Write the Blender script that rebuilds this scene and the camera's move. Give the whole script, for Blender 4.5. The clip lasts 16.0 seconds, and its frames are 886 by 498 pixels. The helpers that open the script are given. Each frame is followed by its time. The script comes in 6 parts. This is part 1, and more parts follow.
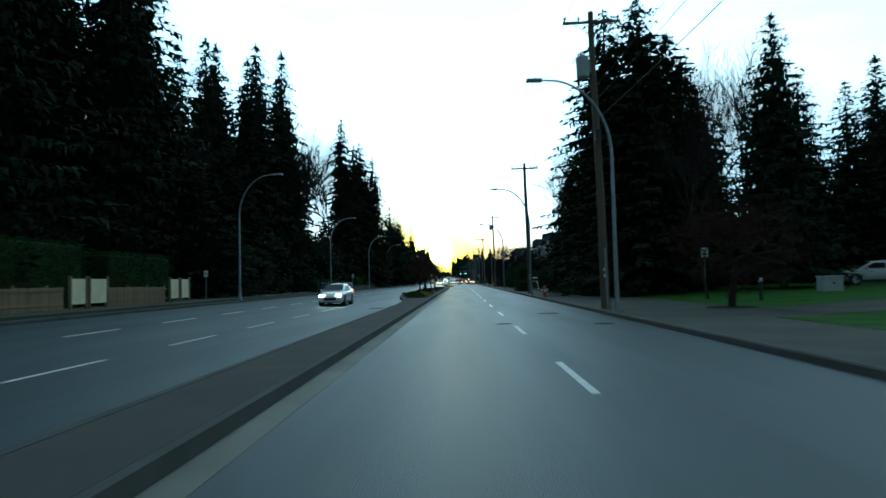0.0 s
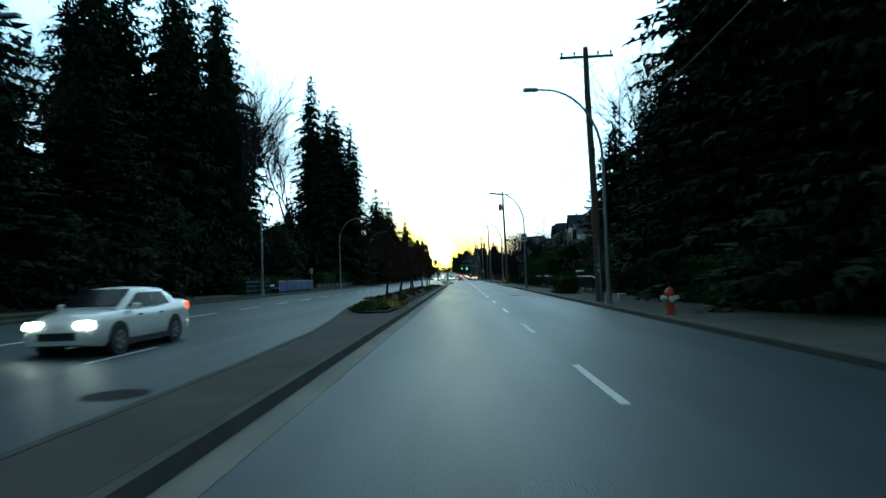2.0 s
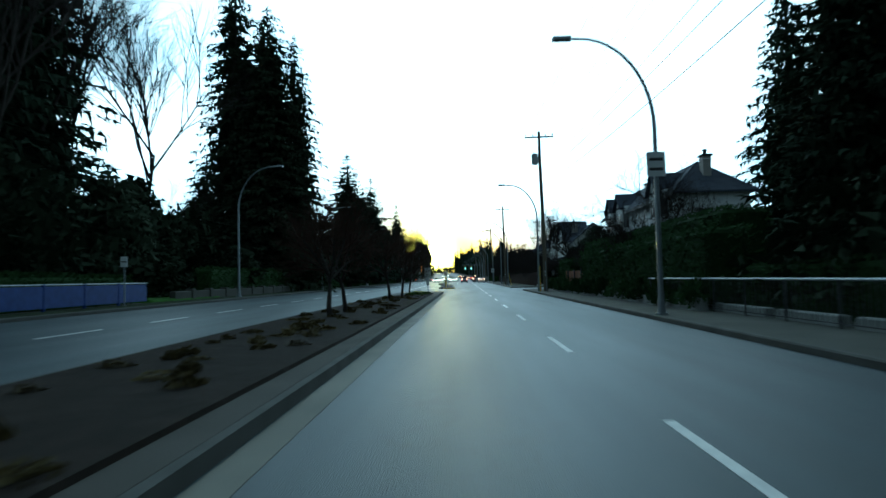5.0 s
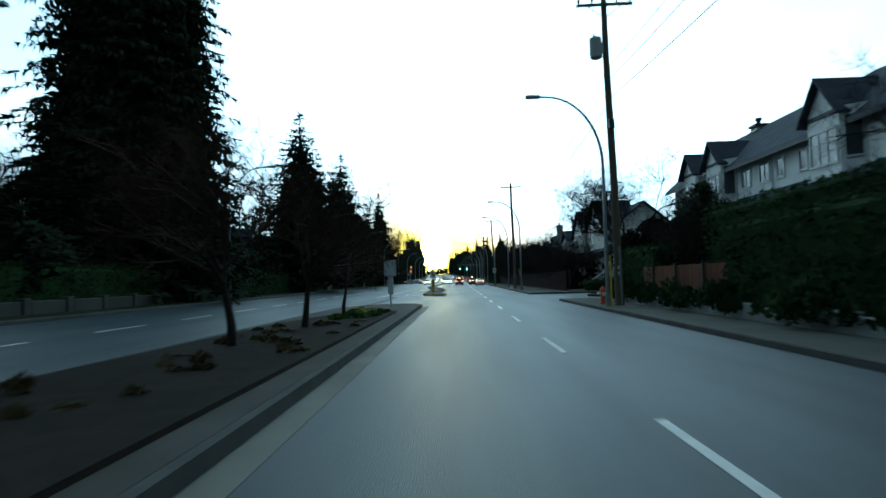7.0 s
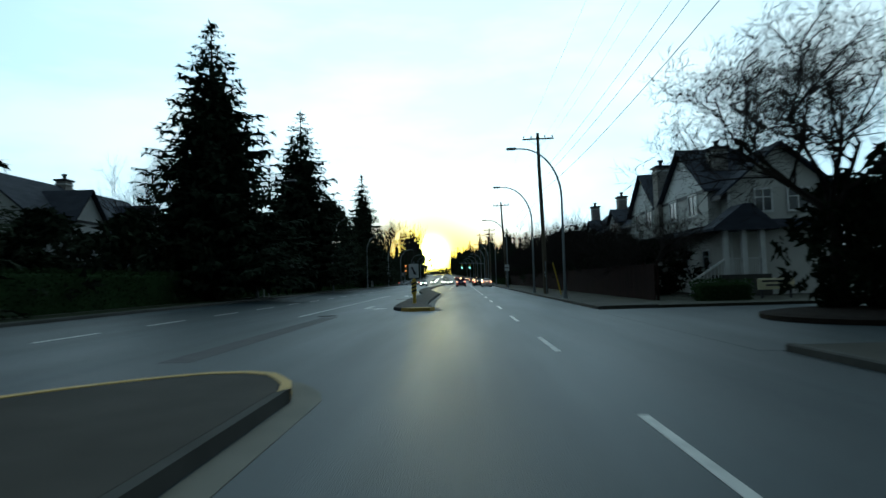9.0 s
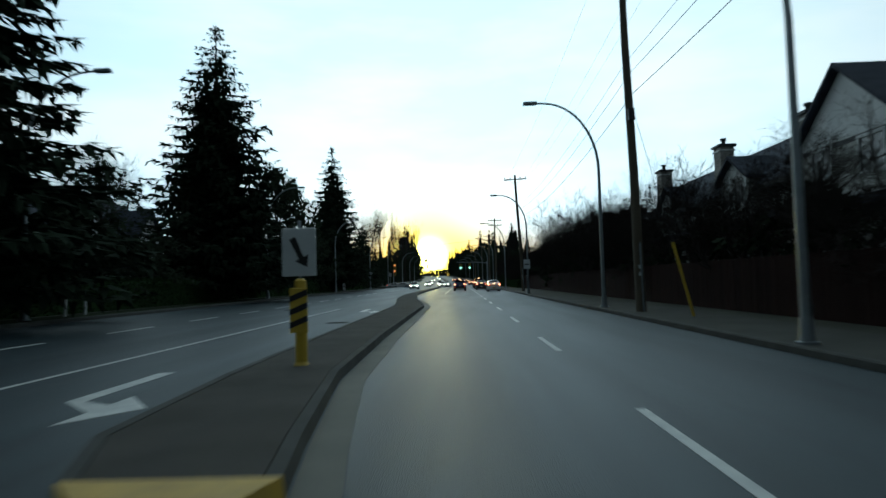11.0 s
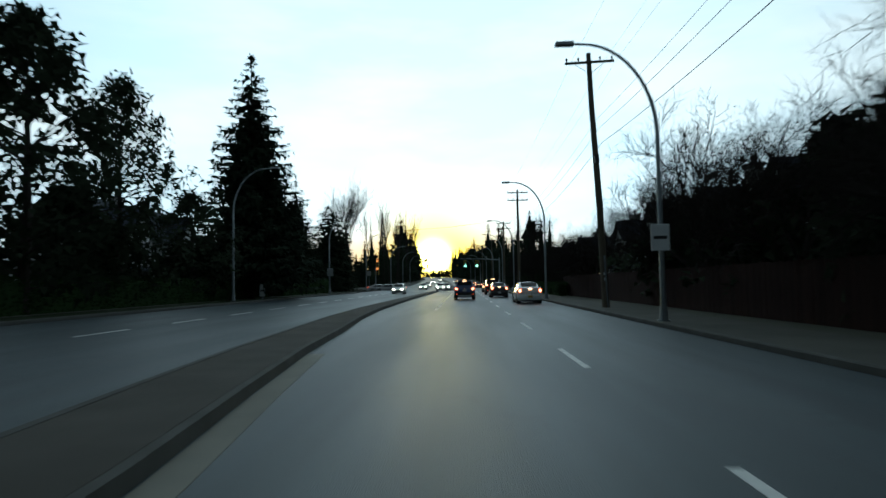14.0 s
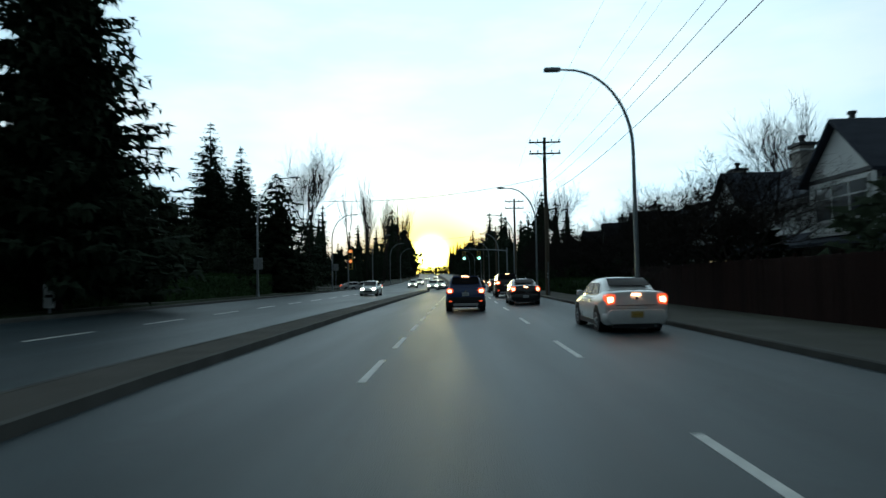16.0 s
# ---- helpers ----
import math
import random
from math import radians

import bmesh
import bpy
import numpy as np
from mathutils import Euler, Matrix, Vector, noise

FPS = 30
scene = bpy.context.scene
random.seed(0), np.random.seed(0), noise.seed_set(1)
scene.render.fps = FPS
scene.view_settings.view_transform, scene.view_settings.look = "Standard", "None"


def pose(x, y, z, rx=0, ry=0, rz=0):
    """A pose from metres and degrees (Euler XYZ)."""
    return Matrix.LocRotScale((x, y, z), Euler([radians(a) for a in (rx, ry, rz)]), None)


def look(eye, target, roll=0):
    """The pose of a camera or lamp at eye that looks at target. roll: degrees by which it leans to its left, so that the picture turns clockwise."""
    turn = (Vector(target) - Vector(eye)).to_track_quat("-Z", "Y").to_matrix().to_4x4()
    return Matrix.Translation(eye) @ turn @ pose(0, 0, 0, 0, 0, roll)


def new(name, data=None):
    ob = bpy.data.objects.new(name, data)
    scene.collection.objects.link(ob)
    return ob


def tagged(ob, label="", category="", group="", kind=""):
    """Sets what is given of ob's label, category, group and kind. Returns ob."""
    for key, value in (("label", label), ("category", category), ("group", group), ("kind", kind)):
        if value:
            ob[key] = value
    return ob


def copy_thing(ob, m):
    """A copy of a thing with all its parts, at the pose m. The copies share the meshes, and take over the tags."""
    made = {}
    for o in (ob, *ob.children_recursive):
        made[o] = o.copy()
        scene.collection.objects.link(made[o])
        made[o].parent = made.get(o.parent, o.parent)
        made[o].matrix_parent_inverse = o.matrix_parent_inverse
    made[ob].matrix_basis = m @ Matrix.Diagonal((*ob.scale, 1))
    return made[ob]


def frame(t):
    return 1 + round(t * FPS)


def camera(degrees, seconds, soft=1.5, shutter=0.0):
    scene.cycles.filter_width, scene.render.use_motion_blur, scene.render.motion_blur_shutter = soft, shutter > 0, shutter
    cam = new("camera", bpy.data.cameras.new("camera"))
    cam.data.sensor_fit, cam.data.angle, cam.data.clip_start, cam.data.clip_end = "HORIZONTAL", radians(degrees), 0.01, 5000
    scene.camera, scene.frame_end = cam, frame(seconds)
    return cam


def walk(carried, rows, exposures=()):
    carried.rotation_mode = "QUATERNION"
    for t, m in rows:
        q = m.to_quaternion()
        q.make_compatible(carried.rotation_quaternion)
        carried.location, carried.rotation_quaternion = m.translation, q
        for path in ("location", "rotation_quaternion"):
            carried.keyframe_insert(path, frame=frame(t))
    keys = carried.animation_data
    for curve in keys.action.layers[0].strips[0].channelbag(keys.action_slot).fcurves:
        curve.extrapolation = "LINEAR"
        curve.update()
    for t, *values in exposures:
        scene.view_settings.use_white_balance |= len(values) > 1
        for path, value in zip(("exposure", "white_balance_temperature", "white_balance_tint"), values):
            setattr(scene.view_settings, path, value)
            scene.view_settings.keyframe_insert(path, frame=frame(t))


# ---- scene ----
SUN_TURN, SUN_POWER, SKY_STRENGTH = -2.7, 0.22, 0.03
SUN_WAY = (-0.0471, 0.9980, 0.0419)
CLOUD_STRENGTH, CLOUD_FLOOR, CLOUD_FALL = 3.8, 0.45, 4.1
AUREOLE = ((12000.0, 150.0, (1.0, 0.8, 0.14)), (1700.0, 12.0, (1.0, 0.66, 0.05)))
BAND_REACH, BAND_TONE = 110.0, (1.0, 0.50, 0.06)
SUNSET_REACH, SUNSET_TONE = 620.0, (1.0, 0.72, 0.16)
EXPOSURES = [(0.0, -1.05, 4850, -16), (4.0, -0.9, 4850, -15), (7.0, -1.0, 4900, -13), (9.0, -1.55, 5300, -9), (12.5, -1.7, 5550, -5), (16.0, -1.65, 5550, -5)]

# ---- camera ----
cam = camera(70.47, 16.0, shutter=0.4)
PATH = [
    (0.0, pose(0.000, 0.000, 1.5, 92.922, 1.40, 1.623)),
    (0.5, pose(-0.020, 7.114, 1.5, 92.875, 1.50, 1.708)),
    (1.0, pose(-0.041, 14.185, 1.5, 92.810, 1.60, 1.746)),
    (1.5, pose(-0.070, 21.210, 1.5, 92.662, 1.80, 1.714)),
    (2.0, pose(-0.093, 28.022, 1.5, 92.545, 1.80, 1.691)),
    (2.5, pose(-0.079, 34.269, 1.5, 92.595, 1.70, 2.047)),
    (3.0, pose(-0.089, 40.505, 1.5, 92.740, 1.90, 2.419)),
    (3.5, pose(-0.200, 47.303, 1.5, 92.663, 1.90, 2.395)),
    (4.0, pose(-0.325, 54.244, 1.5, 92.628, 1.50, 2.288)),
    (6.5, pose(-0.321, 88.044, 1.5, 92.730, 1.50, 1.601)),
    (7.0, pose(-0.314, 94.804, 1.5, 92.766, 1.50, 1.483)),
    (7.5, pose(-0.311, 101.625, 1.5, 92.616, 1.20, 1.302)),
    (8.0, pose(-0.318, 108.587, 1.5, 92.567, 1.40, 1.079)),
    (8.5, pose(-0.234, 115.151, 1.5, 92.548, 1.60, 1.418)),
    (9.0, pose(-0.168, 121.573, 1.5, 92.797, 1.70, 1.705)),
    (11.5, pose(-0.296, 154.621, 1.5, 92.950, 1.60, 1.432)),
    (12.0, pose(-0.279, 160.926, 1.5, 92.974, 1.20, 1.566)),
    (12.5, pose(-0.297, 167.416, 1.5, 93.059, 1.30, 1.642)),
    (13.0, pose(-0.331, 173.894, 1.5, 93.124, 1.20, 1.628)),
    (13.5, pose(-0.358, 180.080, 1.5, 92.966, 0.90, 1.729)),
    (14.0, pose(-0.397, 186.280, 1.5, 93.114, 1.00, 1.859)),
    (14.5, pose(-0.483, 192.780, 1.5, 93.056, 0.80, 1.699)),
    (15.0, pose(-0.552, 199.355, 1.5, 93.030, 0.80, 1.549)),
    (15.5, pose(-0.532, 205.849, 1.5, 92.859, 0.90, 1.574)),
    (16.0, pose(-0.484, 212.332, 1.5, 92.814, 1.10, 1.669)),
]
walk(cam, PATH, exposures=EXPOSURES)

# ---- world and light ----
world = bpy.data.worlds.new("dusk_sky")
world.use_nodes = True
scene.world = world
wt = world.node_tree
wt.nodes.clear()
w_out = wt.nodes.new("ShaderNodeOutputWorld")
w_sky = wt.nodes.new("ShaderNodeTexSky")
w_sky.sky_type = "NISHITA"
w_sky.sun_disc = False
w_sky.sun_elevation = radians(3.3)
w_sky.sun_rotation = radians(SUN_TURN)
w_sky.dust_density = 1.0
w_sky.ozone_density = 2.0
w_bg = wt.nodes.new("ShaderNodeBackground")
w_bg.inputs["Strength"].default_value = SKY_STRENGTH
wt.links.new(w_sky.outputs[0], w_bg.inputs["Color"])
# thin high cloud over the whole sky, brightest towards the low sun
def world_node(kind, op="", **values):
    n = wt.nodes.new(kind)
    if op:
        n.operation = op
    for k, v in values.items():
        n.inputs[int(k[1:])].default_value = v
    return n


w_co = wt.nodes.new("ShaderNodeTexCoord")
w_map = wt.nodes.new("ShaderNodeMapping")
w_map.inputs["Scale"].default_value = (1.2, 1.2, 4.5)
w_noise = wt.nodes.new("ShaderNodeTexNoise")
w_noise.inputs["Scale"].default_value = 2.3
w_noise.inputs["Detail"].default_value = 7.0
w_noise.inputs["Roughness"].default_value = 0.55
w_ramp = wt.nodes.new("ShaderNodeValToRGB")
w_ramp.color_ramp.elements[0].position = 0.36
w_ramp.color_ramp.elements[0].color = (0.78, 0.92, 1.0, 1)
w_ramp.color_ramp.elements[1].position = 0.62
w_ramp.color_ramp.elements[1].color = (0.97, 1.0, 1.0, 1)
wt.links.new(w_co.outputs["Generated"], w_map.inputs["Vector"])
wt.links.new(w_map.outputs[0], w_noise.inputs["Vector"])
wt.links.new(w_noise.outputs["Fac"], w_ramp.inputs["Fac"])
to_sun = world_node("ShaderNodeVectorMath", "DOT_PRODUCT", i1=SUN_WAY)
wt.links.new(w_co.outputs["Generated"], to_sun.inputs[0])
half_up = world_node("ShaderNodeMath", "MULTIPLY_ADD", i1=0.5, i2=0.5)
wt.links.new(to_sun.outputs["Value"], half_up.inputs[0])
fall = world_node("ShaderNodeMath", "POWER", i1=CLOUD_FALL)
wt.links.new(half_up.outputs[0], fall.inputs[0])
level = world_node("ShaderNodeMath", "MULTIPLY_ADD", i1=CLOUD_STRENGTH, i2=CLOUD_FLOOR)
wt.links.new(fall.outputs[0], level.inputs[0])
w_cloud = wt.nodes.new("ShaderNodeBackground")
near_sun = world_node("ShaderNodeMath", "POWER", i1=SUNSET_REACH)
wt.links.new(half_up.outputs[0], near_sun.inputs[0])
w_tone = wt.nodes.new("ShaderNodeMix")
w_tone.data_type = "RGBA"
w_tone.inputs[7].default_value = (*SUNSET_TONE, 1)
wt.links.new(near_sun.outputs[0], w_tone.inputs[0])
wt.links.new(w_ramp.outputs["Color"], w_tone.inputs[6])
# the orange band low over the horizon on both sides of the sun
split = wt.nodes.new("ShaderNodeSeparateXYZ")
wt.links.new(w_co.outputs["Generated"], split.inputs[0])
low = wt.nodes.new("ShaderNodeMapRange")
low.interpolation_type = "SMOOTHSTEP"
for slot, value in (("From Min", 0.105), ("From Max", 0.03), ("To Min", 0.0), ("To Max", 1.0)):
    low.inputs[slot].default_value = value
wt.links.new(split.outputs["Z"], low.inputs["Value"])
beside = world_node("ShaderNodeMath", "POWER", i1=BAND_REACH)
wt.links.new(half_up.outputs[0], beside.inputs[0])
band = world_node("ShaderNodeMath", "MULTIPLY")
wt.links.new(low.outputs[0], band.inputs[0])
wt.links.new(beside.outputs[0], band.inputs[1])
w_band = wt.nodes.new("ShaderNodeMix")
w_band.data_type = "RGBA"
w_band.inputs[7].default_value = (*BAND_TONE, 1)
wt.links.new(band.outputs[0], w_band.inputs[0])
wt.links.new(w_tone.outputs[2], w_band.inputs[6])
wt.links.new(w_band.outputs[2], w_cloud.inputs["Color"])
wt.links.new(level.outputs[0], w_cloud.inputs["Strength"])
last = w_bg.outputs[0]
# the hazy bright patch of cloud round the sun itself
for sharp, strength, tone in AUREOLE:
    pw = world_node("ShaderNodeMath", "POWER", i1=sharp)
    wt.links.new(half_up.outputs[0], pw.inputs[0])
    st = world_node("ShaderNodeMath", "MULTIPLY", i1=strength)
    wt.links.new(pw.outputs[0], st.inputs[0])
    bg = wt.nodes.new("ShaderNodeBackground")
    bg.inputs["Color"].default_value = (*tone, 1)
    wt.links.new(st.outputs[0], bg.inputs["Strength"])
    ad = wt.nodes.new("ShaderNodeAddShader")
    wt.links.new(last, ad.inputs[0])
    wt.links.new(bg.outputs[0], ad.inputs[1])
    last = ad.outputs[0]
w_add = wt.nodes.new("ShaderNodeAddShader")
wt.links.new(last, w_add.inputs[0])
wt.links.new(w_cloud.outputs[0], w_add.inputs[1])
wt.links.new(w_add.outputs[0], w_out.inputs["Surface"])

sun = new("sun", bpy.data.lights.new("sun", "SUN"))
sun.data.energy = SUN_POWER
sun.data.angle = radians(3)
sun.data.color = (1.0, 0.72, 0.38)
sun.matrix_world = look((0, 0, 0), tuple(-c for c in SUN_WAY))


# ---- materials ----
def material(name, base, rough=0.8, metal=0.0, second=None, scale=4.0, fine=60.0, bump=0.2, spec=0.5, emit=None, power=0.0,
             coat=0.0, alpha=1.0, transmission=0.0, vary=0.0, stretch=(1, 1, 1), amount=0.5):
    """A surface with two scales of variation, fine relief, and a shift from object to object."""
    m = bpy.data.materials.new(name)
    m.use_nodes = True
    t = m.node_tree
    p = t.nodes["Principled BSDF"]
    p.inputs["Metallic"].default_value = metal
    p.inputs["Specular IOR Level"].default_value = spec
    p.inputs["Coat Weight"].default_value = coat
    p.inputs["Transmission Weight"].default_value = transmission
    p.inputs["Alpha"].default_value = alpha
    co = t.nodes.new("ShaderNodeTexCoord")
    mp = t.nodes.new("ShaderNodeMapping")
    mp.inputs["Scale"].default_value = stretch
    t.links.new(co.outputs["Object"], mp.inputs["Vector"])
    big = t.nodes.new("ShaderNodeTexNoise")
    big.inputs["Scale"].default_value = scale
    big.inputs["Detail"].default_value = 5
    small = t.nodes.new("ShaderNodeTexNoise")
    small.inputs["Scale"].default_value = fine
    small.inputs["Detail"].default_value = 3
    for n in (big, small):
        t.links.new(mp.outputs[0], n.inputs["Vector"])
    blend = t.nodes.new("ShaderNodeMath")
    blend.operation = "MULTIPLY_ADD"
    blend.inputs[1].default_value = 0.35
    t.links.new(small.outputs["Fac"], blend.inputs[0])
    t.links.new(big.outputs["Fac"], blend.inputs[2])
    rg = t.nodes.new("ShaderNodeMapRange")
    rg.inputs["From Min"].default_value = 0.42
    rg.inputs["From Max"].default_value = 0.95
    t.links.new(blend.outputs[0], rg.inputs["Value"])
    mix = t.nodes.new("ShaderNodeMix")
    mix.data_type = "RGBA"
    second = second or tuple(c * (1 - amount) for c in base)
    mix.inputs[6].default_value = (*base, 1)
    mix.inputs[7].default_value = (*second, 1)
    t.links.new(rg.outputs[0], mix.inputs[0])
    colour = mix.outputs[2]
    if vary:
        info = t.nodes.new("ShaderNodeObjectInfo")
        hs = t.nodes.new("ShaderNodeHueSaturation")
        mr = t.nodes.new("ShaderNodeMapRange")
        mr.inputs["To Min"].default_value = 1 - vary
        mr.inputs["To Max"].default_value = 1 + vary
        t.links.new(info.outputs["Random"], mr.inputs["Value"])
        t.links.new(mr.outputs[0], hs.inputs["Value"])
        t.links.new(colour, hs.inputs["Color"])
        colour = hs.outputs[0]
    t.links.new(colour, p.inputs["Base Color"])
    rr = t.nodes.new("ShaderNodeMapRange")
    rr.inputs["To Min"].default_value = max(0.02, rough - 0.1)
    rr.inputs["To Max"].default_value = min(1.0, rough + 0.1)
    t.links.new(big.outputs["Fac"], rr.inputs["Value"])
    t.links.new(rr.outputs[0], p.inputs["Roughness"])
    if bump:
        bp = t.nodes.new("ShaderNodeBump")
        bp.inputs["Strength"].default_value = bump
        bp.inputs["Distance"].default_value = 0.02
        t.links.new(small.outputs["Fac"], bp.inputs["Height"])
        t.links.new(bp.outputs[0], p.inputs["Normal"])
    if emit:
        p.inputs["Emission Color"].default_value = (*emit, 1)
        p.inputs["Emission Strength"].default_value = power
    return m


def asphalt_material():
    """Worn asphalt: aggregate, long wheel-track polish, patches, thin sealed cracks."""
    m = material("asphalt", (0.028, 0.045, 0.053), rough=0.5, second=(0.019, 0.031, 0.038), scale=0.6, fine=90, bump=0.4, spec=0.30, stretch=(1.0, 0.1, 1.0))
    t = m.node_tree
    p = t.nodes["Principled BSDF"]
    co = t.nodes.new("ShaderNodeTexCoord")
    mp = t.nodes.new("ShaderNodeMapping")
    mp.inputs["Scale"].default_value = (1.6, 0.035, 1)
    t.links.new(co.outputs["Object"], mp.inputs["Vector"])
    tracks = t.nodes.new("ShaderNodeTexNoise")
    tracks.inputs["Scale"].default_value = 1.0
    tracks.inputs["Detail"].default_value = 3
    t.links.new(mp.outputs[0], tracks.inputs["Vector"])
    old = p.inputs["Base Color"].links[0].from_socket
    hs = t.nodes.new("ShaderNodeHueSaturation")
    mr = t.nodes.new("ShaderNodeMapRange")
    mr.inputs["From Min"].default_value = 0.3
    mr.inputs["From Max"].default_value = 0.7
    mr.inputs["To Min"].default_value = 0.78
    mr.inputs["To Max"].default_value = 1.2
    t.links.new(tracks.outputs["Fac"], mr.inputs["Value"])
    t.links.new(mr.outputs[0], hs.inputs["Value"])
    t.links.new(old, hs.inputs["Color"])
    vor = t.nodes.new("ShaderNodeTexVoronoi")
    vor.feature = "DISTANCE_TO_EDGE"
    vor.inputs["Scale"].default_value = 0.16
    wob = t.nodes.new("ShaderNodeTexNoise")
    wob.inputs["Scale"].default_value = 0.9
    wob.inputs["Detail"].default_value = 6
    add = t.nodes.new("ShaderNodeVectorMath")
    add.operation = "MULTIPLY_ADD"
    add.inputs[1].default_value = (3.2, 3.2, 0)
    t.links.new(co.outputs["Object"], wob.inputs["Vector"])
    t.links.new(wob.outputs["Color"], add.inputs[0])
    t.links.new(co.outputs["Object"], add.inputs[2])
    t.links.new(add.outputs[0], vor.inputs["Vector"])
    cr = t.nodes.new("ShaderNodeMapRange")
    cr.inputs["From Min"].default_value = 0.0
    cr.inputs["From Max"].default_value = 0.006
    t.links.new(vor.outputs["Distance"], cr.inputs["Value"])
    dark = t.nodes.new("ShaderNodeMix")
    dark.data_type = "RGBA"
    dark.inputs[6].default_value = (0.020, 0.030, 0.036, 1)
    t.links.new(cr.outputs[0], dark.inputs[0])
    t.links.new(hs.outputs[0], dark.inputs[7])
    t.links.new(dark.outputs[2], p.inputs["Base Color"])
    return m


M_ASPHALT = asphalt_material()
M_PATCH = material("new_asphalt", (0.03, 0.034, 0.037), rough=0.7, scale=1.5, fine=80, bump=0.3)
M_CONCRETE = material("kerb_concrete", (0.085, 0.086, 0.08), rough=0.9, spec=0.2, second=(0.055, 0.056, 0.052), scale=1.2, fine=50)
M_AGGREGATE = material("median_concrete", (0.072, 0.067, 0.058), rough=0.92, spec=0.25, second=(0.05, 0.047, 0.041), scale=0.8, fine=70, bump=0.4)
M_PALEBLOCK = material("pale_block", (0.30, 0.31, 0.30), rough=0.9, spec=0.2, second=(0.2, 0.21, 0.2), scale=1.2, fine=50)
M_GUTTER = material("gutter_concrete", (0.175, 0.168, 0.132), rough=0.8, second=(0.11, 0.108, 0.088), scale=0.7, fine=40)
M_SIDEWALK = material("sidewalk_concrete", (0.078, 0.078, 0.067), rough=0.92, spec=0.2, second=(0.052, 0.053, 0.047), scale=0.5, fine=40)
M_PAINT = material("white_road_paint", (0.72, 0.72, 0.68), rough=0.6, second=(0.45, 0.46, 0.45), scale=3, fine=30, bump=0.15)
M_YELLOW = material("yellow_road_paint", (0.62, 0.40, 0.05), rough=0.6, second=(0.40, 0.27, 0.06), scale=3, fine=30)
M_GRASS = material("mown_grass", (0.05, 0.125, 0.015), rough=0.95, spec=0.1, second=(0.03, 0.07, 0.012), scale=0.7, fine=60, bump=0.8)
M_ROUGHGRASS = material("rough_grass", (0.026, 0.036, 0.016), rough=0.95, spec=0.06, second=(0.017, 0.022, 0.012), scale=0.9, fine=30, bump=1.0)
M_SOIL = material("bark_mulch", (0.030, 0.023, 0.018), rough=0.95, spec=0.08, second=(0.016, 0.014, 0.012), scale=2.5, fine=40, bump=1.0)
M_GROUND = material("leaf_litter", (0.045, 0.05, 0.03), rough=0.95, second=(0.03, 0.03, 0.022), scale=0.4, fine=20, bump=0.8)
M_NEEDLE = material("conifer_needles", (0.032, 0.047, 0.028), rough=0.95, second=(0.023, 0.034, 0.022), scale=0.6, fine=8, bump=0, vary=0.2, spec=0.06)
M_CEDAR = material("cedar_foliage", (0.033, 0.045, 0.026), rough=0.95, second=(0.024, 0.033, 0.019), scale=0.6, fine=8, bump=0, vary=0.2, spec=0.06)
M_HEDGE = material("hedge_leaves", (0.030, 0.058, 0.018), rough=0.95, second=(0.02, 0.036, 0.014), scale=0.8, fine=10, bump=0, vary=0.2, spec=0.06)
M_YLEAF = material("yellow_flowers", (0.42, 0.38, 0.04), rough=0.7, second=(0.20, 0.24, 0.04), scale=2, fine=12, bump=0)
M_GLEAF = material("bed_leaves", (0.075, 0.12, 0.025), rough=0.9, spec=0.1, second=(0.04, 0.065, 0.02), scale=2, fine=12, bump=0, vary=0.2)
M_OCHRE = material("dry_shrub", (0.085, 0.062, 0.022), rough=0.9, spec=0.1, second=(0.06, 0.055, 0.025), scale=2, fine=12, bump=0, vary=0.2)
M_BARK = material("tree_bark", (0.052, 0.044, 0.037), rough=0.95, spec=0.2, second=(0.03, 0.026, 0.023), scale=3, fine=30, bump=0.9, stretch=(4, 4, 0.7))
M_TWIG = material("bare_twigs", (0.042, 0.035, 0.031), rough=0.95, spec=0.15, second=(0.028, 0.024, 0.022), scale=2, fine=20, bump=0.3, vary=0.15)
M_REDTWIG = material("brown_twigs", (0.075, 0.046, 0.033), rough=0.95, spec=0.15, second=(0.05, 0.032, 0.025), scale=2, fine=20, bump=0.3, vary=0.1)
M_POLE = material("weathered_pole_wood", (0.15, 0.125, 0.085), rough=0.9, second=(0.085, 0.072, 0.055), scale=2, fine=25, bump=0.7, stretch=(5, 5, 0.4))
M_STEEL = material("galvanised_steel", (0.33, 0.36, 0.38), rough=0.5, metal=0.7, second=(0.24, 0.27, 0.29), scale=3, fine=40, bump=0.1)
M_DARKSTEEL = material("dark_painted_steel", (0.03, 0.033, 0.038), rough=0.5, scale=5, fine=40, bump=0.1)
M_IRON = material("worn_cast_iron", (0.018, 0.019, 0.02), rough=0.85, spec=0.15, scale=6, fine=50, bump=0.5)
M_CERAMIC = material("glazed_insulator", (0.20, 0.16, 0.14), rough=0.25, scale=5, fine=30, bump=0)
M_TRANSFORMER = material("grey_transformer_paint", (0.42, 0.45, 0.46), rough=0.5, second=(0.32, 0.34, 0.35), scale=3, fine=40, bump=0.05)
M_CABLE = material("black_cable", (0.015, 0.015, 0.016), rough=0.6, scale=6, fine=30, bump=0)
M_SIGNWHITE = material("sign_white", (0.70, 0.72, 0.72), rough=0.45, second=(0.6, 0.62, 0.63), scale=3, fine=30, bump=0)
M_SIGNGREY = material("sign_back_aluminium", (0.42, 0.44, 0.45), rough=0.45, metal=0.4, second=(0.33, 0.35, 0.36), scale=3, fine=30, bump=0.05)
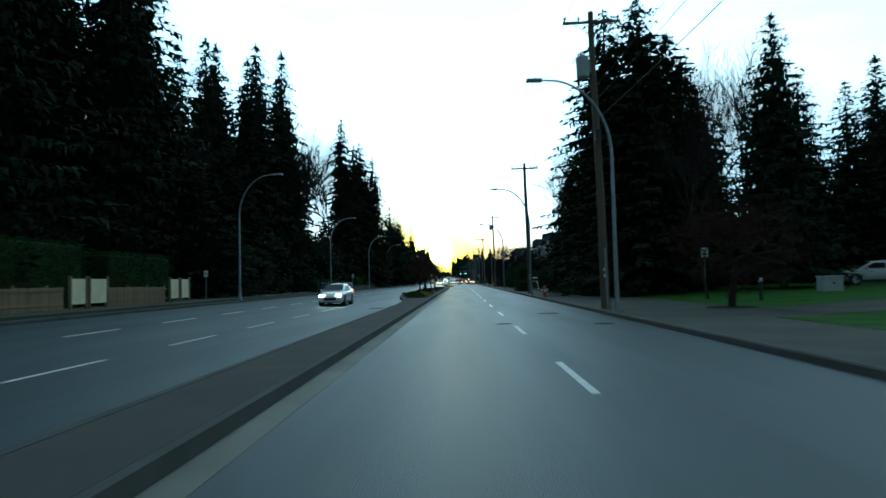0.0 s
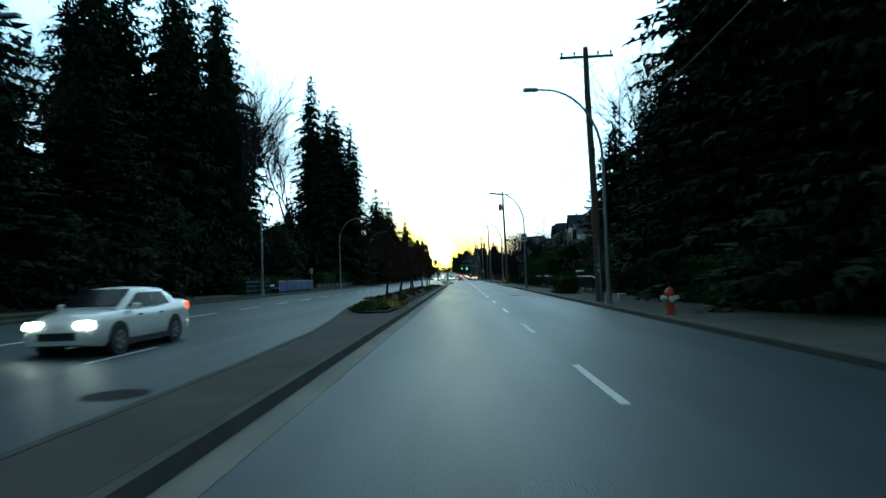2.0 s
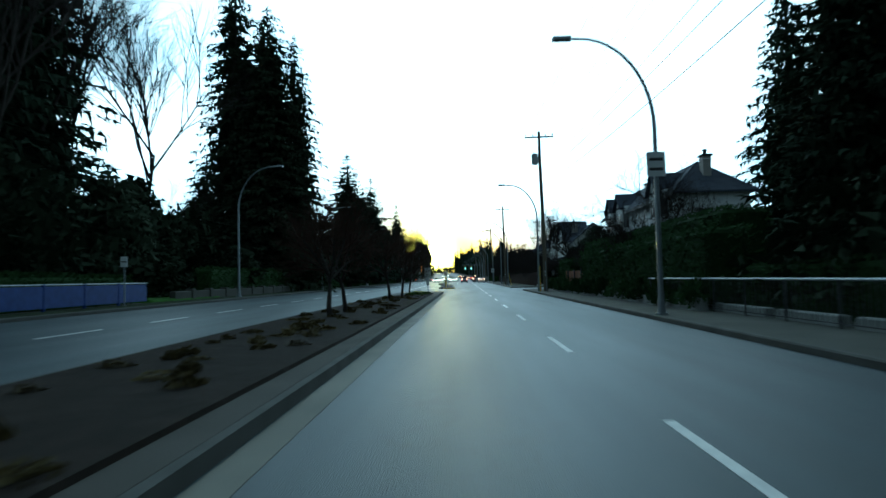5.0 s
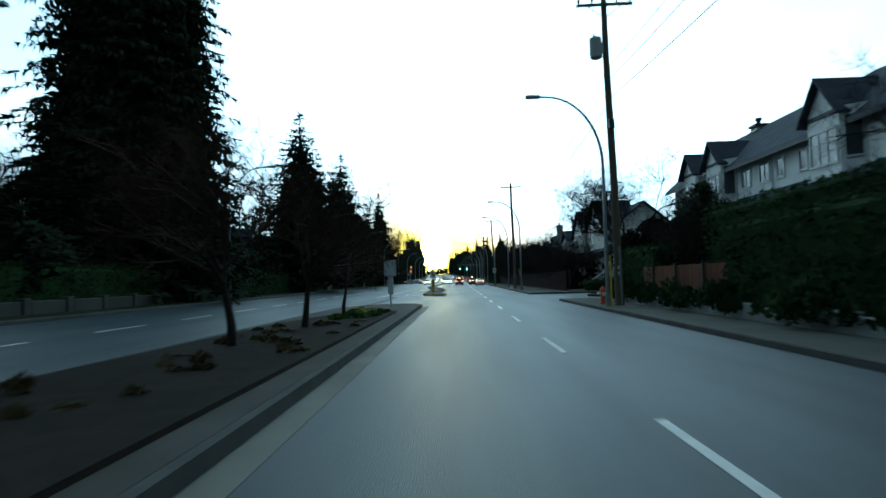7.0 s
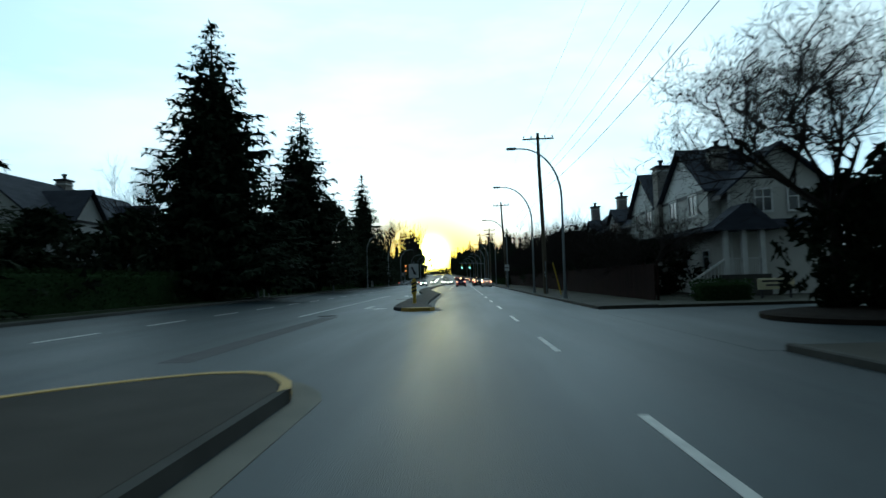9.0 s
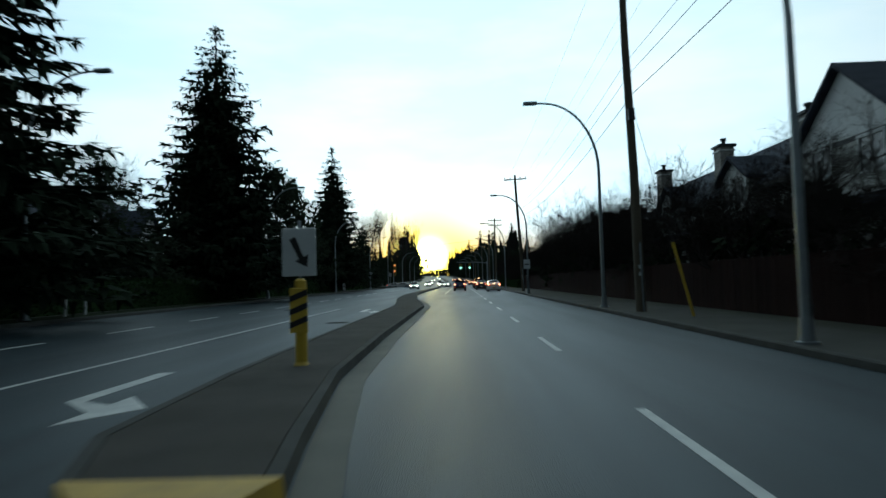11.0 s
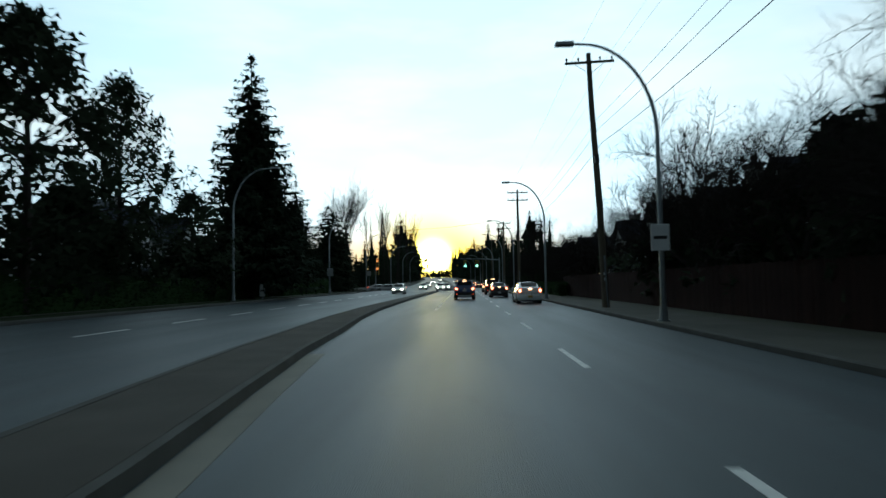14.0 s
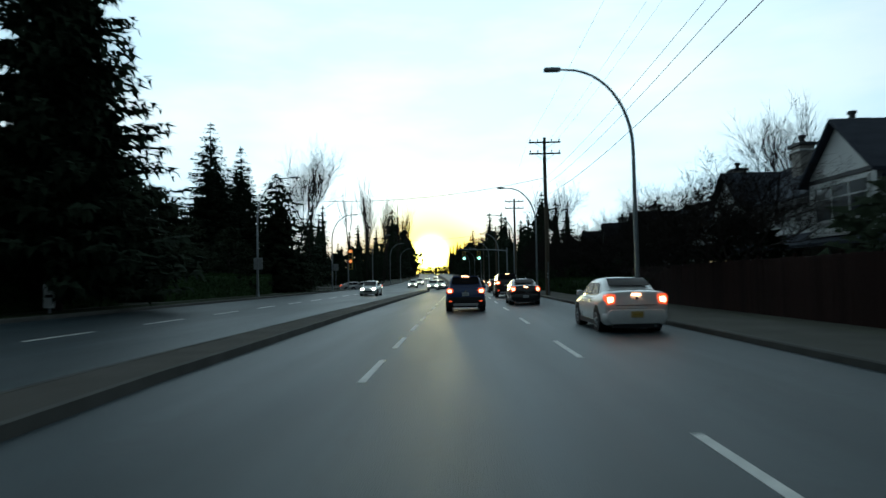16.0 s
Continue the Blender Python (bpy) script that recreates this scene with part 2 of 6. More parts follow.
M_SIGNPALE = material("pale_sign_board", (0.62, 0.65, 0.66), rough=0.6, second=(0.52, 0.55, 0.56), scale=3, fine=30, bump=0.05)
M_SIGNBLACK = material("sign_black", (0.02, 0.02, 0.02), rough=0.5, scale=3, fine=30, bump=0)
M_SIGNYELLOW = material("sign_yellow", (0.70, 0.48, 0.04), rough=0.45, second=(0.55, 0.38, 0.05), scale=3, fine=30, bump=0)
M_ORANGE = material("hydrant_red_orange", (0.52, 0.07, 0.02), rough=0.45, second=(0.38, 0.05, 0.02), scale=4, fine=40, bump=0.1)
M_FENCEWOOD = material("cedar_fence", (0.17, 0.07, 0.028), rough=0.9, spec=0.2, second=(0.09, 0.04, 0.02), scale=1.5, fine=22, bump=0.5, vary=0.25, stretch=(6, 6, 0.5))
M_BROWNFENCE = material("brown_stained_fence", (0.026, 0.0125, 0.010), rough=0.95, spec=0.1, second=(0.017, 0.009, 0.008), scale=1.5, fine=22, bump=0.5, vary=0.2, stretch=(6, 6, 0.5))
M_TANFENCE = material("tan_fence_boards", (0.26, 0.19, 0.105), rough=0.85, second=(0.18, 0.13, 0.075), scale=1.5, fine=22, bump=0.5, vary=0.2, stretch=(6, 6, 0.5))
M_CREAM = material("cream_painted_boards", (0.82, 0.76, 0.50), rough=0.6, second=(0.68, 0.62, 0.40), scale=2, fine=30, bump=0.1)
M_BLUE = material("blue_painted_rail", (0.014, 0.045, 0.22), rough=0.55, spec=0.25, second=(0.01, 0.03, 0.14), scale=3, fine=30, bump=0.1)
M_STUCCO = material("pale_stucco", (0.82, 0.83, 0.82), rough=0.9, second=(0.70, 0.71, 0.71), scale=0.8, fine=60, bump=0.4)
M_TAUPE = material("taupe_siding", (0.60, 0.60, 0.57), rough=0.85, second=(0.50, 0.50, 0.47), scale=0.8, fine=50, bump=0.3)
M_SHINGLE = material("slate_grey_shingles", (0.055, 0.063, 0.085), rough=0.85, spec=0.2, second=(0.034, 0.04, 0.056), scale=1.0, fine=14, bump=0.9, stretch=(1, 1, 3))
M_TRIM = material("white_trim_paint", (0.75, 0.76, 0.75), rough=0.55, second=(0.62, 0.63, 0.63), scale=3, fine=30, bump=0.05)
M_DARKTRIM = material("dark_fascia_paint", (0.035, 0.037, 0.045), rough=0.6, scale=3, fine=30, bump=0.05)
M_GLASS = material("window_glass", (0.05, 0.06, 0.07), rough=0.12, scale=1, fine=5, bump=0, spec=0.9, amount=0.2)
M_LITGLASS = material("lit_window", (0.6, 0.45, 0.25), rough=0.2, scale=1, fine=5, bump=0, emit=(1.0, 0.72, 0.35), power=0.9)
M_BRICK = material("chimney_stucco", (0.36, 0.34, 0.31), rough=0.9, second=(0.25, 0.24, 0.22), scale=2, fine=30, bump=0.4)
M_RUBBER = material("tyre_rubber", (0.018, 0.018, 0.019), rough=0.85, scale=4, fine=50, bump=0.2)
M_RIM = material("alloy_rim", (0.45, 0.46, 0.47), rough=0.3, metal=0.85, scale=4, fine=40, bump=0)
M_PLASTIC = material("black_bumper_plastic", (0.02, 0.021, 0.023), rough=0.6, scale=4, fine=60, bump=0.1)
M_AUTOGLASS = material("tinted_car_glass", (0.012, 0.013, 0.016), rough=0.12, scale=1, fine=5, bump=0, spec=0.08, amount=0.2)
M_CHROME = material("chrome", (0.6, 0.61, 0.62), rough=0.15, metal=1.0, scale=3, fine=30, bump=0)
M_TAIL = material("red_tail_lens", (0.35, 0.01, 0.01), rough=0.2, scale=3, fine=30, bump=0, emit=(1.0, 0.10, 0.03), power=4.0)
M_TAILHOT = material("lit_brake_lamp", (0.5, 0.04, 0.02), rough=0.2, scale=3, fine=30, bump=0, emit=(1.0, 0.42, 0.2), power=26.0)
M_HEAD = material("lit_headlamp", (0.8, 0.8, 0.7), rough=0.2, scale=3, fine=30, bump=0, emit=(1.0, 0.93, 0.68), power=40.0)
M_GREENLAMP = material("lit_green_signal", (0.1, 0.5, 0.4), rough=0.2, scale=3, fine=30, bump=0, emit=(0.42, 1.0, 0.75), power=14.0)
M_REDLAMP = material("lit_red_signal", (0.5, 0.1, 0.05), rough=0.2, scale=3, fine=30, bump=0, emit=(1.0, 0.25, 0.06), power=6.0)
# amber glow of the plate lamps, put into the plate's base colour
M_PLATEAMBERLIT = material("amber_lit_plate", (0.75, 0.55, 0.18), rough=0.5, scale=5, fine=30, bump=0)
M_PLATEWHITE = material("white_plate", (0.75, 0.77, 0.8), rough=0.5, scale=5, fine=30, bump=0)


def car_paint(name, base, amount=0.15):
    return material(name, base, rough=0.3, scale=1.5, fine=25, bump=0, coat=0.8, amount=amount)


M_WHITECAR = car_paint("white_car_paint", (0.90, 0.90, 0.88))
M_BLUECAR = car_paint("dark_blue_car_paint", (0.025, 0.06, 0.20))
M_BLACKCAR = car_paint("black_car_paint", (0.016, 0.015, 0.017))
M_SILVERCAR = car_paint("silver_car_paint", (0.45, 0.46, 0.47))


# ---- building helpers ----
class Shape:
    """Collects corners and faces of one mesh."""

    def __init__(self):
        self.v, self.f = [], []

    def add(self, verts, faces):
        n = len(self.v)
        self.v.extend([tuple(p) for p in verts])
        self.f.extend([tuple(i + n for i in f) for f in faces])
        return self

    def box(self, x0, x1, y0, y1, z0, z1, c=0.0):
        """A block, with its upright and upper edges cut back by c."""
        if c <= 0:
            vs = [(x, y, z) for z in (z0, z1) for x, y in ((x0, y0), (x1, y0), (x1, y1), (x0, y1))]
            return self.add(vs, [(3, 2, 1, 0), (4, 5, 6, 7), (0, 1, 5, 4), (1, 2, 6, 5), (2, 3, 7, 6), (3, 0, 4, 7)])
        ring = [(x0 + c, y0), (x1 - c, y0), (x1, y0 + c), (x1, y1 - c), (x1 - c, y1), (x0 + c, y1), (x0, y1 - c), (x0, y0 + c)]
        cx, cy = (x0 + x1) / 2, (y0 + y1) / 2
        sx = max(0.0, 1 - 2 * c / max(1e-6, x1 - x0))
        sy = max(0.0, 1 - 2 * c / max(1e-6, y1 - y0))
        vs = [(x, y, z0) for x, y in ring] + [(x, y, z1 - c) for x, y in ring] + [(cx + (x - cx) * sx, cy + (y - cy) * sy, z1) for x, y in ring]
        fs = [tuple(range(7, -1, -1)), tuple(range(16, 24))]
        for k in (0, 8):
            fs += [(k + i, k + (i + 1) % 8, k + 8 + (i + 1) % 8, k + 8 + i) for i in range(8)]
        return self.add(vs, fs)

    def tube(self, pts, radii, seg=8, caps=True):
        pts = [Vector(p) for p in pts]
        if isinstance(radii, (int, float)):
            radii = [radii] * len(pts)
        n0 = len(self.v)
        side = None
        for i, p in enumerate(pts):
            d = (pts[min(i + 1, len(pts) - 1)] - pts[max(i - 1, 0)]).normalized()
            if side is None:
                side = d.orthogonal().normalized()
            else:
                side = (side - d * side.dot(d)).normalized()
            up = d.cross(side)
            for k in range(seg):
                a = 2 * math.pi * k / seg
                self.v.append(tuple(p + (side * math.cos(a) + up * math.sin(a)) * radii[i]))
        for i in range(len(pts) - 1):
            for k in range(seg):
                a, b = n0 + i * seg + k, n0 + i * seg + (k + 1) % seg
                self.f.append((a, b, b + seg, a + seg))
        if caps:
            self.f.append(tuple(n0 + k for k in range(seg - 1, -1, -1)))
            e = n0 + (len(pts) - 1) * seg
            self.f.append(tuple(e + k for k in range(seg)))
        return self

    def prism(self, outline, axis, a, b):
        """An outline in the two other axes, drawn out along axis from a to b."""
        n = len(outline)

        def put(p, q):
            return {"x": (q, p[0], p[1]), "y": (p[0], q, p[1]), "z": (p[0], p[1], q)}[axis]

        vs = [put(p, a) for p in outline] + [put(p, b) for p in outline]
        fs = [tuple(range(n - 1, -1, -1)), tuple(range(n, 2 * n))] + [(i, (i + 1) % n, n + (i + 1) % n, n + i) for i in range(n)]
        return self.add(vs, fs)

    def mesh(self, name, mat, smooth=False, fix=True):
        me = bpy.data.meshes.new(name)
        me.from_pydata(self.v, [], self.f)
        if fix:
            bm = bmesh.new()
            bm.from_mesh(me)
            bmesh.ops.recalc_face_normals(bm, faces=bm.faces)
            bm.to_mesh(me)
            bm.free()
        me.materials.append(mat)
        if smooth:
            me.shade_smooth()
            me.set_sharp_from_angle(angle=radians(38))
        return me


def part(name, shape, mat, parent, label="", smooth=False, fix=True):
    ob = new(name, shape.mesh(name, mat, smooth, fix))
    ob.parent = parent
    if label:
        tagged(ob, label)
    return ob


def thing(name, label, category, group="", kind="", at=(0, 0, 0), turn=0.0, shape=None, mat=None, smooth=False, fix=True):
    ob = new(name, shape.mesh(name, mat, smooth, fix) if shape else None)
    ob.matrix_basis = pose(*at, 0, 0, turn)
    return tagged(ob, label, category, group, kind)


def placed(x, y, z, turn=0.0, s=1.0, sz=None):
    return pose(x, y, z, 0, 0, turn) @ Matrix.Diagonal((s, s, sz or s, 1))


def box(*a):
    return Shape().box(*a)


def ribbon(pairs, z0, z1):
    """A raised strip between a left and a right edge that run along y: rows of (y, left x, right x)."""
    s = Shape()
    n = len(pairs)
    for y, l, r in pairs:
        s.v += [(l, y, z0), (l + 0.02, y, z1), (r - 0.02, y, z1), (r, y, z0)]
    for i in range(n - 1):
        for k in range(4):
            a, b = i * 4 + k, i * 4 + (k + 1) % 4
            s.f.append((a, b, b + 4, a + 4))
    s.f += [(3, 2, 1, 0), tuple((n - 1) * 4 + k for k in range(4))]
    return s


# ---- the road and its borders ----
def far_off(y):
    """How far the road has swung aside beyond the crossing."""
    u = min(1.0, max(0.0, (y - 325) / 405))
    return -20.0 * u ** 1.5


def rise(y):
    """Height of the ground where the road climbs beyond the crossing."""
    u = min(1.0, max(0.0, (y - 325) / 405))
    return 6.5 * u ** 1.2


FAR_ROWS = [322 + 12 * k for k in range(36)]
sheet_ys = [-400] + FAR_ROWS + [3000]
thing("ground", "dark leaf-littered ground that reaches the horizon", "ground", kind="structure", shape=Shape().add(
    [(x, y, rise(y) - 0.12) for y in sheet_ys for x in (-1600, 1600)], [(2 * k, 2 * k + 1, 2 * k + 3, 2 * k + 2) for k in range(len(sheet_ys) - 1)]), mat=M_GROUND)
KERB_R, KERB_L, LANE = 5.75, -15.5, 1.71
road = thing("road", "worn grey asphalt carriageway with a dull evening sheen", "road", kind="structure",
             shape=Shape().prism([(KERB_L, -0.4), (KERB_R, -0.4), (KERB_R, 0.0), (-7.6, 0.0), (KERB_L, 0.34)], "y", -80, 322), mat=M_ASPHALT)


def hill_strip(profile, y0=322.004, y1=735):
    """A strip with the given cross-section that follows the climbing road."""
    ys = [y0] + [y for y in FAR_ROWS if y0 + 1 < y < y1 - 1] + [y1]
    st = Shape()
    n = len(profile)
    for y in ys:
        st.v += [(x + far_off(y), y, z + rise(y)) for x, z in profile]
    for i in range(len(ys) - 1):
        for k in range(n):
            a, b = i * n + k, i * n + (k + 1) % n
            st.f.append((a, b, b + n, a + n))
    st.f += [tuple(range(n - 1, -1, -1)), tuple((len(ys) - 1) * n + k for k in range(n))]
    return st


def hill_slab(x0, x1, z0, z1, *ends):
    return hill_strip([(x0, z0), (x1, z0), (x1, z1), (x0, z1)], *ends)


thing("far_road", "grey asphalt road climbing towards the sunset", "road", kind="structure", shape=hill_strip([(KERB_L, -0.4), (KERB_R, -0.4), (KERB_R, 0.0), (-7.6, 0.0), (KERB_L, 0.34)]), mat=M_ASPHALT)
for x0, x1, top in ((KERB_R, KERB_R + 0.18, 0.15), (KERB_L - 0.18, KERB_L, 0.49)):
    thing("far_kerb", "grey concrete kerb along the climbing road", "kerb", kind="structure", shape=hill_slab(x0, x1, -0.3, top), mat=M_CONCRETE)
for x0, x1, top in ((KERB_R + 0.185, 8.4, 0.142), (-17.9, KERB_L - 0.185, 0.482)):
    thing("far_sidewalk", "grey concrete sidewalk along the climbing road", "sidewalk", kind="structure", shape=hill_slab(x0, x1, -0.3, top), mat=M_SIDEWALK)
for x0, x1, top in ((8.404, 60, 0.12), (-60, -17.904, 0.46)):
    thing("far_verge", "dark earth verge beside the climbing road", "verge", kind="structure", shape=hill_slab(x0, x1, -0.3, top), mat=M_GROUND)
thing("far_median", "raised concrete median on the climbing road", "median", kind="structure", shape=hill_slab(-4.6, -2.6, -0.1, 0.158), mat=M_AGGREGATE)
thing("cross_street", "asphalt side street meeting the main road", "road", kind="structure", shape=box(-140, -15.5, 301, 312, -0.4, 0.334), mat=M_ASPHALT)
thing("cross_street", "asphalt side street meeting the main road", "road", kind="structure", shape=box(5.75, 120, 301, 312, -0.4, -0.004), mat=M_ASPHALT)

thing("kerb_right", "grey concrete kerb beside the sidewalk", "kerb", kind="structure", shape=box(KERB_R, KERB_R + 0.18, -80, 133.4, -0.3, 0.15, 0.03), mat=M_CONCRETE)
thing("kerb_right", "grey concrete kerb beyond the side entrance", "kerb", kind="structure", shape=box(KERB_R, KERB_R + 0.18, 149.2, 300.5, -0.3, 0.15, 0.03), mat=M_CONCRETE)
thing("kerb_right", "grey concrete kerb beyond the crossing", "kerb", kind="structure", shape=box(KERB_R, KERB_R + 0.18, 312.5, 322, -0.3, 0.15, 0.03), mat=M_CONCRETE)
thing("kerb_left", "grey concrete kerb on the far side", "kerb", kind="structure", shape=box(KERB_L - 0.18, KERB_L, -80, 300.5, -0.3, 0.49, 0.03), mat=M_CONCRETE)
thing("kerb_left", "grey concrete kerb beyond the crossing", "kerb", kind="structure", shape=box(KERB_L - 0.18, KERB_L, 312.5, 322, -0.3, 0.49, 0.03), mat=M_CONCRETE)
for y0, y1 in ((-80, 133.2), (149.4, 300), (313, 322)):
    thing("sidewalk", "grey concrete sidewalk, weathered and bare", "sidewalk", kind="structure", shape=box(KERB_R + 0.185, 8.4, y0, y1, -0.3, 0.142), mat=M_SIDEWALK)
for y0, y1 in ((-80, 300), (313, 322)):
    thing("grass_verge", "narrow dark strip of rough grass under the trees", "verge", kind="structure", shape=box(-17.9, KERB_L - 0.185, y0, y1, -0.3, 0.482), mat=M_ROUGHGRASS)
thing("side_entrance", "smooth grey asphalt driveway entrance", "driveway", kind="structure", shape=box(KERB_R - 0.4, 30, 133.5, 149.0, -0.3, 0.004), mat=M_ASPHALT)
thing("entrance_island", "rounded soil island in the side entrance", "soil", kind="structure", shape=Shape().tube([(12.6, 140.6, -0.1), (12.6, 140.6, 0.15), (12.6, 140.6, 0.2)], [3.6, 3.6, 3.2], 24), mat=M_SOIL)
thing("plaza_pavement", "broad pale concrete forecourt by the sidewalk", "pavement", kind="structure", shape=box(8.404, 11.5, -40, 42, -0.3, 0.138), mat=M_SIDEWALK)
for x0, x1, y0, y1 in ((-60, -17.904, -80, 300), (8.404, 60, 42.2, 133), (8.404, 60, 149.3, 300), (-60, -17.904, 313, 322), (8.404, 60, 313, 322)):
    thing("verge", "dark earth verge covered with fallen leaves", "verge", kind="structure", shape=box(x0, x1, y0, y1, -0.3, 0.12 if x0 > 0 else 0.46), mat=M_GROUND)

# a lawn that rises gently from the forecourt
lawn = Shape()
rows = [(11.5, 0.14), (13, 0.18), (15, 0.30), (18, 0.48), (24, 0.62), (60, 0.75)]
for yy in (-40, 16, 20, 26, 27.5, 70):
    for xx, zz in rows:
        lawn.v.append((xx, yy, zz))
for i in range(5):
    for k in range(len(rows) - 1):
        a = i * len(rows) + k
        lawn.f.append((a, a + 1, a + 1 + len(rows), a + len(rows)))
thing("lawn", "mown green lawn rising from the sidewalk", "lawn", kind="structure", shape=lawn, mat=M_GRASS, smooth=True)
path = Shape()
for yy in (20.5, 25.0):
    for xx, zz in rows:
        path.v.append((xx, yy, zz + 0.012))
path.f = [(k, k + 1, k + 1 + len(rows), k + len(rows)) for k in range(len(rows) - 1)]
thing("footpath", "grey concrete path crossing the lawn", "path", kind="structure", shape=path, mat=M_SIDEWALK)
thing("grass_strip", "thin strip of green grass by the forecourt", "lawn", kind="structure", shape=box(9.6, 11.45, 10, 19.5, 0.0, 0.155, 0.03), mat=M_GRASS)
thing("tree_pit", "dark round of soil at the foot of a tree", "soil", kind="structure", shape=Shape().tube([(11.1, 26.2, 0.0), (11.1, 26.2, 0.15), (11.1, 26.2, 0.165)], [1.0, 1.0, 0.85], 20), mat=M_SOIL)
thing("roadside_lawn", "green grass patch between the hedges", "lawn", kind="structure", shape=box(-30, -18.0, 103, 113, 0.0, 0.62, 0.15), mat=M_GRASS)

# median strips
MED_A = [(-80, -3.95, -2.4), (38, -3.95, -2.4), (45, -4.2, -2.4), (50, -4.7, -2.4), (56, -5.5, -2.4), (62, -6.05, -2.4), (72, -6.7, -2.4), (85, -7.0, -2.4),
         (105, -7.0, -2.4), (114, -6.95, -2.4), (122, -6.85, -2.4), (126, -6.75, -2.4), (128.5, -6.55, -2.4), (129.6, -6.2, -2.4), (130.2, -5.7, -2.55), (130.7, -5.15, -2.8), (131.1, -4.6, -3.05), (131.35, -4.1, -3.5)]
MED_B = [(152, -2.7, -1.75), (152.6, -3.2, -1.55), (154, -3.75, -1.75), (158, -4.0, -2.2), (165, -4.1, -2.35), (185, -4.2, -2.4), (191, -4.7, -2.9), (195, -5.1, -3.35),
         (200, -5.55, -3.85), (206, -5.9, -4.2), (213, -6.3, -4.75), (222, -6.55, -5.15), (240, -6.5, -5.25), (270, -6.2, -4.95), (296, -5.9, -4.7), (298, -5.6, -4.9)]
MED_C = [(316, -4.2, -3.2), (318, -4.6, -2.6), (322, -4.6, -2.6)]
for rowsm, lab in ((MED_A, "raised concrete median, widening round a planting bed"), (MED_B, "raised concrete median that bends aside for a turning lane"), (MED_C, "raised concrete median beyond the crossing")):
    med = thing("median", lab, "median", kind="structure", shape=ribbon([(y, l + 0.145, r - 0.145) for y, l, r in rowsm], -0.1, 0.158), mat=M_AGGREGATE)
    part("kerb_edge", ribbon([(y, r - 0.17, r) for y, l, r in rowsm], -0.1, 0.162), M_CONCRETE, med, "grey concrete kerb edge")
    part("kerb_edge", ribbon([(y, l, l + 0.17) for y, l, r in rowsm], -0.1, 0.162), M_CONCRETE, med, "grey concrete kerb edge")
    part("gutter", ribbon([(y, r + 0.002, r + 0.42) for y, l, r in rowsm if rowsm is not MED_B or y < 202], -0.1, 0.006), M_GUTTER, med, "pale concrete gutter strip")
def nose_paint(edge, middle):
    """Paint over the top and face of a rounded kerb end."""
    s = Shape()
    for x, y in edge:
        d = (Vector(middle) - Vector((x, y))).normalized()
        s.v += [(x - d.x * 0.006, y - d.y * 0.006, 0.0), (x - d.x * 0.006, y - d.y * 0.006, 0.168), (x + d.x * 0.2, y + d.y * 0.2, 0.168), (x + d.x * 0.2, y + d.y * 0.2, 0.0)]
    for i in range(len(edge) - 1):
        for k in range(4):
            a, b = i * 4 + k, i * 4 + (k + 1) % 4
            s.f.append((a, b, b + 4, a + 4))
    return s


thing("yellow_kerb_paint", "faded yellow paint on the rounded median end", "road paint", kind="structure",
      shape=nose_paint([(l, y) for y, l, r in MED_A if y > 128] + [(r, y) for y, l, r in reversed(MED_A) if y > 129], (-4.2, 127.0)), mat=M_YELLOW)
thing("yellow_kerb_paint", "faded yellow paint on the near end of a median", "road paint", kind="structure",
      shape=ribbon([(y - 0.006 if y < 152.3 else y, l - 0.006, r + 0.006) for y, l, r in MED_B if y < 153], -0.02, 0.168), mat=M_YELLOW)
BED = [(52.6, -4.1, -3.0), (54, -4.7, -2.9), (62, -5.7, -3.0), (72, -6.35, -3.0), (85, -6.65, -3.0), (105, -6.65, -3.0), (114, -6.3, -3.0), (119, -5.6, -3.0), (121.5, -4.8, -3.0)]
bed = thing("planting_bed", "mounded bark mulch in the median planting bed", "flower bed", kind="structure", shape=ribbon(BED, 0.12, 0.22), mat=M_SOIL)

# painted markings
lane_line = thing("lane_line", "broken white lane line worn by traffic", "road marking", kind="structure")
for k in range(-7, 60):
    y = 8.22 + 9 * k
    if y > 322:
        part("dash", hill_slab(LANE - 0.06, LANE + 0.06, -0.01, 0.012, y, y + 3.15), M_PAINT, lane_line)
    elif not 296 < y < 318:
        part("dash", box(LANE - 0.06, LANE + 0.06, y, y + 3.15, -0.01, 0.005), M_PAINT, lane_line)
pocket_line = thing("turn_lane_line", "short white dashes beside a turning lane", "road marking", kind="structure")
for k in range(12):
    y = 221.7 + 4.65 * k
    part("dash", box(-2.06, -1.94, y, y + 2.6, -0.01, 0.005), M_PAINT, pocket_line)
far_line = thing("lane_line", "broken white line of the oncoming lanes", "road marking", kind="structure")
for k in range(-8, 50):
    y = 10.2 + 6 * k
    if y < 42:
        part("dash", box(-7.66, -7.54, y, y + 3.05, -0.01, 0.005), M_PAINT, far_line)
    if y < 296:
        part("dash", Shape().prism([(-11.46, 0.1), (-11.34, 0.1), (-11.34, 0.166), (-11.46, 0.171)], "y", y + 1.5, y + 4.5), M_PAINT, far_line)
thing("turn_lane_edge", "long solid white line of the turning lane", "road marking", kind="structure", shape=box(-7.66, -7.54, 150, 186, -0.01, 0.005), mat=M_PAINT)
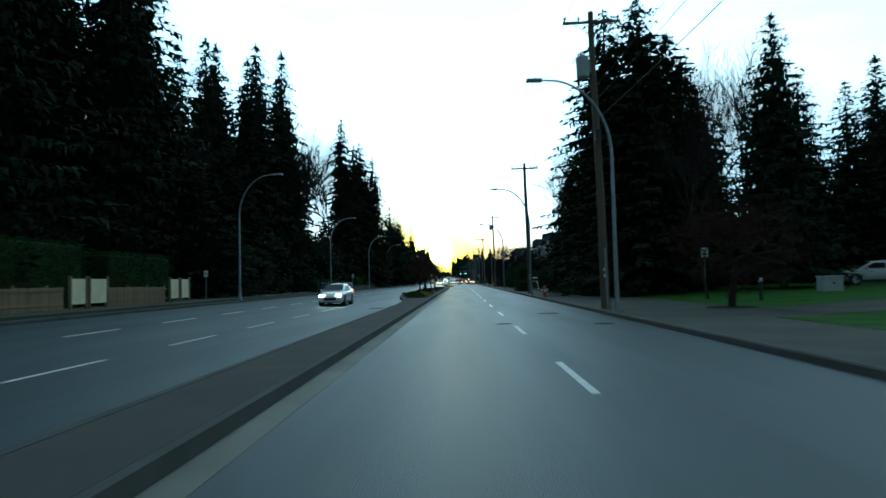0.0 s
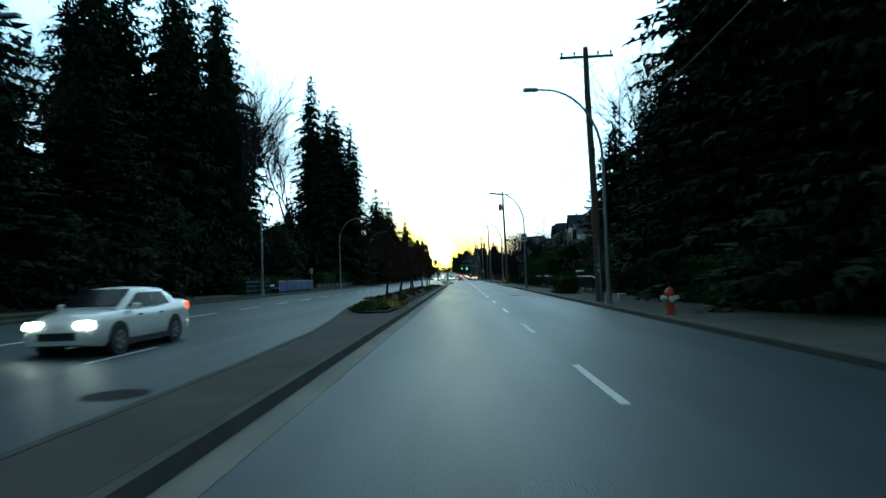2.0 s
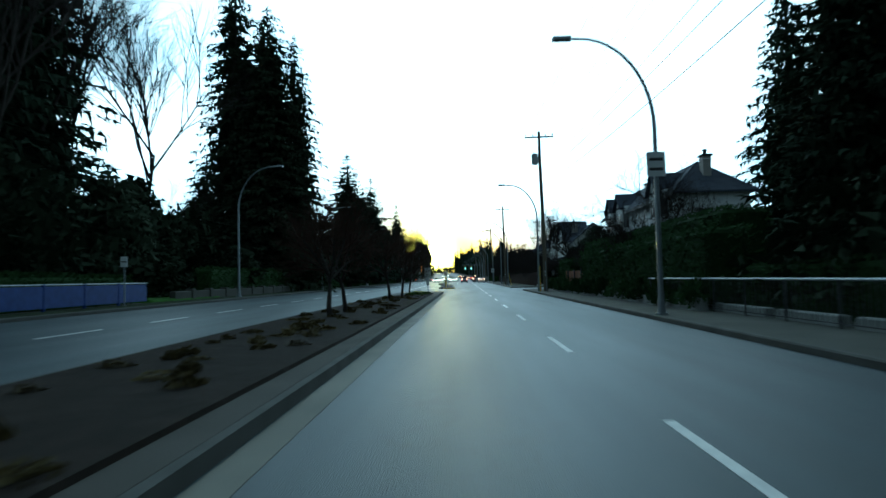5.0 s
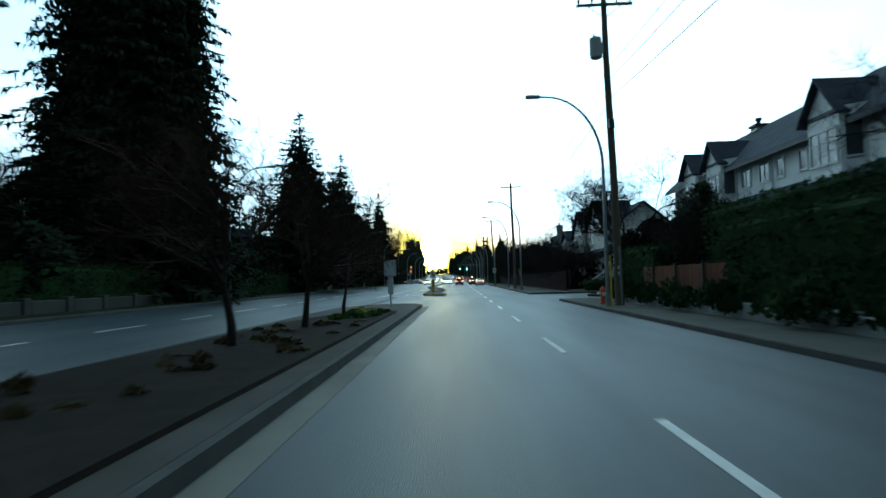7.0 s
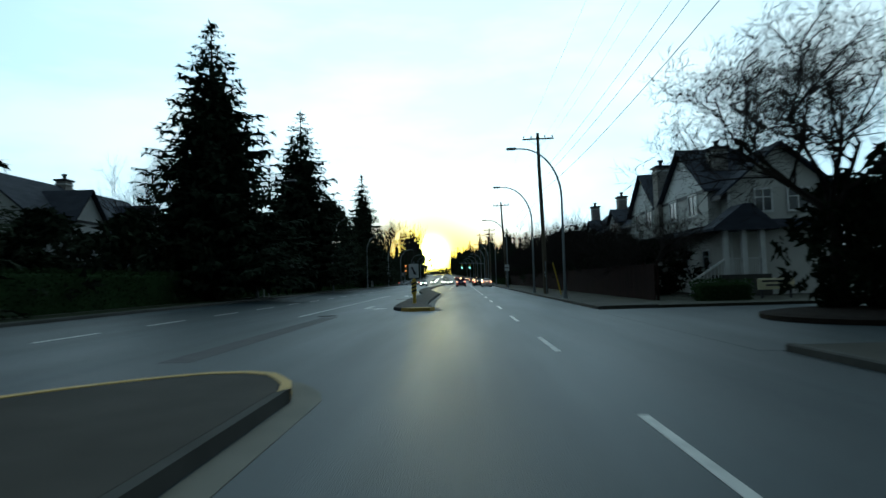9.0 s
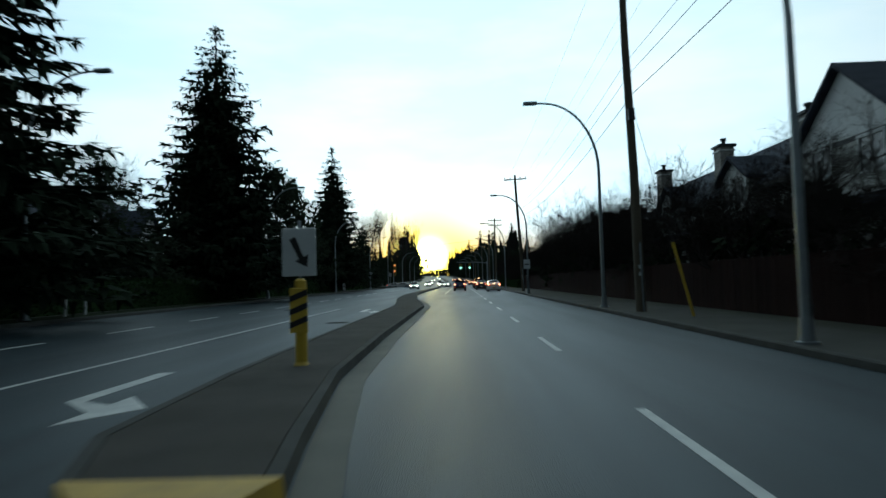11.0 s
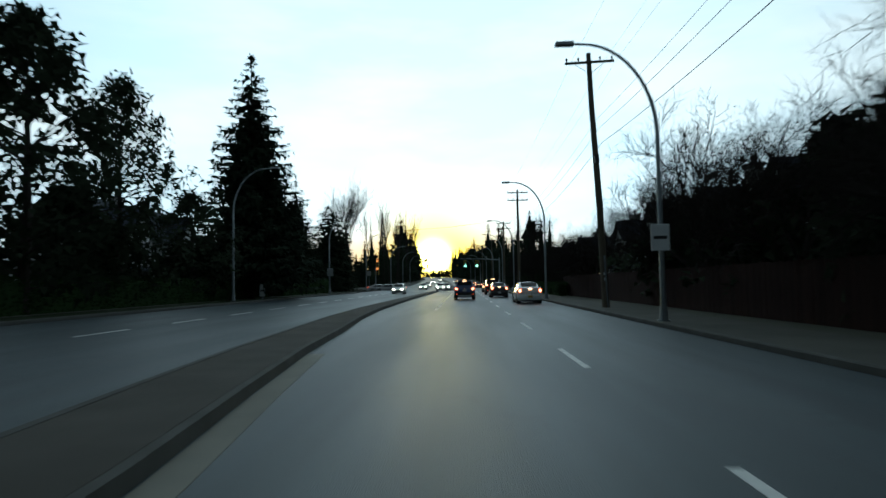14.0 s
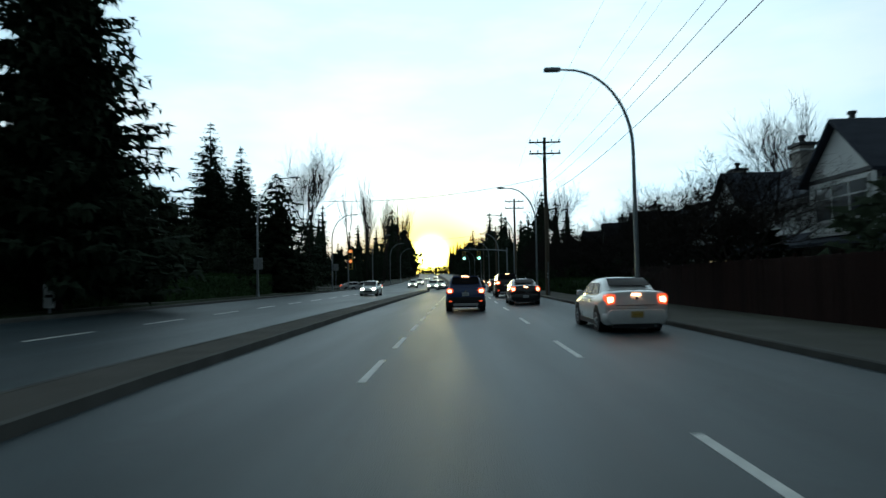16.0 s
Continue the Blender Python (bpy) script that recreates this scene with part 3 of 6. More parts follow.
for ya in (183, 158):
    arrow = Shape()
    arrow.box(-5.72, -5.45, ya - 1.3, ya + 1.4, -0.01, 0.0052)
    arrow.prism([(-5.72, ya - 1.305), (-5.45, ya - 1.305), (-4.95, ya - 1.6), (-4.95, ya - 2.1)], "z", -0.01, 0.0052)
    arrow.prism([(-4.945, ya - 2.8), (-4.3, ya - 1.9), (-4.945, ya - 1.0)], "z", -0.01, 0.0052)
    thing("turn_arrow", "white painted turn arrow on the asphalt", "road marking", kind="structure", shape=arrow, mat=M_PAINT)
stop_bar = thing("stop_line", "white stop line before the crossing", "road marking", kind="structure", shape=box(-4.6, 5.3, 297, 297.5, -0.01, 0.005), mat=M_PAINT)
ROAD_Z = lambda x: max(0.0, (-7.6 - x) * 0.34 / 7.9)
for x, y, r, lab in ((3.74, 27.25, 0.42, "round iron manhole cover set in a dark patch"), (3.76, 73.3, 0.42, "round iron manhole cover in the lane"), (-10.2, 184, 0.42, "round iron manhole cover in the oncoming lane"),
                     (4.6, 20.5, 0.3, "small iron valve cover in the asphalt"), (-6.3, 150, 0.42, "round iron manhole cover near the gap"), (1.42, 21.4, 0.22, "small round iron cover near the lane line"), (-4.95, 36.7, 0.42, "round iron manhole cover beside the median"), (-5.1, 172.7, 0.42, "round iron manhole cover in the turning lane")):
    mh = thing("manhole_cover", lab, "manhole", group="manhole covers", at=(x, y, ROAD_Z(x)), shape=Shape().tube([(0, 0, -0.05), (0, 0, 0.007)], r, 20), mat=M_IRON)
    part("collar", Shape().tube([(0, 0, -0.05), (0, 0, 0.004)], r + 0.07, 20), M_PATCH, mh, "dark asphalt collar")
for x0, x1, y0, y1 in ((-6.3, -5.6, 134, 149),):
    thing("asphalt_patch", "darker square repair patch in the asphalt", "road patch", kind="structure", shape=box(x0, x1, y0, y1, -0.02, 0.0035), mat=M_PATCH)


# ---- plants ----
def leaf(s, p, d, side, length, width):
    """One small spray: a bent diamond."""
    n = len(s.v)
    m = p + d * (length * 0.45)
    e = p + d * length
    s.v += [tuple(p), tuple(m + side * width), tuple(e), tuple(m - side * width)]
    s.f.append((n, n + 1, n + 2, n + 3))


def needle(s, p, d, side, length, width):
    """One tapering tuft of needles: a narrow triangle."""
    n = len(s.v)
    b = p + d * (length * 0.12)
    s.v += [tuple(b - side * width), tuple(b + side * width), tuple(p + d * length)]
    s.f.append((n, n + 1, n + 2))


def rand_dir(rng):
    a, z = rng.uniform(0, 2 * math.pi), rng.uniform(-1, 1)
    r = math.sqrt(1 - z * z)
    return Vector((r * math.cos(a), r * math.sin(a), z))


def conifer_shapes(h, r, seed, levels=34, low=0.06, droop=0.32, gap=0.0, uneven=0.3, shape=0.8, spray=0.62, hang=0.5, step=0.3, turn_up=0.22, fill=1.0):
    """A conifer: whorls of curved boughs, each a tapering fan of sprays with hanging tips, round a dark middle."""
    rng = random.Random(seed)
    trunk = Shape().tube([(0, 0, -0.3), (0.05, 0, h * 0.35), (0, 0.05, h * 0.7), (0, 0, h)], [h * 0.016, h * 0.012, h * 0.007, 0.02], 7)
    s = Shape()
    up = Vector((0, 0, 1))
    for i in range(levels):
        f = low + (1 - low) * (i + rng.uniform(0, 0.6)) / levels
        z0 = h * f
        reach = r * (1 - f) ** shape + 0.2
        count = max(5, int(7 * (1 - f) + 5))
        a0 = rng.uniform(0, 7)
        for b in range(count):
            if rng.random() < gap:
                continue
            a = a0 + 2 * math.pi * b / count + rng.uniform(-0.3, 0.3)
            out = Vector((math.cos(a), math.sin(a), 0))
            across = Vector((-out.y, out.x, 0))
            L = reach * (1 - uneven * rng.random()) * rng.choice((1.0, 1.0, 1.08, 0.9))
            steps = max(3, int(L / step))
            tilt = rng.uniform(-0.06, 0.10)
            small = 0.3 + 0.7 * min(1.0, L / 3)
            for k in range(1, steps + 1):
                u = k / steps
                p = out * (L * u) + up * (z0 + L * (tilt * u - droop * u * u + turn_up * u ** 4))
                wide = spray * small * (1.05 - 0.3 * u * u) * rng.uniform(0.7, 1.3)
                for sgn in (-1, 1):
                    d = (out * 0.9 + across * sgn * rng.uniform(0.5, 1.2) + up * rng.uniform(-0.45, 0.05)).normalized()
                    flat = d.cross(up).normalized()
                    needle(s, p, d, (flat + up * rng.uniform(-0.7, 0.7)).normalized(), wide * 1.15, wide * 0.27)
                    if rng.random() < hang:
                        q = p + d * wide * rng.uniform(0.2, 0.9)
                        e = (out * 0.4 + rand_dir(rng) * 0.5 - up * 0.9).normalized()
                        needle(s, q, e, (across + out * rng.uniform(-0.8, 0.8)).normalized(), wide * rng.uniform(0.55, 0.95), wide * 0.25)
                if u < 0.6 and rng.random() < fill:
                    d = (rand_dir(rng) - up * 0.3).normalized()
                    needle(s, p, d, d.orthogonal().normalized(), spray * 1.3 * small, spray * 0.42 * small)
            needle(s, p, (out + up * rng.uniform(-0.2, 0.35)).normalized(), across, spray * 0.7 * small, spray * 0.16 * small)
    for k in range(14):
        a = k * 0.8
        d = Vector((math.cos(a) * 0.5, math.sin(a) * 0.5, 0.6 + 0.05 * k)).normalized()
        needle(s, Vector((0, 0, h - 0.9 + 0.05 * k)), d, d.orthogonal().normalized(), 0.6, 0.07)
    return trunk, s


def lobed_shapes(h, r, seed, lobes=420, sprays=20, low=0.08, tip=0.5, size=0.75, hole=0.25):
    """A broad, ragged evergreen or leafy crown: lobes of hanging sprays round limbs, with gaps between them."""
    rng = random.Random(seed)
    trunk = Shape().tube([(0, 0, -0.3), (0.1, 0.05, h * 0.3), (0, 0.1, h * 0.65), (0, 0, h * 0.94)], [h * 0.02, h * 0.015, h * 0.008, 0.03], 8)
    s = Shape()
    off = rng.uniform(0, 100)
    for i in range(lobes):
        f = low + (1 - low) * rng.random() ** 0.9
        prof = math.sin(math.pi * min(1, (f - low * 0.5) ** 0.75)) ** 0.75 * (1 - f) ** (tip * 0.6)
        a = rng.uniform(0, 2 * math.pi)
        lump = 0.74 + 0.85 * noise.noise(Vector((math.cos(a) * 1.6 + off, math.sin(a) * 1.6, f * 7)))
        R = r * prof * lump * rng.uniform(0.3, 1.15) ** 0.6 * 1.32
        if rng.random() < hole * max(0, noise.noise(Vector((math.cos(a) * 2.5, off + math.sin(a) * 2.5, f * 9)))) * 4:
            continue
        c = Vector((math.cos(a) * R, math.sin(a) * R, h * f))
        out = Vector((math.cos(a), math.sin(a), 0))
        if i % 9 == 0:
            trunk.tube([(0, 0, h * f * 0.8), (c.x * 0.5, c.y * 0.5, h * f * 0.9), tuple(c)], [h * 0.004, h * 0.003, 0.02], 4, caps=False)
        for k in range(sprays):
            p = c + rand_dir(rng) * rng.uniform(0.1, 1.0) * (0.07 * r + 0.45)
            d = (rand_dir(rng) * 0.9 + out * 0.5 + Vector((0, 0, -0.35))).normalized()
            q = size * rng.uniform(0.5, 1.2)
            needle(s, p, d, d.orthogonal().normalized(), q * 1.1, q * 0.32)
    return trunk, s


def bare_shapes(h, spread, seed, upright=0.5, trunk_part=0.25, kids=5, depth=4, girth=0.02):
    """A leafless tree: limbs that fork down to thin twigs."""
    rng = random.Random(seed)
    wood, twigs = Shape(), Shape()

    def grow(p, d, length, rad, level):
        pts, q = [p], p
        n = 3 if level < 3 else 1
        for k in range(n):
            d = (d + rand_dir(rng) * 0.16 + Vector((0, 0, 0.06 * upright))).normalized()
            q = q + d * length / n
            pts.append(q)
        if level > 3:
            side = d.orthogonal().normalized() * (rad * 1.15)
            for across in (side, d.cross(side)):
                needle(twigs, p, (q - p).normalized(), across.normalized(), length, rad * 1.1)
        else:
            (wood if level < 2 else twigs).tube(pts, [rad * (1 - 0.5 * k / n) for k in range(n + 1)], 7 if level < 1 else 5 if level < 2 else 3, caps=False)
        if level >= depth:
            return
        for k in range(kids + (1 if level == 0 else -1 if level > 2 else 0)):
            u = rng.uniform(0.35, 1.0) if level else rng.uniform(0.75, 1.0)
            i = min(n - 1, int(u * n))
            start = pts[i].lerp(pts[i + 1], u * n - i)
            side = d.orthogonal().normalized()
            side.rotate(Matrix.Rotation(rng.uniform(0, 2 * math.pi), 3, d))
            nd = (d * upright + side * rng.uniform(0.5, 1.0) * spread + Vector((0, 0, 0.2 * upright))).normalized()
            grow(start, nd, length * rng.uniform(0.5, 0.75) if level else h * rng.uniform(0.3, 0.42), max(0.0095 if level < 4 else 0.006, rad * 0.52), level + 1)

    grow(Vector((0, 0, -0.2)), Vector((0, 0, 1)), h * trunk_part, h * girth, 0)
    return wood, twigs


def make_tree(kind, name, label, shapes, leafmat, crown="crown"):
    tree = thing(name, label, "tree", group=kind)
    part("trunk", shapes[0], M_BARK, tree, "", True, False)
    part(crown, shapes[1], leafmat, tree, "", False, False)
    return tree


def plant(first, spots):
    """Stands the first tree at the first spot and copies of it at the rest: x, y, z, turn, scale, height scale."""
    for x, y, z, turn, sc, sz in spots[1:]:
        copy_thing(first, placed(x, y, z, turn, sc, sz))
    x, y, z, turn, sc, sz = spots[0]
    first.matrix_basis = placed(x, y, z, turn, sc, sz)


# tall firs, dense and dark (built 26 m and 24 m high)
fir_a = make_tree("roadside firs", "fir_tree", "tall dark green fir with drooping boughs", conifer_shapes(26, 7.4, 3, levels=52, gap=0.1, droop=0.3, uneven=0.45, shape=0.74, spray=0.8, hang=0.8, step=0.4, turn_up=0.08), M_NEEDLE)
plant(fir_a, [(-29.8, 105, 0.44, 0, 1.15, 1.58), (-34.5, 106, 0.44, 80, 1.35, 1.66), (-40, 102, 0.44, 140, 1.35, 1.6), (-46.5, 102, 0.44, 33, 1.15, 1.62), (-31, 95, 0.44, 210, 1.3, 1.4), (-38, 93, 0.44, 300, 1.4, 1.5),
              (28, 122, 0.1, 70, 0.85, 1.12), (31.5, 58, 0.6, 15, 0.8, 0.75), (44, 66, 0.7, 300, 0.9, 0.9), (30, 78, 0.1, 200, 1.0, 0.95), (-36.5, 34, 0.44, 44, 1.5, 1.6), (-34.5, 64, 0.44, 20, 1.6, 1.65), (-39, 26, 0.44, 250, 1.5, 1.55), (-43, 66, 0.44, 100, 1.5, 1.7), (-31.5, 57, 0.44, 190, 1.3, 1.5), (-32, 111, 0.44, 270, 1.2, 1.5), (-37, 109, 0.44, 10, 1.3, 1.6)])
fir_b = make_tree("roadside firs", "fir_tree", "broad blackish fir with layered boughs", conifer_shapes(24, 7.4, 11, levels=46, droop=0.26, gap=0.08, uneven=0.45, shape=0.74, spray=0.8, hang=0.7, step=0.4, turn_up=0.12), M_NEEDLE)
plant(fir_b, [(-36, 50, 0.44, 0, 1.5, 1.65), (-34, 43, 0.44, 50, 1.4, 1.55), (-39, 38, 0.44, 20, 1.4, 1.6), (-42, 56, 0.44, 120, 1.4, 1.7), (-36, 20, 0.44, 260, 1.4, 1.5), (-33, 83, 0.44, 200, 1.2, 1.3), (-35, 72, 0.44, 310, 1.1, 1.1),
              (27, 72, 0.1, 10, 0.95, 0.9), (38, 54, 0.65, 95, 0.75, 0.7), (50, 72, 0.1, 160, 0.85, 0.85), (24, 99, 0.1, 222, 0.8, 0.82), (28, 107, 0.1, 100, 0.8, 0.9), (20.5, 89, 0.1, 40, 0.8, 0.85), (20.5, 40.5, 0.52, 130, 0.68, 0.74), (31.5, 51.0, 0.6, 15, 0.65, 0.68), (33.0, 46.5, 0.6, 222, 0.6, 0.62)])
spruce = make_tree("lone spruces", "spruce_tree", "lone dark spruce with a sharp ragged spire", conifer_shapes(21, 6.5, 21, levels=40, droop=0.17, gap=0.03, uneven=0.26, shape=0.84, spray=0.72, hang=0.7, step=0.24, turn_up=0.15), M_NEEDLE)
plant(spruce, [(-18.9, 168.6, 0.44, 0, 1.25, 1.02), (-19.4, 197.5, 0.44, 77, 1.2, 1.06), (-21.5, 201, 0.44, 130, 0.85, 0.95), (-18.7, 240.0, 0.44, 310, 1.0, 1.02),
               (-20.5, 246, 0.44, 30, 0.6, 0.62), (-31, 288, 0.44, 60, 0.95, 1.0), (-29, 293, 0.44, 10, 0.9, 0.9), (-27, 279, 0.44, 190, 1.1, 0.68), (-33.5, 276, 0.44, 220, 0.9, 0.58), (17.0, 95.5, 0.1, 70, 0.9, 0.92)])

# massive ragged cedars
cedar_a = make_tree("big cedars", "cedar_tree", "massive dark cedar with a ragged leafy crown", conifer_shapes(32, 8.6, 5, levels=62, low=0.03, droop=0.28, gap=0.1, uneven=0.48, shape=0.6, spray=0.82, hang=0.9, step=0.4, turn_up=0.08), M_CEDAR)
plant(cedar_a, [(-25.9, 138, 0.44, 0, 0.85, 1.18), (-21.6, 136, 0.44, 100, 0.95, 0.99), (-18.9, 137, 0.44, 222, 0.62, 0.9), (-23.8, 142, 0.44, 150, 0.9, 1.02), (-31, 142, 0.44, 30, 0.7, 0.5), (14.2, 59, 0.1, 50, 0.95, 0.84), (13.8, 47, 0.1, 180, 0.9, 0.70)])
cedar_b = make_tree("big cedars", "cedar_tree", "dark evergreen with dense hanging foliage", conifer_shapes(22, 7.4, 9, levels=44, low=0.03, droop=0.28, gap=0.1, uneven=0.48, shape=0.58, spray=0.8, hang=0.9, step=0.4, turn_up=0.06), M_CEDAR)
plant(cedar_b, [(15.5, 63, 0.1, 0, 1.05, 1.1), (20, 59, 0.1, 120, 1.15, 1.1), (17.5, 67, 0.1, 240, 0.95, 0.95), (17, 80, 0.1, 200, 0.85, 0.8), (18.5, 74, 0.1, 20, 0.9, 0.95), (32, 64, 0.3, 33, 1.1, 0.85),
                (-25.5, 126, 0.44, 10, 0.8, 0.42), (-23, 130, 0.44, 30, 0.7, 0.36), (-31, 120, 0.44, 60, 0.9, 0.4), (-25.5, 60, 0.44, 0, 1.0, 0.6), (-27, 74, 0.44, 200, 1.0, 0.7), (-20.8, 281, 0.44, 200, 0.8, 0.6), (-24.5, 255, 0.44, 20, 0.85, 0.45), (-27, 268, 0.44, 120, 0.85, 0.38), (36, 54, 0.6, 40, 1.0, 0.6), (43, 60, 0.6, 300, 1.0, 0.7)])
broadleaf = make_tree("small evergreen trees", "evergreen_tree", "open small-leaved evergreen with sky between the leaves", lobed_shapes(13, 4.6, 23, lobes=300, sprays=20, low=0.1, tip=0.25, size=0.45, hole=0.4), M_CEDAR)
plant(broadleaf, [(-19.2, 212.5, 0.44, 0, 1.05, 1.0), (-20.0, 221.5, 0.44, 100, 0.85, 1.0), (-21, 204, 0.44, 200, 0.8, 0.7), (-20, 231, 0.44, 30, 0.7, 0.6), (-21, 184, 0.44, 80, 0.8, 0.65), (-22, 256, 0.44, 10, 0.8, 0.6), (12.2, 127, 0.1, 60, 0.5, 0.45),
                  (-23, 150, 0.44, 70, 0.7, 0.45), (-20.5, 266, 0.44, 140, 0.6, 0.45)])
# low leafy shrubs and small trees that fill the edge of the woods
shrub = make_tree("edge shrubs", "evergreen_shrub", "dense dark evergreen shrub", lobed_shapes(6, 3.4, 17, lobes=150, sprays=15, low=0.02, tip=0.2, size=0.62, hole=0.05), M_CEDAR)
spots = []
rng = random.Random(4)
for y in range(112, 296, 7):
    if not 262 < y < 276:
        spots.append((-21.5 + rng.uniform(-0.8, 0.8), y + rng.uniform(-1.5, 1.5), 0.44, rng.uniform(0, 360), rng.uniform(0.75, 1.0), rng.uniform(0.6, 1.05)))
for y in range(8, 100, 8):
    spots.append(((-24.0 if y > 52 else -27.5) + rng.uniform(-0.8, 0.8), y + rng.uniform(-1.5, 1.5), 0.44, rng.uniform(0, 360), rng.uniform(0.8, 1.05), rng.uniform(0.7, 1.0)))
for y in range(46, 92, 7):
    spots.append((11.6 + rng.uniform(-0.4, 0.8), y + rng.uniform(-1.5, 1.5), 0.1, rng.uniform(0, 360), rng.uniform(0.65, 0.85), rng.uniform(0.5, 0.8)))
for y in range(96, 128, 6):
    spots.append((12.6 + rng.uniform(-0.4, 0.6), y + rng.uniform(-1.5, 1.5), 0.1, rng.uniform(0, 360), rng.uniform(0.6, 0.8), rng.uniform(0.45, 0.6)))
for x, y, sc, sz in ((12.9, 143.2, 0.55, 0.74), (14.6, 142.6, 0.7, 0.9), (16.6, 141.4, 0.8, 0.95), (13.4, 141.4, 0.42, 0.5), (19.5, 144.5, 0.9, 1.0), (23, 146.0, 1.0, 1.05)):
    spots.append((x, y, 0.12, x * 40, sc, sz))
for y in [q for q in range(163, 300, 8) if not 226 < q < 240]:
    spots.append((11.8 + rng.uniform(-0.3, 0.8), y + rng.uniform(-1.5, 1.5), 0.1, rng.uniform(0, 360), rng.uniform(0.6, 0.8), rng.uniform(0.5, 0.75)))
for y in range(84, 128, 5):
    spots.append((-25.5 + rng.uniform(-1.5, 1.5), y, 0.44, rng.uniform(0, 360), 1.1, rng.uniform(1.0, 1.45)))
for y in range(30, 60, 9):
    spots.append((33 + rng.uniform(-3, 3), y, 0.6, rng.uniform(0, 360), 1.0, 1.0))
for y in range(6, 112, 8):
    spots.append((-32.0 + rng.uniform(-1.5, 1.5), y + rng.uniform(-1.5, 1.5), 0.44, rng.uniform(0, 360), 1.25, rng.uniform(1.1, 1.5)))
for y in range(199, 231, 5):
    spots.append((12.9 + rng.uniform(-0.4, 0.4), y, 0.1, y * 41, 0.85, rng.uniform(0.75, 0.98) * (1.2 if y < 212 else 1.0)))
for x, y in ((23, 52), (27, 55), (31, 57), (35, 59), (39, 60), (43, 61), (47, 61), (52, 62), (29, 62), (37, 65), (45, 67)):
    spots.append((x, y, 0.5, x * 31, 1.15, 1.0 + 0.2 * math.sin(x)))
plant(shrub, spots)

# leafless trees
bare_a = make_tree("leafless trees", "bare_tree", "leafless tree with a wide spray of thin twigs", bare_shapes(7, 0.95, 31, upright=0.6, trunk_part=0.24, depth=5, kids=6, girth=0.017), M_TWIG, "crown")
row_spots = [(-30, 134, 0.44, 90, 1.5, 1.7), (12, 126, 0.1, 222, 0.9, 0.9), (-24, 205, 0.44, 40, 1.3, 1.6), (-40, 196, 0.44, 140, 1.5, 1.9), (11.5, 107, 0.1, 60, 1.2, 1.25)]
rng = random.Random(77)
for y in range(160, 300, 6):
    if 225 < y < 238:
        continue
    tall = 0.95 if y < 178 else 1.15 if y < 200 else 1.2 if y < 205 else 1.3 if y < 224 else 1.2 if y < 246 else 1.05
    row_spots.append((10.6 + rng.uniform(-0.5, 0.7), y + rng.uniform(-1, 1), 0.1, rng.uniform(0, 360), rng.uniform(0.95, 1.15), tall * rng.uniform(0.85, 1.08)))
plant(bare_a, row_spots)
corner_tree = make_tree("leafless trees", "bare_tree", "spreading leafless tree at the corner of the entrance", bare_shapes(7, 1.05, 35, upright=0.62, trunk_part=0.46, depth=6, kids=5, girth=0.019), M_TWIG, "crown")
corner_tree.matrix_basis = placed(12.6, 143.0, 0.15, 0, 1.62, 1.3)
lawn_tree = make_tree("leafless trees", "bare_tree", "spreading tree with dense reddish-brown twigs by the lawn", bare_shapes(5.6, 1.05, 38, upright=0.45, trunk_part=0.42, depth=6, kids=5, girth=0.032), M_REDTWIG, "crown")
lawn_tree.matrix_basis = placed(11.1, 26.2, 0.14, 40, 0.95, 0.95)
bare_b = make_tree("tall leafless trees", "bare_tree", "tall slender leafless tree with upright limbs", bare_shapes(18, 0.75, 41, upright=0.9, trunk_part=0.55, depth=4, kids=6, girth=0.009), M_TWIG, "crown")
plant(bare_b, [(-33, 72, 0.44, 0, 1.0, 1.0), (-25, 100, 0.44, 0, 1.2, 1.25), (-27, 108, 0.44, 90, 1.2, 1.3), (-25, 116, 0.44, 180, 1.1, 1.15), (-31, 112, 0.44, 270, 1.3, 1.3), (13.2, 34.0, 0.25, 10, 0.5, 0.5), (21, 52, 0.3, 130, 1.0, 0.95), (25, 58, 0.3, 200, 1.0, 1.0),
               (-19.5, 292, 0.44, 10, 0.7, 0.9), (-21, 297, 0.44, 100, 0.7, 0.85), (-26, 172.5, 0.44, 33, 0.6, 0.58), (12.6, 66, 0.1, 80, 0.8, 0.75), (11.5, 290, 0.1, 10, 0.6, 0.62), (24.5, 260, 0.1, 100, 0.65, 0.68), (-40, 215, 0.44, 10, 0.9, 0.8)])
street_tree = make_tree("median trees", "median_tree", "young leafless street tree in the median", bare_shapes(6.2, 0.8, 52, upright=0.6, trunk_part=0.34, depth=5, kids=5, girth=0.02), M_REDTWIG, "crown")
plant(street_tree, [(x, y, 0.2, tn, 0.85 * sc, 0.8 * sc) for x, y, tn, sc in ((-4.0, 60.3, 0, 0.9), (-4.0, 67.3, 77, 0.92), (-5.1, 90, 150, 1.0), (-5.1, 93.0, 210, 1.0), (-5.15, 108.0, 300, 1.08), (-4.85, 113, 20, 1.03), (-4.8, 119.0, 120, 0.85))])


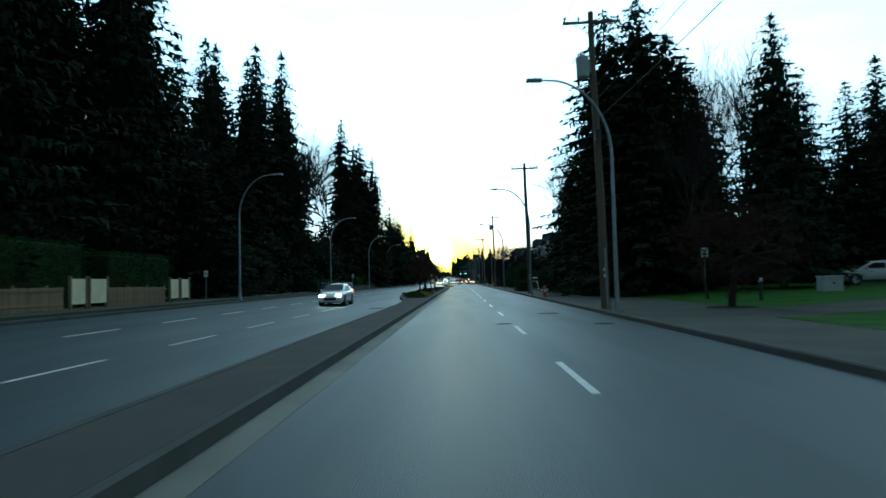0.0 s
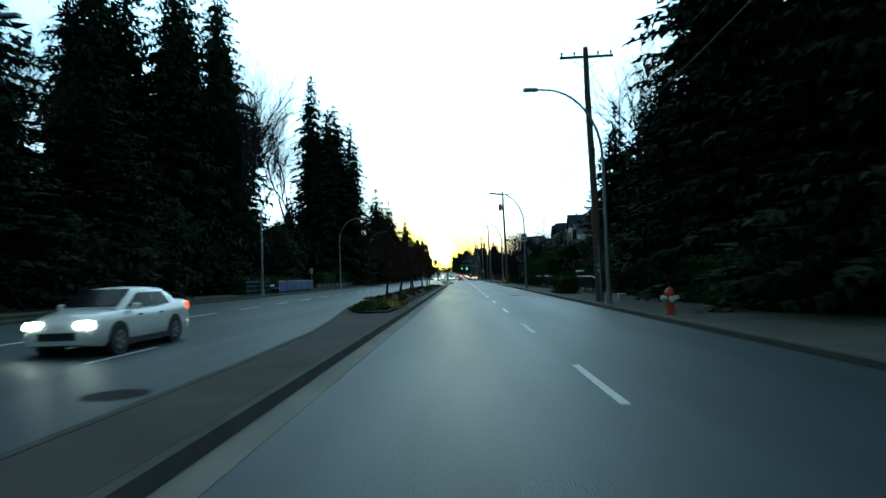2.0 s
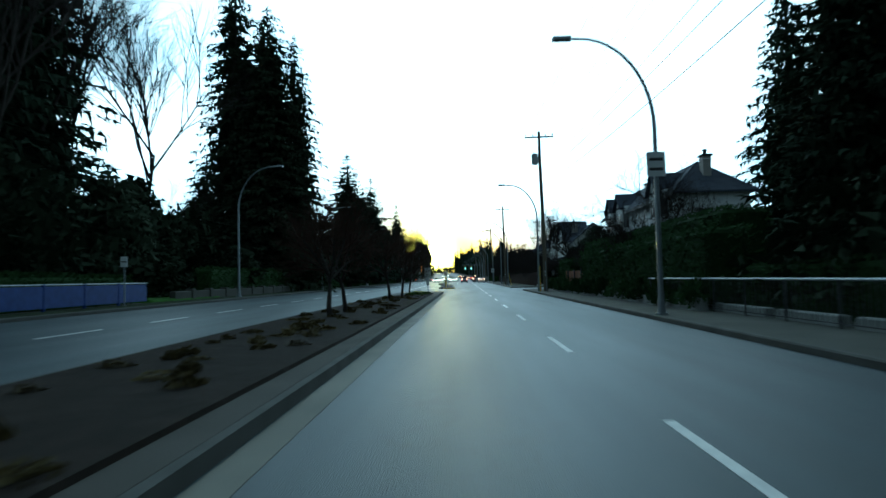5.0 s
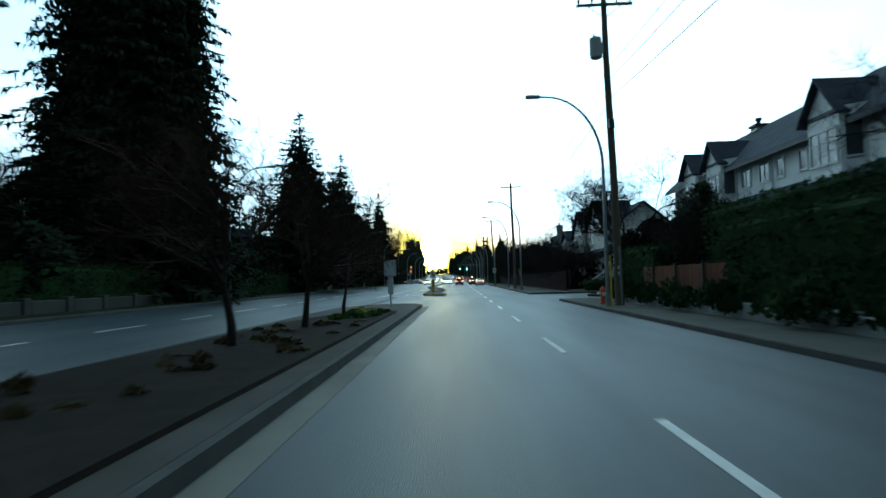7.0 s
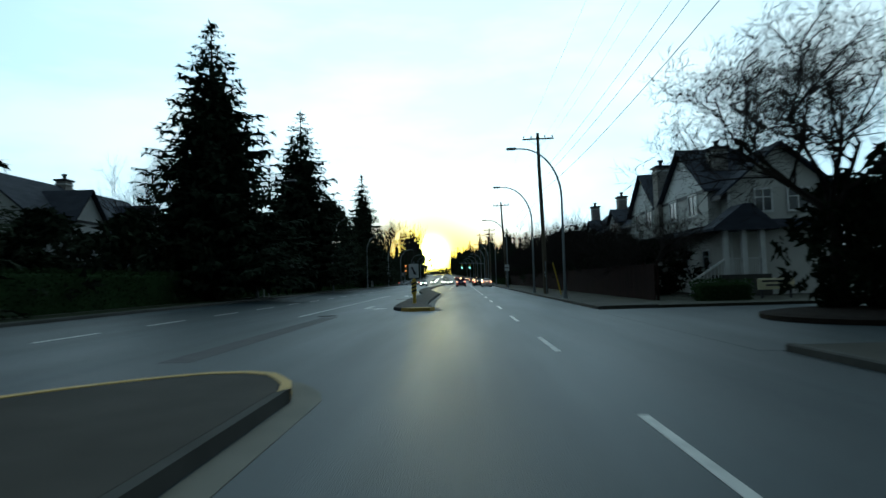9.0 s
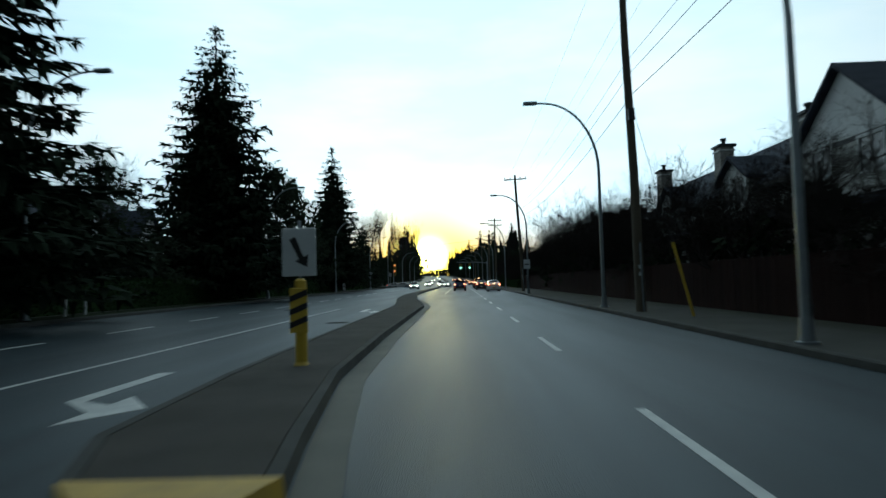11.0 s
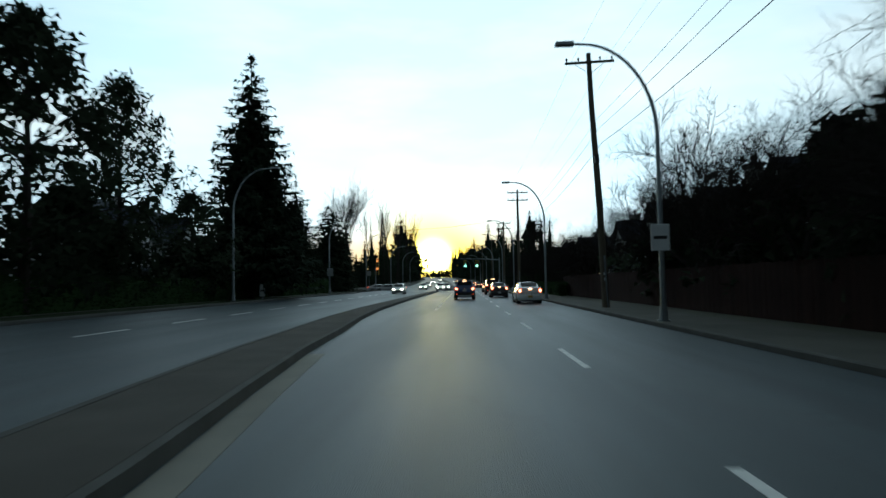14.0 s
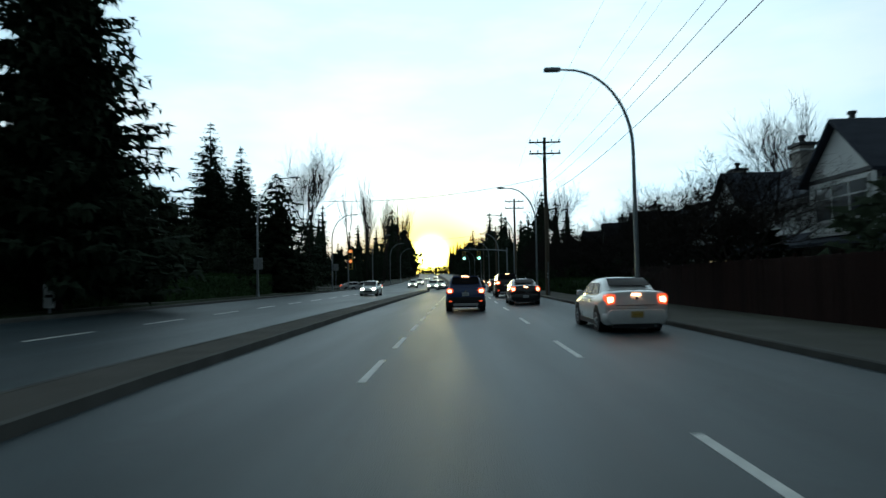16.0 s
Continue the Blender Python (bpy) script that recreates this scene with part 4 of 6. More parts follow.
def hedge_shape(lx, ly, h, seed, density=55, size=0.16):
    """A clipped hedge: a rough core under a skin of small leaves."""
    rng = random.Random(seed)
    s = Shape()
    faces = [((0, 0, 1), lx, ly), ((1, 0, 0), ly, h), ((-1, 0, 0), ly, h), ((0, 1, 0), lx, h), ((0, -1, 0), lx, h)]
    for n, a, b in faces:
        n = Vector(n)
        for k in range(int(a * b * density)):
            u, v = rng.uniform(-0.5, 0.5), rng.uniform(-0.5, 0.5)
            if n.z:
                p = Vector((u * lx, v * ly, h))
            elif n.x:
                p = Vector((n.x * lx / 2, u * ly, (v + 0.5) * h))
            else:
                p = Vector((u * lx, n.y * ly / 2, (v + 0.5) * h))
            p += n * (0.16 * noise.noise(p * 0.9 + Vector((seed, 0, 0))) - 0.05 + rng.uniform(-0.08, 0.05))
            d = (n * 0.6 + rand_dir(rng)).normalized()
            q = size * rng.uniform(0.6, 1.4)
            leaf(s, p, d, d.orthogonal().normalized(), q, q * 0.35)
    return s


def hedge(x, y, lx, ly, h, seed, label, group="clipped hedges", z=0.1, mat=None, turn=0):
    hd = thing("hedge", label, "hedge", group=group, at=(x, y, z if x > 0 else 0.44), turn=turn)
    part("twig_core", box(-lx / 2 + 0.12, lx / 2 - 0.12, -ly / 2 + 0.12, ly / 2 - 0.12, 0, h - 0.12, 0.15), M_HEDGE, hd)
    part("foliage", hedge_shape(lx, ly, h, seed), mat or M_HEDGE, hd, "", False, False)
    return hd


hedge(-23.4, 32.5, 2.2, 8.5, 3.8, 1, "rounded green garden hedge behind a fence")
hedge(-23.0, 43.0, 2.0, 8.5, 3.4, 2, "lower green garden hedge behind a fence")
hedge(10.2, 56, 1.8, 18, 1.9, 3, "dark green clipped hedge beside the sidewalk")
hedge(10.4, 80, 1.6, 24, 1.7, 4, "green hedge behind the railing")
hedge(6.95, 71.0, 1.3, 3.4, 1.25, 5, "squarish dark shrub at the kerb")
hedge(10.9, 107, 2.0, 28, 4.0, 6, "tall dark hedge in front of the townhouses")
hedge(9.4, 103.8, 1.7, 25.0, 3.1, 16, "dark clipped hedge over a low wall")
hedge(-19.4, 124, 1.4, 22, 2.2, 7, "long dark hedge above a low wall")
hedge(-19.5, 152, 1.4, 30, 2.0, 8, "long dark green hedge by the sidewalk")
hedge(-19.5, 186, 1.4, 34, 1.7, 9, "dark hedge under the spruces")
hedge(-19.6, 226, 1.4, 40, 1.6, 10, "dark hedge under the spruces")
hedge(9.0, 268, 1.0, 44, 1.3, 11, "low brownish hedge along the sidewalk")
hedge(11.2, 129.6, 3.6, 6.0, 2.9, 12, "dense dark hedge at the corner of the entrance")
hedge(12.4, 152.3, 2.6, 1.2, 1.0, 13, "small green shrub border beside the house")
hedge(-19.3, 92, 1.2, 20, 1.6, 14, "dark hedge behind the blue rail")
hedge(-19.6, 262, 1.5, 22, 1.8, 15, "dark hedge near the crossing")


def tuft_shape(n, r, h, seed, size):
    rng = random.Random(seed)
    s = Shape()
    for k in range(n):
        a, q = rng.uniform(0, 6.28), r * math.sqrt(rng.random())
        p = Vector((q * math.cos(a), q * math.sin(a), rng.uniform(0, h) * (1 - (q / r) ** 2 * 0.7)))
        d = (rand_dir(rng) + Vector((0, 0, 0.8))).normalized()
        w = size * rng.uniform(0.6, 1.3)
        leaf(s, p, d, d.orthogonal().normalized(), w, w * 0.3)
    return s


def tufts(group, name, label, mat, spots, seed, n=260, r=0.5, h=0.4, size=0.2):
    first = thing(name, label, "plant", group=group, shape=tuft_shape(n, r, h, seed, size), mat=mat, fix=False)
    plant(first, spots)


rng = random.Random(8)
tufts("bed plants", "leafy_plant", "low leafy green plant in the median bed", M_GLEAF,
      [(-3.5 + rng.uniform(-0.9, 0.4), 53.6 + k * 0.42, 0.2, rng.uniform(0, 360), rng.uniform(0.6, 1.0), rng.uniform(0.5, 0.8)) for k in range(16)] +
      [(-3.6 + rng.uniform(-1.0, 0.4), 116.5 + k * 0.4, 0.2, rng.uniform(0, 360), rng.uniform(0.5, 0.8), rng.uniform(0.4, 0.6)) for k in range(11)], 1)
tufts("yellow flowers", "flowering_plant", "clump of yellow flowers in the median bed", M_YLEAF,
      [(-3.7 + rng.uniform(-0.6, 0.6), 55.5 + k * 0.9, 0.22, rng.uniform(0, 360), rng.uniform(0.6, 1.0), rng.uniform(0.7, 1.1)) for k in range(6)] +
      [(-3.9 + rng.uniform(-0.6, 0.5), 117.5 + k * 1.1, 0.2, rng.uniform(0, 360), rng.uniform(0.4, 0.7), rng.uniform(0.5, 0.8)) for k in range(4)], 2, n=220, size=0.14)
tufts("dry shrubs", "dry_shrub", "small ochre winter shrub in the mulch", M_OCHRE,
      [(rng.uniform(-6.3, -3.6), 62 + k * 1.25 + rng.uniform(-0.4, 0.4), 0.2, rng.uniform(0, 360), rng.uniform(0.22, 0.5), rng.uniform(0.25, 0.5)) for k in range(42)] +
      [(rng.uniform(-6.4, -3.3), 62 + k * 0.9 + rng.uniform(-0.4, 0.4), 0.2, rng.uniform(0, 360), rng.uniform(0.25, 0.55), rng.uniform(0.15, 0.4)) for k in range(60)], 3, n=110, size=0.22)

# distant woods, far past the crossing
far = Shape()
rng = random.Random(12)
protos = [conifer_shapes(16, 3.0, 70 + k, levels=20, droop=0.35, step=0.7, gap=0.08, spray=1.1, hang=0.5)[1] for k in range(2)] + [lobed_shapes(13, 4.2, 80, lobes=60, sprays=10, size=1.2)[1]]
for P, (h, r) in zip(protos, ((16, 1.1), (16, 1.2), (12, 1.8))):
    P.tube([(0, 0, 0.5), (0.1, 0, h * 0.25), (0, 0.1, h * 0.6), (0, 0, h * 0.95)], [r * 0.8, r, r * 0.55, 0.05], 7)


def far_tree(x, y, sc, zz=1.0):
    P = protos[rng.randrange(3)]
    an = rng.uniform(0, 6.28)
    ca, sa = math.cos(an) * sc, math.sin(an) * sc
    far.add([(x + far_off(y) + ca * a - sa * b, y + sa * a + ca * b, rise(y) + c * sc * zz) for a, b, c in P.v], P.f)


for k in range(190):
    side = -1 if k % 5 < 2 else 1
    y = 320 + 400 * rng.random() ** 1.15
    x = rng.uniform(10.0, 20) if side > 0 else rng.uniform(-34, -20.5)
    if k % 6 == 0:
        x, y = side * rng.uniform(28, 90), rng.uniform(320, 640)
    far_tree(x, y, rng.uniform(0.7, 1.35) * (1.0 if y > 400 else 0.8), rng.uniform(0.8, 1.25))
# low woods where the road bends out of sight
for k in range(26):
    far_tree(-16.5 + 24.5 * (k + rng.random()) / 26, rng.uniform(738, 752), rng.uniform(0.35, 0.5), rng.uniform(0.9, 1.2))
# the woods on either side of the gap
for k in range(60):
    x = rng.uniform(9.5, 110) if k % 2 else rng.uniform(-110, -18.5)
    far_tree(x, rng.uniform(690, 760), rng.uniform(1.1, 1.7), rng.uniform(0.8, 1.15))
# a stand of tall trees close beside the gap
for k in range(12):
    far_tree(rng.uniform(-27, -18.6), 445 + 11 * k, rng.uniform(1.35, 1.75), rng.uniform(0.9, 1.1))
thing("far_woods", "dark mixed woods along the distant road", "woods", kind="stuff", shape=far, mat=M_NEEDLE, fix=False)
poplars = make_tree("distant tall trees", "bare_tree", "tall pale leafless tree at the crossing", bare_shapes(17, 0.3, 61, upright=1.4, trunk_part=0.5, depth=3, kids=4, girth=0.006), M_TWIG, "crown")
plant(poplars, [(x + far_off(y), y, 0.44 + rise(y), tn, sc, sz) for x, y, tn, sc, sz in ((-17, 330, 0, 1.0, 1.15), (-20, 345, 60, 1.1, 1.2), (-18.5, 360, 120, 1.1, 1.2), (-20, 378, 200, 1.2, 1.2), (-24, 350, 20, 1.1, 1.2),
                                                                                   (-19.5, 392, 300, 1.2, 1.2), (-23, 368, 80, 1.2, 1.25), (-21, 408, 10, 1.2, 1.2), (-26, 385, 140, 1.3, 1.2), (-19.5, 424, 250, 1.2, 1.15), (-19.0, 450, 30, 1.6, 1.6), (-19.2, 468, 110, 1.7, 1.65), (-21.5, 486, 190, 1.7, 1.7), (-18.6, 505, 280, 1.7, 1.6), (-24.5, 460, 60, 1.6, 1.6))])


# ---- poles, lamps, wires ----
def street_lamp(label):
    """A curved-mast lamp; the arm reaches towards +x."""
    lamp = thing("street_lamp", label, "street lamp", group="street lamps")
    part("base", Shape().tube([(0, 0, 0), (0, 0, 0.05), (0, 0, 0.06), (0, 0, 0.5)], [0.2, 0.2, 0.14, 0.11], 10), M_STEEL, lamp)
    part("pole", Shape().tube([(0, 0, 0.3), (0, 0, 3.0), (0, 0, 6.15)], [0.095, 0.082, 0.068], 10), M_STEEL, lamp, "", True)
    arc = [(0, 0, 6.1)]
    for k in range(1, 13):
        a = math.pi / 2 * k / 12
        arc.append((2.4 * (1 - math.cos(a)), 0, 6.15 + 3.1 * math.sin(a)))
    arc.append((2.75, 0, 9.27))
    part("arm", Shape().tube(arc, [0.068 - 0.002 * k for k in range(len(arc))], 8), M_STEEL, lamp, "", True)
    head = part("luminaire", box(2.65, 3.28, -0.14, 0.14, 9.22, 9.34, 0.03), M_STEEL, lamp, "flat grey lamp head")
    part("lens", box(2.75, 3.2, -0.1, 0.1, 9.20, 9.217), M_GLASS, head)
    part("hand_hole", box(-0.115, -0.085, -0.05, 0.05, 0.55, 0.75), M_DARKSTEEL, lamp)
    return lamp


ZR, ZL = 0.142, 0.49
lamp_r = street_lamp("grey steel street lamp with a curved arm, unlit")
LAMPS_R = [24.8, 54.8, 88.7, 122.2, 160.0, 176.3, 207.0, 236.0, 267.0, 290.0, 322.0, 352.0, 384.0, 416.0, 448.0]
for y in LAMPS_R[1:]:
    copy_thing(lamp_r, placed(6.1 + far_off(y), y, ZR + rise(y), 180, 1.0))
lamp_r.matrix_basis = placed(6.1, LAMPS_R[0], ZR, 180, 1.0)
for y in (14.5, 46.2, 79.0, 112.2, 138.5, 171.0, 200.5, 229.5, 261.0, 289.5, 325, 357, 390):
    copy_thing(lamp_r, placed(-16.4 + far_off(y), y, ZL + rise(y), 0, 1.0))


def utility_pole(h, arms, transformer, label, taper=1.0):
    pole = thing("utility_pole", label, "utility pole", group="utility poles")
    part("pole", Shape().tube([(0, 0, -0.4), (0.03, 0, h * 0.4), (-0.02, 0.02, h * 0.8), (0, 0, h)], [0.18 * taper, 0.155 * taper, 0.13 * taper, 0.11 * taper], 10), M_POLE, pole, "", True)
    for z in arms:
        arm = part("crossarm", box(-1.25, 1.25, -0.17, -0.06, z - 0.06, z + 0.06, 0.01), M_POLE, pole, "weathered wooden crossarm")
        for x in (-1.15, -0.55, 0.55, 1.15):
            part("insulator", Shape().tube([(x, -0.115, z + 0.05), (x, -0.115, z + 0.12), (x, -0.115, z + 0.16), (x, -0.115, z + 0.24), (x, -0.115, z + 0.27)], [0.02, 0.03, 0.06, 0.055, 0.02], 8), M_CERAMIC, arm)
        for sx in (-1, 1):
            part("brace", Shape().tube([(sx * 0.75, -0.06, z - 0.05), (0, -0.08, z - 0.6)], 0.015, 5), M_STEEL, arm)
    if transformer:
        tz = h - 2.9
        can = part("transformer", Shape().tube([(-0.46, 0, tz), (-0.46, 0, tz + 0.04), (-0.46, 0, tz + 0.9), (-0.46, 0, tz + 0.96)], [0.22, 0.27, 0.27, 0.2], 14), M_TRANSFORMER, pole, "grey drum transformer", True)
        part("bushing", Shape().tube([(-0.5, 0.05, tz + 0.95), (-0.5, 0.05, tz + 1.15)], [0.045, 0.03], 6), M_CERAMIC, can)
        part("bracket", box(-0.22, -0.1, -0.08, 0.08, tz + 0.2, tz + 0.7), M_STEEL, pole)
    part("telecom_box", box(-0.12, 0.12, -0.32, -0.15, h * 0.56, h * 0.56 + 0.45, 0.02), M_DARKSTEEL, pole)
    part("cable_guard", Shape().tube([(0.05, -0.17, 0), (0.05, -0.165, 2.6)], 0.045, 6), M_STEEL, pole)
    for z in (1.35, 1.62):
        part("pole_tag", box(-0.05, 0.05, -0.195, -0.175, z, z + 0.14), M_SIGNWHITE, pole)
    return pole


POLES = [(6.14, 27.0, 12.9, 1), (6.3, 57.5, 12.0, 0), (6.75, 122.8, 14.0, 1), (6.55, 172.2, 13.0, 0), (6.75, 218.15, 13.0, 0), (6.3, 262.0, 12.5, 2), (6.75, 296.0, 12.0, 2), (6.8, 340.0, 12.0, 0), (6.8, 384.0, 12.0, 0)]
for x, y, h, extra in POLES:
    arms = (h - 0.5,) if extra < 2 else (h - 0.4, h - 1.3)
    p = utility_pole(h, arms, extra == 1, "weathered wooden utility pole with a drum transformer" if extra == 1 else "weathered wooden utility pole with two crossarms" if extra == 2 else "weathered wooden utility pole with one crossarm", 1.1)
    p.matrix_basis = pose(x + far_off(y), y, ZR + rise(y), 0.3, -0.9 if y < 200 else -2.3 if y < 220 else 0.2, 0)


def wire(a, b, sag, r, label, name="power_line"):
    pts = []
    for k in range(15):
        u = k / 14
        p = Vector(a).lerp(Vector(b), u)
        pts.append((p.x, p.y, p.z - sag * 4 * u * (1 - u)))
    return thing(name, label, "cable", group="overhead cables", shape=Shape().tube(pts, r, 5), mat=M_CABLE)


line = [(6.2, -25, 12.8)] + [(x + far_off(y), y, h + rise(y)) for x, y, h, e in POLES]
for (x0, y0, h0), (x1, y1, h1) in zip(line[:-1], line[1:]):
    for dx in (-1.15, 0.55, 1.15):
        wire((x0 + dx - 0.15, y0 - 0.115, h0 - 0.1), (x1 + dx - 0.15, y1 - 0.115, h1 - 0.1), 0.5, 0.005, "thin overhead power conductor between poles")
    for k, (drop, rad) in enumerate(((3.3, 0.008), (3.75, 0.010), (4.5, 0.013))):
        wire((x0 - 0.2 + 0.12 * k, y0 - 0.2, h0 - drop), (x1 - 0.2 + 0.12 * k, y1 - 0.2, h1 - drop), 0.6 + 0.1 * k, rad, "black bundled cable strung between poles")
for y in (262.0, 316):
    wire((6.6, y, 9.5), (-16.4, y + 4, 8.8), 0.9, 0.018, "cable that spans across the road")


# ---- signs, hydrants, small roadside things ----
def sign_on_post(x, y, z, w, h, top, mat, label, face=-1, bars=0, postmat=None, post=0.035, back=None):
    """A flat plate on a tube post, facing along y."""
    sign = thing("road_sign", label, "road sign", at=(x, y, z))
    part("post", Shape().tube([(0, 0, -0.1), (0, 0, top - 0.05)], post, 8), postmat or M_STEEL, sign)
    plate = part("plate", box(-w / 2, w / 2, face * 0.05 - 0.012, face * 0.05 + 0.012, top - h, top, 0.02), mat, sign)
    for k in range(bars):
        zz = top - h * (k + 0.75) / (bars + 0.5)
        part("text_bar", box(-w * 0.36, w * 0.36, face * 0.066 - 0.004, face * 0.066 + 0.004, zz - h * 0.07, zz + h * 0.05), M_SIGNBLACK, plate)
    return sign


def hydrant(x, y, z, label):
    hy = thing("fire_hydrant", label, "fire hydrant", group="fire hydrants", at=(x, y, z))
    part("barrel", Shape().tube([(0, 0, 0), (0, 0, 0.05), (0, 0, 0.06), (0, 0, 0.55), (0, 0, 0.56), (0, 0, 0.62)], [0.17, 0.17, 0.115, 0.115, 0.15, 0.15], 12), M_ORANGE, hy, "", True)
    part("bonnet", Shape().tube([(0, 0, 0.62), (0, 0, 0.72), (0, 0, 0.79), (0, 0, 0.82)], [0.14, 0.125, 0.07, 0.03], 12), M_ORANGE, hy, "", True)
    part("operating_nut", Shape().tube([(0, 0, 0.81), (0, 0, 0.87)], 0.03, 5), M_ORANGE, hy)
    for a in (0, math.pi):
        c = math.cos(a)
        part("outlet_cap", Shape().tube([(c * 0.1, 0, 0.5), (c * 0.19, 0, 0.5), (c * 0.2, 0, 0.5), (c * 0.26, 0, 0.5)], [0.06, 0.06, 0.075, 0.07], 10), M_SIGNWHITE, hy, "white outlet cap")
    part("pumper_cap", Shape().tube([(0, -0.1, 0.46), (0, -0.19, 0.46), (0, -0.2, 0.46), (0, -0.24, 0.46)], [0.08, 0.08, 0.095, 0.09], 10), M_SIGNWHITE, hy, "white front cap")
    return hy


hydrant(6.3, 47.6, ZR, "orange-red fire hydrant with white caps")
hydrant(6.5, 124.9, ZR, "orange-red fire hydrant near the side entrance")
sign_on_post(15.4, 40.0, 0.3, 0.45, 0.6, 2.9, M_SIGNWHITE, "small white parking sign on a post by the lawn", bars=2)
sign_on_post(-20.2, 49.3, ZL, 0.35, 0.5, 2.3, M_SIGNWHITE, "small white sign on a thin post", bars=1)
sign_on_post(-16.9, 98.0, ZL, 0.35, 0.5, 2.4, M_SIGNWHITE, "small white sign on a thin post", bars=1)
lamp_sign = sign_on_post(6.0, 207.0 - 0.2, ZR, 0.6, 0.86, 3.15, M_SIGNWHITE, "white rectangular regulatory sign strapped to a lamp pole", bars=1)
sign_on_post(6.0, 88.4, ZR, 0.6, 0.8, 5.3, M_SIGNWHITE, "white rectangular sign high on a lamp pole", bars=2)
sign_on_post(-16.3, 260.8, ZL, 0.7, 0.9, 3.0, M_SIGNGREY, "grey back of a sign on a lamp pole", face=1)
sign_on_post(-15.9, 289.2, ZL, 0.6, 0.8, 3.2, M_SIGNGREY, "grey back of a sign near the crossing", face=1)
sign_on_post(-16.6, 236.5, ZL, 0.45, 0.95, 1.15, M_SIGNWHITE, "short white marker board by the sidewalk", bars=1)

# median end: a boxed sign on a wide sleeve
box_sign = thing("median_sign", "pale grey sign board on a wide white sleeve and thin post", "road sign", at=(-3.65, 125.2, 0.158))
part("post", Shape().tube([(0, 0, -0.1), (0, 0, 2.2)], 0.03, 8), M_STEEL, box_sign)
part("sleeve", box(-0.13, 0.13, -0.07, 0.07, 0.68, 1.58, 0.02), M_SIGNWHITE, box_sign, "white boxed sleeve")
plate = part("plate", box(-0.28, 0.28, -0.11, -0.075, 1.57, 2.31, 0.02), M_SIGNPALE, box_sign, "pale grey sign board")
part("rim", box(-0.30, 0.30, -0.074, -0.06, 1.55, 2.33, 0.01), M_STEEL, plate)
# near nose of the next median: yellow-sleeved sign
nose = thing("keep_right_sign", "white sign with a black arrow on a yellow sleeve", "road sign", at=(-3.0, 158.8, 0.158))
part("sleeve", Shape().tube([(0, 0, 0), (0, 0, 0.05), (0, 0, 1.42), (0, 0, 1.46)], [0.13, 0.1, 0.1, 0.05], 10), M_SIGNYELLOW, nose, "yellow plastic sleeve")
part("post", Shape().tube([(0, 0, 1.4), (0, 0, 2.45)], 0.03, 8), M_STEEL, nose)
plate = part("plate", box(-0.29, 0.29, -0.06, -0.035, 1.5, 2.32, 0.02), M_SIGNWHITE, nose)
part("arrow", Shape().prism([(-0.16, 2.12), (-0.06, 2.17), (0.08, 1.82), (0.16, 1.87), (0.14, 1.65), (-0.06, 1.75), (0.0, 1.79)], "y", -0.068, -0.062), M_SIGNBLACK, plate)
hazard = part("hazard_board", box(-0.15, 0.15, -0.15, -0.125, 0.55, 1.3, 0.01), M_SIGNYELLOW, nose, "yellow and black hazard board")
for k in range(3):
    z = 0.62 + 0.22 * k
    part("stripe", Shape().prism([(-0.15, z), (0.15, z + 0.12), (0.15, z + 0.22), (-0.15, z + 0.10)], "y", -0.157, -0.151), M_SIGNBLACK, hazard)
for y in (174.2, 175.6):
    bol = thing("marker_post", "slim white marker post by the sidewalk", "bollard", group="marker posts", at=(-16.9, y, ZL))
    part("post", Shape().tube([(0, 0, 0), (0, 0, 0.9), (0, 0, 0.98)], [0.06, 0.06, 0.03], 8), M_SIGNWHITE, bol)
    part("reflector", box(-0.04, 0.04, -0.07, -0.055, 0.72, 0.86), M_SIGNBLACK, bol)
guy = thing("guy_guard", "yellow plastic guard on a slanting guy wire", "guy wire", at=(6.95, 168.6, ZR))
part("guard", Shape().tube([(0.25, 0, 0), (-0.28, 0.1, 2.4)], 0.05, 8), M_SIGNYELLOW, guy)
part("guy_wire", Shape().tube([(-0.28, 0.1, 2.4), (-0.72, 3.5, 9.0)], 0.01, 5), M_CABLE, guy)
part("anchor", Shape().tube([(0.28, 0, -0.1), (0.24, 0, 0.25)], 0.03, 6), M_STEEL, guy)
marker = thing("guy_guard", "orange-yellow guard on a lamp pole", "pole guard", at=(6.15, 121.9, ZR), shape=Shape().tube([(0, -0.13, 0), (0, -0.13, 2.2)], 0.04, 8), mat=M_SIGNYELLOW)
for x, y, z in ((19.0, 32.9, 0.47),):
    cab = thing("utility_cabinet", "pale grey utility cabinet on the lawn", "cabinet", group="utility cabinets", at=(x, y, z))
    part("body", box(-0.5, 0.5, -0.35, 0.35, -0.1, 0.75, 0.03), M_TRANSFORMER, cab)
    part("lid", box(-0.54, 0.54, -0.39, 0.39, 0.75, 0.82, 0.02), M_TRANSFORMER, cab)
    part("latch", box(-0.05, 0.05, -0.37, -0.352, 0.4, 0.5), M_DARKSTEEL, cab)
bollard = thing("bollard", "short grey bollard with a pale cap", "bollard", at=(14.0, 29.8, 0.2))
part("post", Shape().tube([(0, 0, -0.1), (0, 0, 0.9)], 0.09, 10), M_DARKSTEEL, bollard)
part("cap", Shape().tube([(0, 0, 0.9), (0, 0, 1.05), (0, 0, 1.1)], [0.1, 0.1, 0.05], 10), M_SIGNWHITE, bollard)
